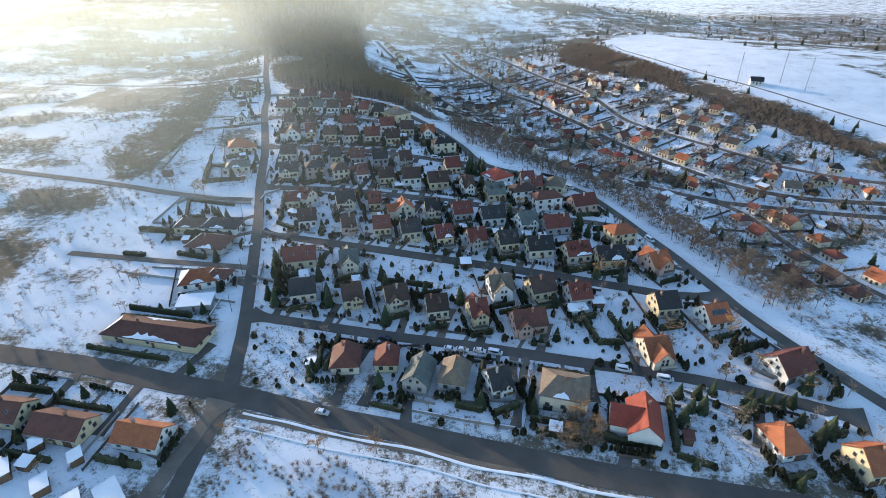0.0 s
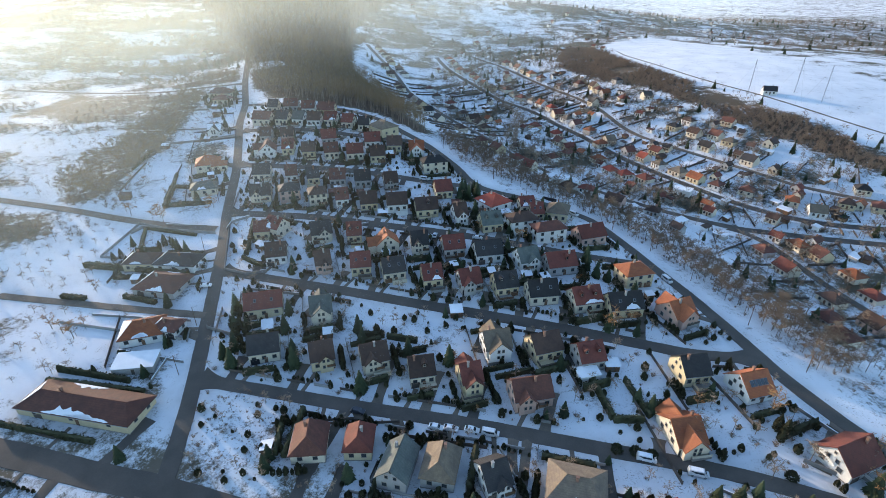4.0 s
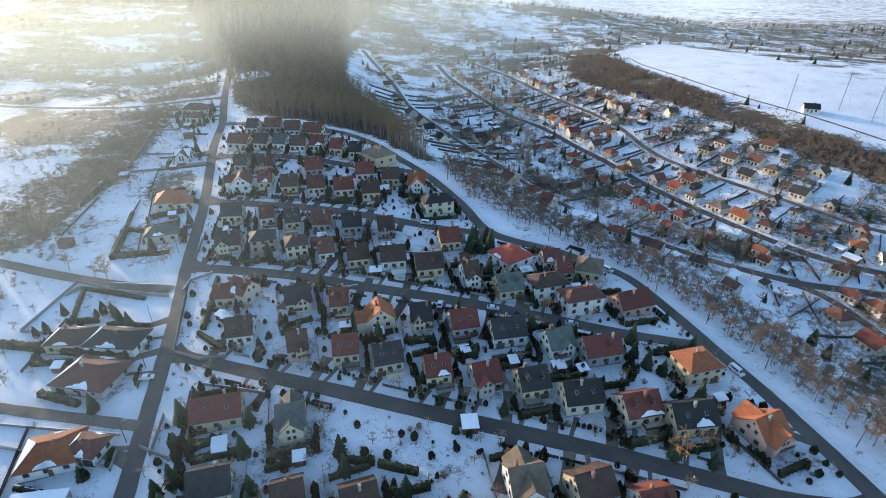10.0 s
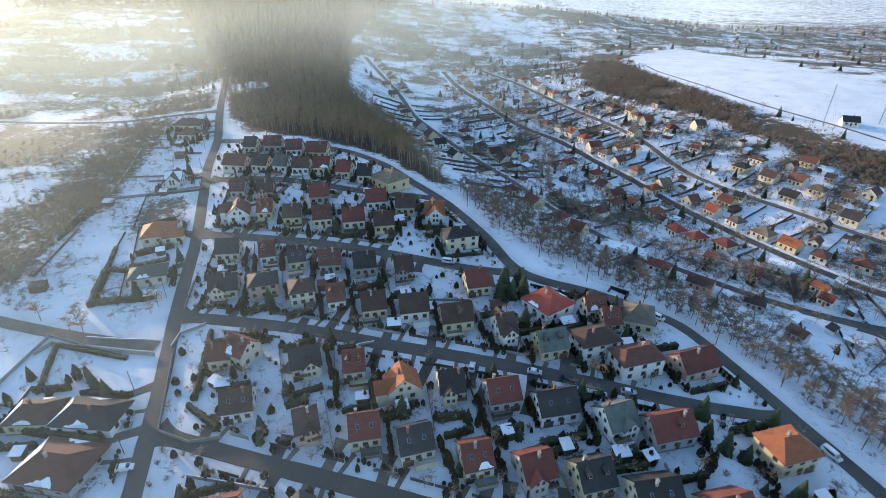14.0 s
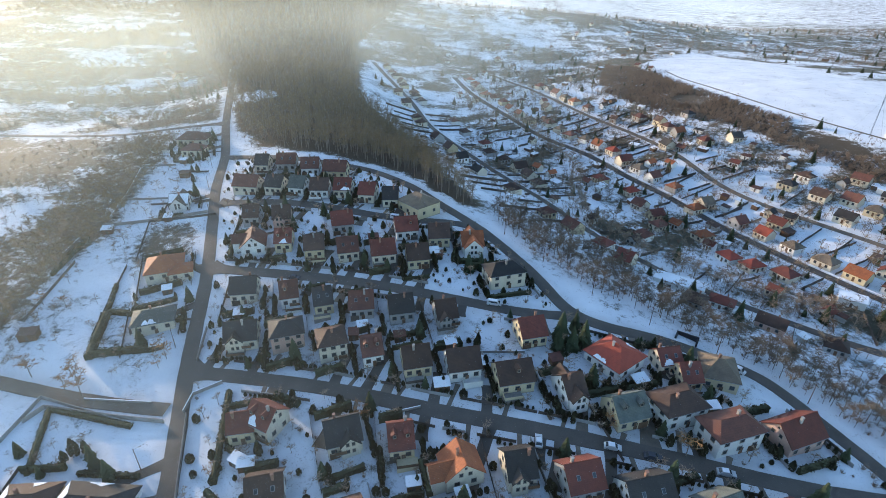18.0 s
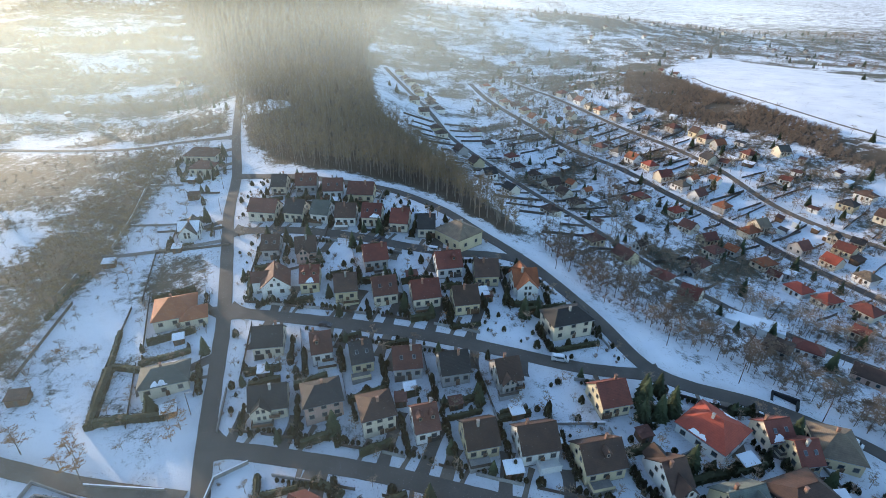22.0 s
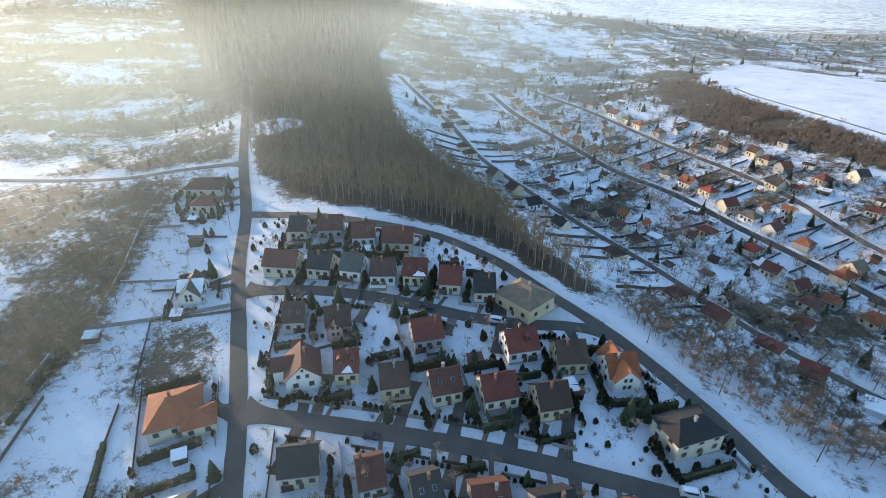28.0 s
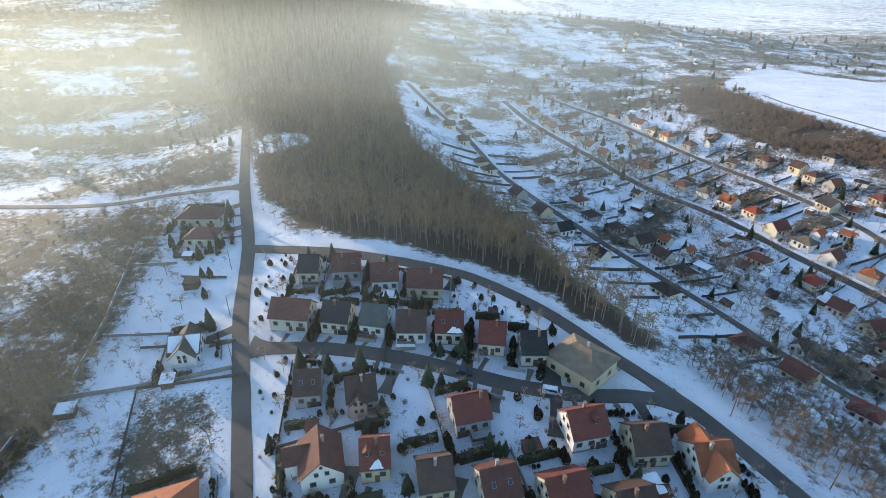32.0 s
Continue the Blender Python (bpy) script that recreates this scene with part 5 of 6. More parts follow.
def garden(i, x, y, ang, hl, hw):
    """What stands round one house: drive, fences, hedges, bushes, trees and a shed."""
    rng = random.Random(i * 31 + 5)
    d, q, t, half = nearest_street(x, y, GARDEN_STREETS)
    out = (q - Vector((x, y)))
    if out.length < 1:
        return
    out = out / out.length
    ca, sa = math.cos(radians(ang)), math.sin(radians(ang))

    def at(u, v):
        return x + ca * u - sa * v, y + sa * u + ca * v
    # drive from the house side to the street
    side = rng.choice((-1, 1))
    a = Vector(at(side * (hl + 1.6), 0))
    b = q + t * (side * (hl + 1.6) if t.x > 0 else -side * (hl + 1.6)) * 0.8
    if d < 24:
        line = [a.lerp(b, k / 6) for k in range(7)]
        ribbon("driveway", smooth_line(line, 1.5), 3.0, DIRT if rng.random() < 0.5 else ASPHALT, 0.07, 0.6, "cleared driveway between snowy garden beds", category="driveway")
        a2, b2 = Vector((x, y)) + out * (hw + 0.6), q - t * 1.4
        ribbon("path", smooth_line([a2.lerp(b2, k / 4) for k in range(5)], 1.5), 1.2, DIRT, 0.06, 0.2, "narrow cleared garden path through snow", category="path")
    # boundary fence on one side, over the depth of the plot
    u = -(hl + 2.6)
    p0, p1 = at(u, -hw - 7.0), at(u, hw + 6.0)
    if free(*p0, 0) and free(*p1, 0) and free(*at(u, 0), -0.8):
        fence(*p0, *p1, rng.uniform(0.9, 1.4))
    # street fence, with a gap for the drive
    if 9 < d < 24:
        c = q - out * (half + 2.6)
        e0, e1 = c - t * 7.2, c - t * 1.4
        if free(*e0, -0.4) and free(*e1, -0.4):
            fence(e0.x, e0.y, e1.x, e1.y, 1.0, CONCRETE if rng.random() < 0.4 else FENCE, "low street fence on a snowy verge")
        e0, e1 = c + t * 1.6, c + t * 7.2
        if rng.random() < 0.6 and free(*e0, -0.4) and free(*e1, -0.4):
            fence(e0.x, e0.y, e1.x, e1.y, 1.0, CONCRETE if rng.random() < 0.4 else FENCE, "low street fence on a snowy verge")
        for k in range(rng.randint(4, 9)):
            e = c - t * (5.4 - 1.45 * k) - out * rng.uniform(0.8, 1.2)
            if free(*e, 0):
                STREET_BUSHES.append((e.x, e.y))
    for sg in (-1, 1):
        if rng.random() < 0.55:
            v0 = -hw - rng.uniform(1, 6)
            for k in range(rng.randint(4, 8)):
                e = at(sg * (hl + 2.0), v0 + 1.6 * k)
                if free(*e, 0):
                    SIDE_BUSHES.append(e)
    u = hl + 2.2
    p0, p1 = at(u, -hw - 6.0), at(u, hw + 3.0)
    if rng.random() < 0.6 and free(*p0, 0) and free(*p1, 0) and free(*at(u, 0), -0.8):
        fence(*p0, *p1, rng.uniform(0.7, 1.2), CONCRETE, "low concrete wall between snowy gardens")
    for sg in (-1, 1):
        if rng.random() < 0.15:
            continue
        v = sg * (hw + rng.uniform(3.0, 5.5))
        p0, p1 = at(-hl - 1.5, v), at(hl * rng.uniform(0.2, 1.0), v)
        if free(*p0, 0.4) and free(*p1, 0.4):
            hedge(*p0, *p1, rng.uniform(1.4, 2.8), rng.uniform(0.6, 1.2))
    for k in range(rng.randint(4, 6)):
        p = at(rng.uniform(-hl - 4, hl + 4), rng.choice((-1, 1)) * (hw + rng.uniform(2, 8)))
        if free(*p, 0.5):
            r = rng.random()
            if r < 0.34:
                fir(*p, rng.uniform(0.45, 0.95), rng)
            elif r < 0.74:
                column(*p, rng.uniform(0.5, 1.3), rng)
            else:
                fruit_tree(*p, rng.uniform(0.5, 1.0), rng, rng.random() < 0.12)
    if rng.random() < 0.3:
        p = at(rng.uniform(-3, 3), (hw + 6.5) * (1 if out.y < 0 else -1))
        if free(*p, 1.6):
            shed(*p, ang, rng.uniform(2.4, 4.0), rng.uniform(2.0, 3.0), 2.2, SNOW if rng.random() < 0.7 else ROOFS["b"])


STREET_BUSHES, SIDE_BUSHES = [], []
for i, h in enumerate(list(HOUSES)):
    garden(i, *h)
scatter("street_bushes", [thuja(i + 84, 1.5, 0.6) for i in range(3)], None, (0, 1, 0, 1), 1, (BARK, THUJA), "rows of small clipped evergreens behind the street fences", "bushes", (0.5, 1.1), 54, spots=STREET_BUSHES)
scatter("side_bushes", [thuja(i + 88, 2.6, 0.75) for i in range(3)], None, (0, 1, 0, 1), 1, (BARK, THUJA), "rows of dark columnar evergreens between the gardens", "bushes", (0.6, 1.3), 55, spots=SIDE_BUSHES)


def off_house(x, y, pad=0.8):
    """Places clear of houses and roads."""
    ok = road_gap(x, y) > pad
    for hx, hy, ang, hl, hw in HOUSES:
        c, s = math.cos(radians(ang)), math.sin(radians(ang))
        u, v = (x - hx) * c + (y - hy) * s, -(x - hx) * s + (y - hy) * c
        ok &= ~((np.abs(u) < hl + pad) & (np.abs(v) < hw + 1.2 + pad))
    return ok


village_land = lambda x, y: inside(x, y, VILLAGE) & off_house(x, y)
scatter("garden_shrubs", [bush(i + 70, 0.9, 1.2, 22) for i in range(4)], village_land, (-135, 125, 68, 400), 3.3, (SCRUB, SCRUB),
        "leafless brown shrubs in the snowy gardens", "shrubs", (0.6, 1.6), 51, 0.28)
scatter("garden_evergreens", [thuja(i + 80, 1.6, 0.7) for i in range(4)], village_land, (-135, 125, 68, 400), 4.8, (BARK, THUJA),
        "small dark evergreen bushes in the snowy gardens", "bushes", (0.5, 1.5), 52, 0.5)
scatter("garden_saplings", [bare_tree(i + 90, 4.2, 1.7, 6, 5, 3, 0.09) for i in range(4)], village_land, (-135, 125, 68, 400), 5.4, (BARK, TWIGS),
        "slim leafless trees between the houses", "trees", (0.6, 1.25), 53, 0.6)


# ---- the valley and its hillside of small houses ----
def cottage(x, y, ang, w, d, roof, kind, wall, group="valley houses"):
    """A small house: walls, roof, chimney, door and windows."""
    base = new("cottage")
    zc = ground_z(x, y)
    base.matrix_basis = pose(x, y, zc, 0, 0, ang)
    low, ze = -1.2, 2.9
    zr = ze + (d / 2) * (0.62 if kind == "h" else 0.8)
    part("wall", Shape().box(-w / 2 + 0.3, w / 2 - 0.3, -d / 2 + 0.3, d / 2 - 0.3, low, ze) if kind == "h" else
         Shape().prism([(-d / 2 + 0.3, low), (d / 2 - 0.3, low), (d / 2 - 0.3, ze + 0.05), (0, zr - 0.3), (-d / 2 + 0.3, ze + 0.05)], -w / 2 + 0.3, w / 2 - 0.3), WALLS[wall], base)
    s = Shape()
    if kind == "h":
        hip_roof(s, max(0.6, w - d), w / 2, d / 2, ze, zr)
    else:
        gable_roof(s, w, d / 2, ze, zr, 0.18)
    part("roof", s, ROOFS[roof], base)
    part("chimney", shared("small_chimney", lambda: Shape().box(-0.25, 0.25, -0.25, 0.25, -1.0, 0.7).box(-0.32, 0.32, -0.32, 0.32, 0.7, 0.8).mesh("chimney", BRICK)), None, base, m=pose(w * 0.15, 0.5, zr - 0.2))
    for u in (-0.25, 0.25) if y < 480 else (-0.22,):
        pane_set = shared("small_window", lambda: window_mesh(1.2, 1.35, True))
        part("window", pane_set, None, base, m=pose(u * w, -d / 2 + 0.28, 1.0))
        if y < 380:
            part("window", pane_set, None, base, m=pose(-w / 2 + 0.28, u * d * 0.9, 1.0, 0, 0, -90))
    part("door", shared("cottage_door", lambda: Shape().box(-0.45, 0.45, -0.06, 0.03, 0, 2.0).mesh("door", WOOD)), None, base, m=pose(0, -d / 2 + 0.27, 0.1))
    HOUSES.append((x, y, ang, w / 2, d / 2))
    return tagged(base, f"small {wall} house with a {ROOF_WORDS[roof]} {'hipped' if kind == 'h' else 'gabled'} roof", "house", group)


def along(line, s):
    i = min(len(line) - 2, max(0, int(s / 2)))
    q = line[i]
    t = (line[min(i + 1, len(line) - 1)] - line[max(i - 1, 0)]).normalized()
    return q, t


def settle(street, first, last, step, gap, roofs, seed, side=1, size=(7.5, 10), skip=0.12):
    """Cottages in a row on one side of a street."""
    rng = random.Random(seed)
    line = LINES[street]
    s = first
    while s < min(last, 2 * (len(line) - 2)):
        q, t = along(line, s)
        s += step * rng.uniform(0.85, 1.2)
        nrm = Vector((-t.y, t.x)) * side
        p = q + nrm * (gap + rng.uniform(0, 2.5)) + t * rng.uniform(-2, 2)
        if rng.random() < skip or not free(p.x, p.y, 2.0) or inside(p.x, p.y, FOREST) or inside(p.x, p.y, STRIP):
            continue
        ang = math.degrees(math.atan2(t.y, t.x)) + rng.uniform(-6, 6) + (180 if t.x < 0 else 0)
        cottage(p.x, p.y, ang, rng.uniform(*size), rng.uniform(6.5, 8.5), rng.choice(roofs), rng.choice("hgh"), rng.choice(("white", "cream", "cream", "grey", "pink")))


def valley_house(x, y, roof):
    """A cottage set square to the nearest lane, clear of its edge."""
    rng = random.Random(int(x * 17 + y * 3))
    d, q, t, half = nearest_street(x, y, VALLEY_STREETS)
    off = Vector((x, y)) - q
    if d < half + 6.0:
        off = off.normalized() if d > 0.5 else Vector((-t.y, t.x))
        x, y = q.x + off.x * (half + 6.0), q.y + off.y * (half + 6.0)
    if roof == "o" and rng.random() < 0.4:
        roof = "b"
    ang = math.degrees(math.atan2(t.y, t.x)) + rng.uniform(-5, 5) + (90 if rng.random() < 0.3 else 0)
    big = roof in "oR" and rng.random() < 0.35
    cottage(x, y, ang, rng.uniform(10, 12.5) if big else rng.uniform(7.5, 9.5), rng.uniform(7, 8.5), roof, "h" if rng.random() < 0.6 else "g", rng.choice(("white", "cream", "cream", "grey", "yellow")))


VALLEY_STREETS = ["valley_road", "orchard_road", "upper_lane", "loop_lane"]
for x, y, roof in ((24.3, 619.5, "o"), (32.2, 605.8, "o"), (39.5, 591.9, "r"), (41.8, 569.3, "o"), (46.2, 553.3, "o"), (70.8, 636.7, "t"), (78.1, 626.6, "r"), (84, 612.2, "t"), (87.8, 600.6, "o"), (91.8, 586.3, "t"), (96.4, 573.9, "o"), (72.3, 566.5, "w"), (102.6, 555.5, "b"), (-41.7, 560.8, "d"), (-55.1, 624.6, "d"), (-48, 587.8, "d")):
    valley_house(x, y, roof)
for x, y, roof in ((133.4, 519.5, "b"), (142.7, 504.2, "d"), (143.7, 492.6, "b"), (145.9, 479.9, "o"), (155.6, 460.1, "r"), (132.3, 455.3, "k"), (164.3, 508.5, "k"), (148.9, 362.6, "r"), (176, 297.8, "o"), (173.5, 458.6, "w"), (181.8, 382.7, "d"), (173.2, 397.4, "k"), (180.5, 360.4, "k"), (196.8, 363.4, "t"), (195.9, 334.7, "k"), (218.8, 354.5, "d"), (193, 374.7, "b"), (208.8, 391.8, "b"), (185.6, 402.7, "d"), (194.4, 286.1, "o"), (200.3, 273.4, "t"), (234.8, 276, "o"), (220.6, 281.1, "d"), (236.2, 290.7, "k")):
    valley_house(x, y, roof)
for x, y, roof in ((73.3, 517.7, "t"), (77.7, 505.6, "o"), (86.6, 494.7, "t"), (92.3, 480.2, "o"), (98.3, 467.2, "R"), (99.9, 449.9, "r"), (104.8, 436.2, "t"), (107.6, 423.3, "o"), (114.1, 408.8, "o"), (67.6, 531, "b"), (78.2, 426.4, "r"), (90.8, 408.8, "R"), (89.9, 390.9, "b"), (93.7, 378.9, "r"), (90.9, 366.8, "b"), (122.3, 388.9, "t"), (120.2, 378.8, "o"), (127.1, 368, "b"), (132.5, 352.8, "R"), (138.3, 338, "t"), (144.9, 324.5, "t"), (152, 313.7, "o"), (162.1, 305.3, "o"), (76.7, 352.1, "b"), (108.6, 356.4, "o"), (110.2, 334.9, "R"), (116.3, 326.7, "R"), (125.8, 318.4, "r")):
    valley_house(x, y, roof)
for x, y, roof in ((53.6, 538.1, "t"), (14.6, 468, "d"), (22.8, 455.5, "d"), (30.6, 441, "d"), (34.6, 426.8, "d"), (37.6, 412.9, "d"), (18.5, 389.5, "d"), (30.3, 357.7, "b"), (40.2, 345.3, "b"), (51.2, 332.2, "r"), (3.1, 419.3, "k"), (13.4, 486.7, "r"), (-27, 521.4, "d"), (-20.4, 484.8, "d"), (-11.9, 463.9, "d"), (-6.1, 444.2, "k"), (-34.8, 530.6, "d"), (-6.4, 539.6, "b"), (0.9, 511.7, "d"), (72.8, 291.2, "d"), (236.8, 260.6, "o"), (178, 235, "b"), (181.8, 218.9, "o"), (144.1, 181.8, "b"), (139.9, 169, "b"), (161.1, 166.6, "b")):
    valley_house(x, y, roof)
settle("valley_road", 20, 130, 15, 9.0, "bddkkb", 22)
settle("orchard_road", 10, 70, 14, 9.5, "ooort", 21)
settle("valley_road", 330, 470, 17, 9.0, "bddkkr", 27, -1, skip=0.25)
settle("loop_lane", 24, 150, 18, 9.5, "robd", 24)
settle("loop_lane", 24, 150, 18, 9.5, "brdd", 29, -1)
settle("field_lane", 120, 230, 34, 11, "bdt", 25, skip=0.4)


def outbuildings(box, count, seed, test):
    """Sheds and little weekend houses among the plots."""
    rng = random.Random(seed)
    made = 0
    for _ in range(count * 6):
        x, y = rng.uniform(box[0], box[1]), rng.uniform(box[2], box[3])
        if made < count and test(x, y) and free(x, y, 2.0):
            if rng.random() < 0.62:
                shed(x, y, rng.choice((-60, -52, 30, 38)) + rng.uniform(-5, 5), rng.uniform(3, 6.5), rng.uniform(2.5, 4), 2.2, SNOW if rng.random() < 0.62 else rng.choice((ROOFS["d"], ROOFS["k"], ROOFS["b"])), rng.choice((WOOD, WALLS["grey"], WALLS["white"])))
            else:
                cottage(x, y, rng.choice((-58, 32)) + rng.uniform(-6, 6), rng.uniform(5, 7), rng.uniform(4.5, 5.5), rng.choice("bdkro"), "g", rng.choice(("white", "cream", "grey")), "weekend houses")
            made += 1


open_land = lambda x, y: not (inside(x, y, FOREST) or inside(x, y, STRIP) or inside(x, y, PLATEAU) or inside(x, y, SCRUBLAND))
outbuildings((30, 230, 170, 420), 70, 31, lambda x, y: open_land(x, y) and x + 0.62 * (y - 280) > 88 + (0 if y > 280 else (280 - y) * 0.2))
outbuildings((0, 200, 420, 700), 60, 32, lambda x, y: open_land(x, y) and y > 430 - 0.9 * (x - 20))
outbuildings((-60, 500, 700, 1050), 50, 33, open_land)
outbuildings((-330, -200, 440, 760), 10, 34, open_land)


def valley_test(x, y):
    hit = inside(x, y, FOREST) | inside(x, y, STRIP) | inside(x, y, PLATEAU) | inside(x, y, SCRUBLAND)
    return ~hit & ((x + 0.72 * y > 268) | inside(x, y, EAST_BANK)) & (x > -90) & (road_gap(x, y) > 1.0)


scatter("valley_trees", [bare_tree(i + 60, 5.5, 2.2, 6, 5, 3, 0.1) for i in range(4)], lambda x, y: valley_test(x, y) & (land_plots(x, y) > 0.36), (10, 300, 80, 700), 4.2, (BARK, TWIGS),
        "leafless orchard and garden trees across the valley", "trees", (0.5, 1.4), 41, 0.7)
scatter("valley_bushes", bushes, lambda x, y: valley_test(x, y) & (land_plots(x, y) > 0.5), (0, 310, 80, 700), 3.7, (SCRUB, SCRUB),
        "brown bushes between the valley gardens", "bushes", (0.3, 1.1), 42, 0.8)
scatter("valley_conifers", [conifer(i + 70, 7.0, 1.9) for i in range(2)], lambda x, y: valley_test(x, y), (20, 310, 180, 700), 15, (BARK, NEEDLE),
        "scattered dark conifers across the valley", "trees", (0.5, 1.2), 43, 0.6)
GULLY_LINE = np.array([(q.x, q.y) for q in smooth_line(GULLY, 3.0)])
by_gully = lambda x, y: np.min(np.hypot(x[:, None] - GULLY_LINE[:, 0], y[:, None] - GULLY_LINE[:, 1]), axis=1) < 4.5
scatter("lane_trees", [bare_tree(i + 150, 6.0, 2.3, 6, 6, 4, 0.11, 0.045) for i in range(3)], lambda x, y: valley_test(x, y) & (road_gap(x, y) < 5.5) & (y < 560), (0, 260, 100, 560), 3.6, (BARK, TWIGS),
        "leafless trees along the valley lanes", "trees", (0.5, 1.1), 59, 0.5)


def plot_fences(seed=61):
    """Low fences that part the garden strips on both sides of the valley lanes, square to the lane."""
    rng = random.Random(seed)
    s = Shape()
    for street in VALLEY_STREETS:
        line = LINES[street]
        for i in range(6, len(line) - 4, 6):
            q = line[i]
            if q.y > 560 or q.x > 260:
                continue
            t = (line[i + 1] - line[i - 1]).normalized()
            for side in (-1, 1):
                if rng.random() < 0.2:
                    continue
                nrm = Vector((-t.y, t.x)) * side
                reach, h, last = rng.uniform(16, 34), rng.uniform(0.9, 1.5), None
                for k in range(int(reach / 3) + 1):
                    p = q + nrm * (4.0 + 3.0 * k) + t * 0.4 * noise.noise((q.x, k * 0.5, side))
                    if not free(p.x, p.y, 0.2) or inside(p.x, p.y, STRIP) or inside(p.x, p.y, FOREST):
                        last = None
                        continue
                    z = ground_z(p.x, p.y)
                    if last is not None:
                        a, za = last
                        w = t * 0.05
                        s.add([(a.x - w.x, a.y - w.y, za - 0.2), (p.x - w.x, p.y - w.y, z - 0.2), (p.x - w.x, p.y - w.y, z + h), (a.x - w.x, a.y - w.y, za + h),
                               (a.x + w.x, a.y + w.y, za - 0.2), (p.x + w.x, p.y + w.y, z - 0.2), (p.x + w.x, p.y + w.y, z + h), (a.x + w.x, a.y + w.y, za + h)],
                              [(0, 1, 2, 3), (5, 4, 7, 6), (3, 2, 6, 7), (1, 5, 6, 2), (4, 0, 3, 7)])
                    last = (p, z)
    me = bpy.data.meshes.new("plot_fences")
    me.from_pydata(s.v, [], s.f)
    me.materials.append(FENCE)
    tagged(new("plot_fences", me), "low weathered fences between snowy garden strips", "fences", kind="stuff")


plot_fences()
scatter("gully_trees", [bare_tree(i + 140, 7.5, 2.6, 7, 7, 4, 0.12, 0.045) for i in range(3)], by_gully, (35, 132, 285, 550), 2.8, (BARK, TWIGS),
        "leafless trees along a narrow gully in the valley", "trees", (0.5, 1.1), 57, 0.8)
far_test = lambda x, y: ~(inside(x, y, FOREST) | inside(x, y, PLATEAU)) & (land_plots(x, y) > 0.4)
scatter("far_scrub", [bush(50 + i, 2.6, 3.0, 10) for i in range(3)], far_test, (-500, 900, 700, 1250), 9, (SCRUB, SCRUB),
        "far hedgerows and scrub on the snowy slopes", "scrub", (0.9, 2.2), 44, 0.75)
scatter("west_scrub", [bush(54 + i, 2.0, 2.4, 18) for i in range(3)], lambda x, y: (land_plots(x, y) > 0.5) & ~(inside(x, y, FOREST) | inside(x, y, BROWN_FIELD)) & (road_gap(x, y) > 2), (-430, -150, 200, 720), 4.0, (SCRUB, SCRUB),
        "brown hedgerows and scrub between the snowy fields", "scrub", (0.7, 1.6), 45, 0.75)
scatter("far_conifers", [conifer(i + 76, 7.0, 2.2) for i in range(2)], far_test, (-400, 900, 600, 1200), 36, (BARK, NEEDLE),
        "scattered far conifers", "trees", (0.6, 1.3), 46, 0.6)
scatter("hillside_conifers", [conifer(i + 78, 6.0, 1.5) for i in range(2)], lambda x, y: inside(x, y, [(-235, 548), (-182, 536), (-168, 492), (-214, 508)]), (-240, -165, 490, 550), 6.5, (BARK, NEEDLE),
        "small dark conifers in rows on a snowy slope", "trees", (0.5, 1.1), 58, 0.8)
scatter("west_field_shrubs", [bare_tree(i + 66, 4.0, 1.8, 6, 5, 3, 0.08) for i in range(3)], lambda x, y: (road_gap(x, y) > 3) & ~inside(x, y, THICKET) & ~inside(x, y, VACANT) & (x < -106) & off_house(x, y, 1.5) & ~inside(x, y, VILLAGE),
        (-240, -105, 128, 440), 5.2, (BARK, TWIGS), "young leafless fruit trees on a snowy field", "trees", (0.4, 1.15), 47, 0.6)


# ---- single things along the way ----
for x, y, ang, kind, paint in ((-35, 107.2, -14, "car", 1), (55.3, 119.6, -16, "van", 0), (66.2, 114.9, -16, "van", 0), (2.3, 131.6, -14, "car", 0), (6.3, 131.0, -14, "car", 0),
                               (12.0, 130.2, -14, "car", 0), (16.9, 128.9, -14, "van", 0), (-4.2, 273.4, -14, "van", 0), (-39.1, 325.8, -16, "van", 0), (89.8, 196.6, -72, "van", 0),
                               (-85, 195.6, 12, "car", 0), (-92, 210.0, 8, "car", 1), (66.5, 250.8, -48, "van", 0), (1.4, 222.6, 80, "car", 0), (19.1, 220.8, -14, "car", 0),
                               (-73, 290.3, -10, "car", 2), (28, 218.2, -14, "car", 2), (44, 214.2, -14, "car", 1), (-20, 137.9, -14, "car", 2), (-60, 332.6, -16, "car", 2)):
    car(x, y, ang, kind, paint)
for x, y in ((-123, 344), (-129.5, 363), (-137, 388), (-87.5, 200), (-95.5, 221), (-80, 174), (-76.8, 152), (-70, 103.8), (-104, 262), (-112, 300)):
    pole(x, y, 20)
for x, y in ((5.5, 323), (18, 304), (31.5, 284), (47, 270), (64, 258), (82, 240), (93, 222), (101, 200), (107, 170), (112, 147)):
    pole(x, y, 200)
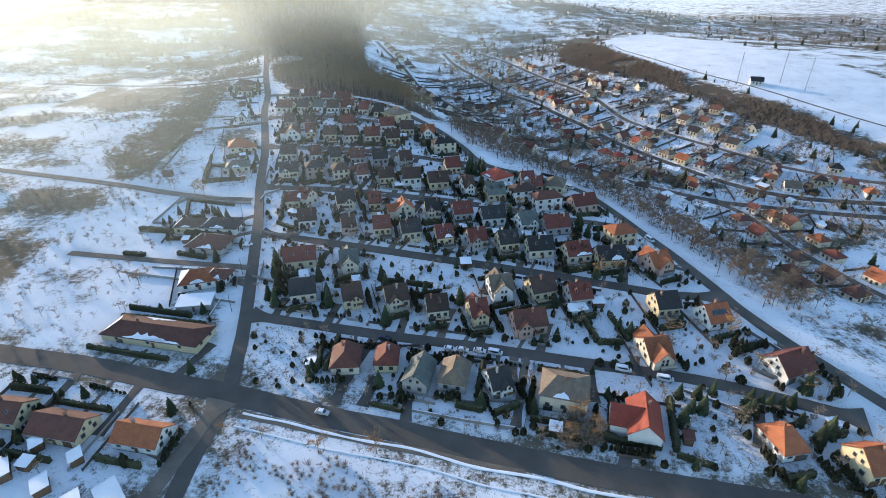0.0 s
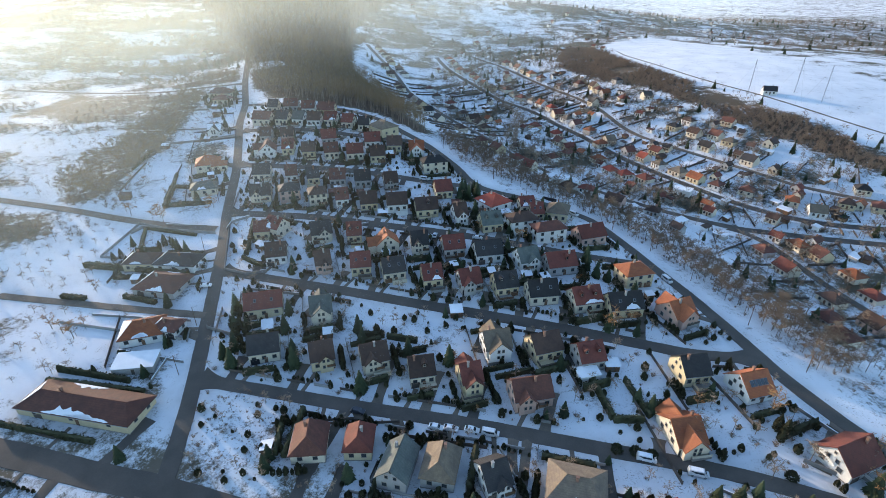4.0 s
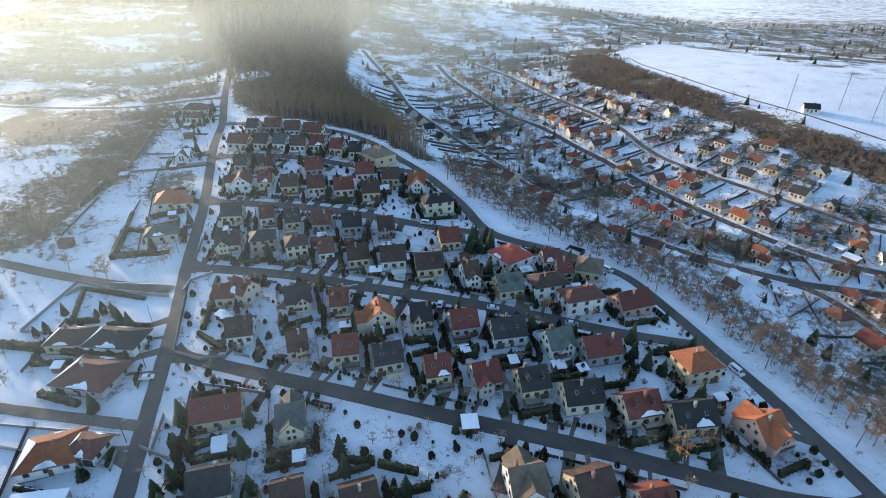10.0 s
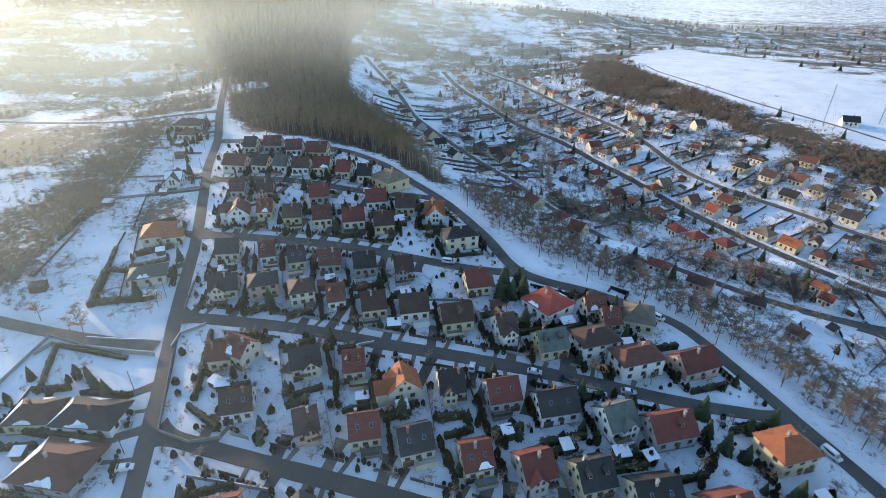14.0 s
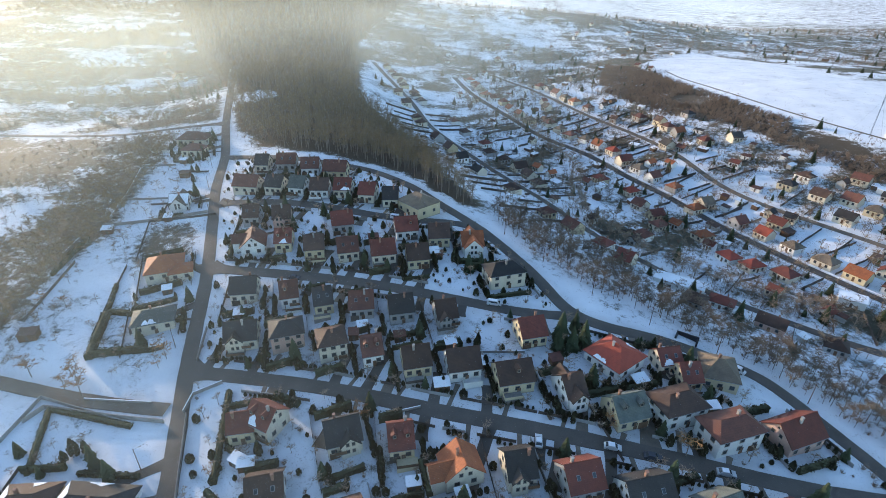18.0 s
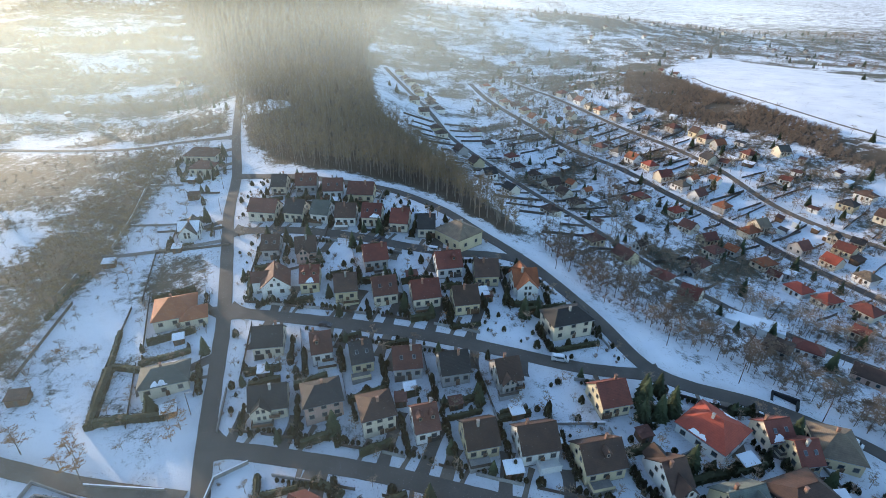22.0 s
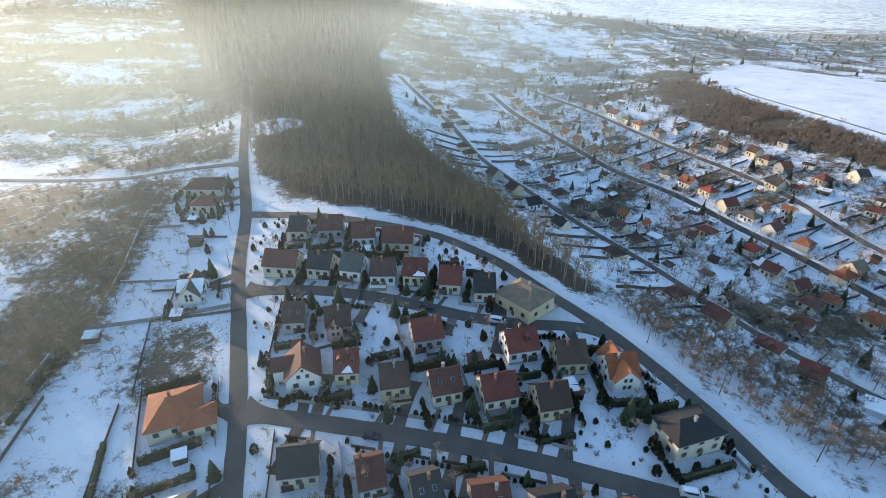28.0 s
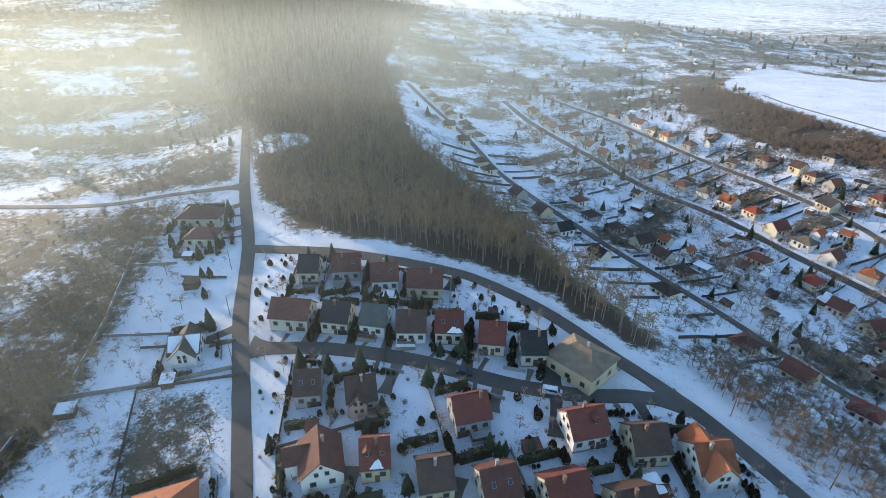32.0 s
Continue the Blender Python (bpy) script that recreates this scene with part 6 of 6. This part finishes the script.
for x, y, h in ((14, 257.6, 1.2), (17, 254.5, 1.25), (21, 256.5, 1.2), (20, 263, 1.1), (15.5, 261.5, 1.15), (12.6, 254, 0.9), (61.3, 207.0, 1.0), (62.4, 196.3, 0.9), (60, 201, 0.9), (66, 193.5, 0.8),
                (71.5, 202.4, 0.7), (80.1, 205.5, 0.8), (-65.3, 159.1, 1.0), (-61.6, 155.2, 1.0), (-63, 162.5, 0.9), (-49.4, 179.0, 0.9), (-42.2, 155.2, 1.0), (-43.5, 160, 0.9), (5.3, 174.9, 0.6),
                (-48.5, 170, 1.0), (-66, 172, 0.9), (-68, 180, 1.0), (-67, 187, 0.8), (-24, 170, 0.9), (-22, 165, 0.8), (72, 103, 1.0), (82, 100, 0.9), (95, 97, 0.8), (85, 104, 0.9), (97, 92, 0.8)):
    fir(x, y, h)
for x, y in ((36.5, 219), (-43, 231.5), (66, 168), (59, 165), (92, 131), (37, 101), (34, 96), (41, 97), (110, 118), (104, 108)):
    fruit_tree(x, y, 1.5, RNG, True)
scatter("bush_clump", [bush(i + 94, 1.9, 3.2, 40) for i in range(3)], lambda x, y: np.hypot((x - 37) / 7.5, (y - 98) / 5.5) < 1, (28, 46, 90, 106), 1.8, (SCRUB, TWIGS),
        "large clump of tall brown bushes beside the main road", "bushes", (0.7, 1.3), 48)
# tall hedges that frame single gardens
hedge(46.5, 153, 50.5, 132, 2.6, 0.9)
hedge(50.5, 131.5, 58.5, 131.0, 2.4, 0.8)
hedge(60.5, 132, 57.5, 145, 2.2, 0.7)
hedge(-81, 243, -76, 216, 2.0, 0.9)
hedge(-77, 214, -66, 206, 1.8, 0.9)
hedge(-14, 166.5, -4, 164, 2.2, 0.9)
hedge(-24, 168, -15, 167, 2.2, 0.9)
hedge(-166, 326, -165, 300, 1.6, 0.7)
# low walls and long fences of the western plots
fence(-138, 308, -146, 337, 1.0, FENCE, "old wire and board fence on open snow")
fence(-146, 337, -118, 339, 1.0, FENCE, "old wire and board fence on open snow")
fence(-133, 268, -140, 305, 1.0, FENCE, "old wire and board fence on open snow")
fence(-134, 244, -137, 217, 1.1, CONCRETE, "concrete garden wall round a snowy plot")
fence(-137, 217, -106, 214, 1.1, CONCRETE, "concrete garden wall round a snowy plot")
fence(-106, 235, -134, 244, 1.1, CONCRETE, "concrete garden wall round a snowy plot")
fence(-82, 167, -128, 176, 1.1, CONCRETE, "concrete garden wall round a snowy plot")
fence(-152, 352, -125, 352, 0.9, FENCE, "old wire and board fence on open snow")
fence(-153, 385, -137, 383, 0.9, FENCE, "old wire and board fence on open snow")
fence(-157, 402, -141, 399, 1.2, WALLS["white"], "white picket fence in the snow")
# flat snowy carport, sheds of the corner gardens
shed(-91, 155.5, 8, 12, 7, 2.6, SNOW, WALLS["grey"])
for x, y, ang, w, d in ((-114, 88, -50, 7, 4), (-101, 84, -50, 5, 3.5), (-90, 78, -50, 8, 5), (-97, 92, -50, 4, 3), (-122, 93, -50, 4, 3), (-82, 81, -45, 9, 5), (-110, 96, -50, 4, 3), (-160, 330, 10, 4, 3), (9, 176, 5, 4, 4),
                        (-12, 247, 5, 4, 3), (-24, 301, 10, 4, 4), (55, 150, 0, 4, 3), (34, 232, 14, 5, 3), (-22, 240, 8, 4, 3)):
    shed(x, y, ang, w, d, 2.3)


def angled_wall():
    """A low dark wall in three straight pieces on the snowy bank."""
    base = new("low_wall")
    x, y = 58.0, 265.5
    base.matrix_basis = pose(x, y, ground_z(x, y) - 0.8, 0, 0, -35)
    part("front", Shape().box(-3.4, 3.4, -0.3, 0.3, 0, 2.3), DARK, base)
    part("side", Shape().box(-3.4, -2.8, -3.6, -0.3, 0, 2.0), DARK, base)
    part("side", Shape().box(2.8, 3.4, -3.6, -0.3, 0, 2.0), DARK, base)
    tagged(base, "low dark wall with three sides on a snowy bank", "wall")


angled_wall()


def mast(x, y, h):
    """A guyed lattice mast."""
    base = new("radio_mast")
    base.matrix_basis = pose(x, y, ground_z(x, y))
    s = Shape()
    for i in range(3):
        a = 2 * math.pi * i / 3
        tube(s, (0.3 * math.cos(a), 0.3 * math.sin(a), -0.3), (0.3 * math.cos(a), 0.3 * math.sin(a), h), 0.06, 0.06)
    for k in range(int(h / 1.5)):
        for i in range(3):
            a, b = 2 * math.pi * (i + k) / 3, 2 * math.pi * (i + k + 1) / 3
            tube(s, (0.3 * math.cos(a), 0.3 * math.sin(a), k * 1.5), (0.3 * math.cos(b), 0.3 * math.sin(b), k * 1.5 + 1.5), 0.03, 0.03)
    part("lattice", s, METAL, base)
    for i in range(3):
        a = 2 * math.pi * i / 3 + 0.4
        w = Shape()
        tube(w, (0, 0, h * 0.9), (12 * math.cos(a), 12 * math.sin(a), ground_z(x + 12 * math.cos(a), y + 12 * math.sin(a)) - ground_z(x, y)), 0.03, 0.03)
        part("guy_wire", w, METAL, base)
    tagged(base, "tall slender lattice mast with guy wires on a snowy field", "mast", "masts on the field")


for x, y in ((244.3, 438), (277.1, 433.2), (285.3, 412.2)):
    mast(x, y, 26)
cottage(258, 434, -20, 10, 8, "k", "g", "white", "field hut")

def wall_line(line, h):
    """A garden wall in straight pieces, each capped with a strip of snow."""
    x0, y0 = line[0]
    base = new("garden_wall")
    z0 = ground_z(x0, y0)
    base.matrix_basis = pose(x0, y0, z0)
    for (ax, ay), (bx, by) in zip(line, line[1:]):
        L = math.hypot(bx - ax, by - ay)
        k = 0.13 / L
        nx, ny = -(by - ay) * k, (bx - ax) * k
        n = max(1, int(L / 5))
        rows = []
        for i in range(n + 1):
            px, py = ax + (bx - ax) * i / n, ay + (by - ay) * i / n
            z = ground_z(px, py) - z0
            rows += [(px - x0 - nx, py - y0 - ny, z - 0.3), (px - x0 - nx, py - y0 - ny, z + h), (px - x0 + nx, py - y0 + ny, z + h), (px - x0 + nx, py - y0 + ny, z - 0.3)]
        s = Shape().add(rows, [(4 * i + q, 4 * i + (q + 1) % 4, 4 * i + 4 + (q + 1) % 4, 4 * i + 4 + q) for i in range(n) for q in range(4)] + [(0, 1, 2, 3), (4 * n + 3, 4 * n + 2, 4 * n + 1, 4 * n)])
        part("wall_section", s, PLINTH, base)
        top = [[r for r in (rows[4 * i + 1], rows[4 * i + 2])] for i in range(n + 1)]
        s = Shape()
        cap = [(a[0], a[1], a[2] + up) for up in (0.004, 0.1) for pair in top for a in pair]
        m = 2 * (n + 1)
        s.add(cap, [(m + 2 * i, m + 2 * i + 1, m + 2 * i + 3, m + 2 * i + 2) for i in range(n)] + [(2 * i, 2 * i + 2, m + 2 * i + 2, m + 2 * i) for i in range(n)] + [(2 * i + 1, m + 2 * i + 1, m + 2 * i + 3, 2 * i + 3) for i in range(n)])
        if h < 1.15:
            part("snow_cap", s, SNOW, base)
    return tagged(base, "stone garden wall beside snowy beds", "wall", "garden walls")


def round_bush(x, y):
    base = new("round_bush", shared("round_bush", lambda: thuja(99, 2.4, 1.5)[1].mesh("round_bush", THUJA)))
    base.matrix_basis = pose(x, y, ground_z(x, y) - 0.1, 0, 0, x * 40)
    return tagged(base, "clipped round evergreen bush in the snow", "bush", "round bushes")


# ---- walls, hedges and planting of single gardens ----
for x0, y0, x1, y1, h, w in ((3.7, 109.0, 11.1, 106.8, 1.8, 1.2), (-21.2, 110.3, -12.3, 107.6, 1.4, 0.8), (-37.5, 123.7, -35.5, 139.0, 2.2, 0.9), (-14.0, 109.1, -11.4, 123.3, 1.8, 0.7), (2.2, 111.4, 6.2, 122.4, 1.8, 0.7), (25.6, 98.9, 38.8, 94.7, 1.6, 1.0), (39.5, 97.5, 45.9, 94.6, 2.2, 1.2), (45.9, 94.6, 56.9, 91.9, 2.0, 1.1), (64.2, 106.7, 60.2, 90.6, 3.0, 1.0), (60.0, 89.6, 68.3, 85.6, 1.8, 0.8), (-115.5, 149.8, -98.8, 147.5, 1.3, 0.9), (-98.8, 147.5, -83.9, 145.2, 1.3, 0.9), (-129.0, 239.2, -122.6, 220.4, 1.4, 0.8), (-129.4, 240.0, -104.1, 233.8, 1.2, 0.8), (-139.3, 210.4, -117.9, 207.8, 2.6, 1.4), (-117.9, 207.8, -94.9, 203.0, 2.4, 1.3), (-136.2, 190.4, -126.7, 189.0, 1.8, 1.2), (-113.2, 190.3, -99.6, 186.3, 1.8, 1.1), (-100.2, 161.6, -89.9, 159.4, 1.3, 0.7), (-133.2, 277.8, -128.6, 258.1, 2.4, 1.5), (-129.4, 259.6, -119.9, 260.8, 2.2, 1.4), (-119.9, 260.8, -110.2, 261.3, 2.0, 1.2), (-137.9, 293.6, -133.7, 278.7, 1.5, 0.8), (-132.8, 278.9, -123.6, 277.3, 1.8, 1.0)):
    hedge(x0, y0, x1, y1, h, w)
for h, line in ((1.0, [(-9.1, 107.5), (6.3, 103.3), (19.9, 100.0)]),
                (1.2, [(9.7, 114.9), (9.4, 110.4), (23.8, 108.9)]),
                (1.4, [(49.7, 109.4), (48.1, 102.5), (49.8, 98.0), (52.8, 95.9), (57.7, 93.4)]),
                (1.0, [(99.5, 133.7), (106.6, 121.8)]),
                (1.2, [(92.4, 116.8), (99.1, 112.0)]),
                (0.9, [(70.0, 110.5), (81.9, 102.3), (83.7, 98.8)]),
                (1.0, [(-100.4, 162.0), (-77.3, 156.8)]),
                (0.9, [(-119.3, 180.2), (-82.7, 176.1)]),
                (0.8, [(-83.1, 158.9), (-83.8, 149.3)]),
                (1.3, [(-75.7, 172.3), (-66.5, 168.7)]),
                (1.2, [(-73.9, 182.2), (-72.1, 169.9)]),
                (1.2, [(-90.7, 236.8), (-81.7, 206.2), (-72.0, 202.3), (-64.1, 203.3)]),
                (1.0, [(-68.8, 193.0), (-48.1, 188.7)]),
                (1.4, [(-133.8, 235.7), (-131.0, 240.5), (-113.9, 237.6), (-95.9, 234.7)]),
                (0.8, [(-121.7, 243.2), (-102.1, 241.4)]),
                (1.1, [(-91.9, 237.5), (-91.5, 243.5), (-84.4, 247.0)]),
                (1.2, [(-95.0, 255.7), (-96.8, 269.3)]),
                (0.9, [(-14.7, 252.3), (2.5, 252.2)]),
                (0.8, [(-38.3, 231.9), (-27.7, 234.0)]),
                (1.2, [(16.0, 242.2), (26.4, 247.4)])):
    wall_line(line, h)
for line, width in (([(-23.8, 109.7), (-20.9, 121.4)], 3.4), ([(-32.1, 110.4), (-30.6, 120.4)], 3.0), ([(-10.7, 103.9), (-10.5, 113.8)], 3.0), ([(-16.6, 135.0), (-20.3, 123.5)], 2.6)):
    ribbon("driveway", smooth_line(line, 1.5), width, ASPHALT, 0.07, 0.5, "dark cleared driveway between snowy garden beds", category="driveway")
for line, width in ([(27.0, 129.0), (24.2, 117.2), (20.1, 100.5)], 2.6), ([(-59.1, 107.3), (-42.4, 103.2), (-20.3, 97.7), (0.3, 92.4), (20.7, 86.6)], 2.4):
    ribbon("footpath", smooth_line(line, 1.5), width, DIRT, 0.09, 0.5, "trodden gravel path through snow", category="path")
for x, y in ((72.7, 108.0), (77.4, 109.0), (69.3, 103.5), (67.7, 108.4), (87.3, 102.8), (90.8, 103.8), (93.0, 102.5), (96.3, 103.2), (84.6, 101.8)):
    fir(x, y, 0.7)
for x, y in ((92.2, 124.4), (94.4, 125.4), (90.3, 123.0), (111.7, 120.3), (110.6, 106.9), (111.2, 106.2), (-63.2, 163.3), (-62.3, 165.4), (-59.5, 161.2), (-64.6, 168.7), (-64.2, 172.1), (-61.3, 168.7), (-66.9, 172.2), (-63.2, 175.6), (-67.7, 179.4), (-130.3, 214.8), (-128.1, 216.7), (-114.4, 226.1), (-115.7, 224.1), (-112.0, 226.8)):
    column(x, y, 1.25)
for x, y in ((48.8, 122.6), (53.3, 121.8), (57.0, 120.5), (87.2, 112.7)):
    round_bush(x, y)
for x, y in ((71.0, 125.2), (82.4, 112.5), (93.9, 116.7), (106.5, 116.3), (115.2, 112.4), (114.3, 106.6), (78.9, 99.1), (67.8, 90.2)):
    fruit_tree(x, y, 1.15)
for x, y in ((-33.5, 94.1), (-17.7, 93.9), (-50.2, 99.0), (-61.3, 100.7), (-129.3, 247.0), (-123.4, 244.7), (-131.3, 256.0), (-117.4, 173.1), (-123.7, 170.7), (-118.7, 168.4), (-128.8, 173.1), (-126.6, 194.9), (-109.4, 260.2), (-108.6, 262.6), (-105.0, 257.6), (-106.0, 254.2), (-129.8, 251.6), (-126.8, 249.3), (-141.7, 251.7), (-145.7, 255.2), (-149.4, 282.2), (-158.3, 283.9)):
    fruit_tree(x, y, 1.2, RNG, True)
fence(-159.3, 276.3, -161.5, 308.5, 1.1, FENCE, "old wire and board fence on open snow")
shed(-152.4, 267.9, 12, 5.0, 3.6, 2.4, ROOFS["d"], WOOD)
for x, y, w in ((70.2, 304.7, 13), (116.2, 307.1, 9), (140.1, 298.5, 9), (97.3, 279.2, 6), (79.0, 302.9, 7)):
    if free(x, y, 0.5):
        shed(x, y, -38, w, 5.5, 3.2, SNOW, WALLS["white"])
for x, y, r in ((92.4, 284.1, "k"), (113.8, 273.0, "d"), (80.6, 293.9, "k")):
    if free(x, y, 1.5):
        cottage(x, y, -36, 14, 8.5, r, "g", "grey")


for h, line in ((1.1, [(-174.7, 391.5), (-157.7, 393.1)]), (0.9, [(-165.4, 357.6), (-148.3, 357.4), (-136.4, 356.4)]), (1.3, [(-165.2, 334.8), (-147.1, 337.4), (-122.3, 341.5)]), (1.1, [(-176.7, 403.9), (-168.2, 365.1), (-165.0, 340.9)]), (0.9, [(-169.1, 325.4), (-169.2, 313.5)])):
    wall_line(line, h)
for x, y in ((-166.3, 380.4), (-151.8, 351.1), (-166.0, 363.8), (-191.5, 361.0), (-184.5, 351.7), (-148.8, 321.1), (-150.0, 316.2), (-156.9, 349.2), (-158.6, 386.5), (-140.3, 331.3), (-157.6, 323.3), (-159.5, 319.9), (-146.2, 367.9)):
    fruit_tree(x, y, 0.95)
for x, y in ((-142.7, 383.7), (-146.7, 403.2), (-140.6, 372.7), (-163.7, 403.8)):
    column(x, y, 1.4)
shed(-147.2, 379.5, 5, 4.5, 3.5, 2.4, ROOFS["d"], WOOD)
fence(-177.8, 409.7, -162.9, 409.1, 1.2, WALLS["white"], "white picket fence in the snow")

# snow pushed up along the main road
bank = [q + Vector((-0.25, -0.97)) * 5.0 for q in LINES["front_road"] if -58 < q.x < 80]
for shift, width in ((0.0, 0.8), (4.6, 0.5)):
    ribbon("snow_bank", [q + Vector((-0.25, -0.97)) * (shift + 0.9 * noise.noise((q.x * 0.06, shift, 0))) for q in bank], width, SNOW, 0.2, 0.0, "bank of ploughed snow beside the main road", category="snow bank")

for key in ("orchard_road",):
    line = LINES[key]
    for side in (-1, 1):
        edge = [q + Vector((-t2.y, t2.x)) * side * (STREETS[key][1] / 2 + 1.5) for q, t2 in ((q, (line[min(i + 1, len(line) - 1)] - line[max(i - 1, 0)]).normalized()) for i, q in enumerate(line))]
        ribbon("snow_bank", edge[::2], 0.6, SNOW, 0.25, 0.0, "narrow bank of cleared snow along the valley street", category="snow bank")
ribbon("field_track", smooth_line([(206, 650), (206, 600), (227, 490), (274, 392), (316, 326)]), 1.7, DIRT, 0.08, 0.0, "worn track along the edge of a snowy field", category="track")
shed(46.9, 146.6, 12, 6.5, 3.6, 2.7, SNOW, WALLS["white"])
for x, y, h in ((-148, 405, 0.9), (-147, 415, 0.8), (-151, 396, 0.7), (-163, 413, 0.8), (-146, 385, 0.6), (-149, 425, 0.9), (-128, 226, 0.7), (-107, 222, 0.8), (-110, 225, 0.6)):
    fir(x, y, h)

# ---- added sheets over the land that stand in for haze and sun glare, thickest in the west ----
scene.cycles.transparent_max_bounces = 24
GLARE_SHEETS = ((170, 0.15, 0.0, 0), (215, 0.12, 0.0, -20), (260, 0.10, 0.0, -50), (305, 0.09, 0.0, -60), (350, 0.09, 0.0, -40), (395, 0.09, 0.0, 0), (440, 0.10, 0.0, 100),
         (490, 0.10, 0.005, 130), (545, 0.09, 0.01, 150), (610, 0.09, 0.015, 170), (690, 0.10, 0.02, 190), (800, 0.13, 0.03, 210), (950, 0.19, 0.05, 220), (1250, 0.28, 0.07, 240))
for y, lf, rt, xr in GLARE_SHEETS:
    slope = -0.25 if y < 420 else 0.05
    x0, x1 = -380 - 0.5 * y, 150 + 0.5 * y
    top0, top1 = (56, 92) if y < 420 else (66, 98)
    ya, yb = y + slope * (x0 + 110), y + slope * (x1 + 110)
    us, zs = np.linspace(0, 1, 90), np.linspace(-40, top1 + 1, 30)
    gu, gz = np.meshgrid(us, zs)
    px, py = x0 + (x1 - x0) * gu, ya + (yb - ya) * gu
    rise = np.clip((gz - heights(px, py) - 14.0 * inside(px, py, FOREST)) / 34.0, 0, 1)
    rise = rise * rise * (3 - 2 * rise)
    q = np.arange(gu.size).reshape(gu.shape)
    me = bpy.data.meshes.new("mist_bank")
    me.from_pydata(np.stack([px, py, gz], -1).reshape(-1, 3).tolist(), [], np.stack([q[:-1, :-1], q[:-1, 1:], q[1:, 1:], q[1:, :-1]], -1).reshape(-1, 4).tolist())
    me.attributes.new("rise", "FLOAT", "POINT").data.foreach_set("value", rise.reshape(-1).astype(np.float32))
    me.materials.append(mist("haze_and_glare", lf, rt, x1, xr, top0, top1))
    tagged(new("mist_bank", me), "thin sheet standing in for haze and sun glare", "mist", kind="stuff")
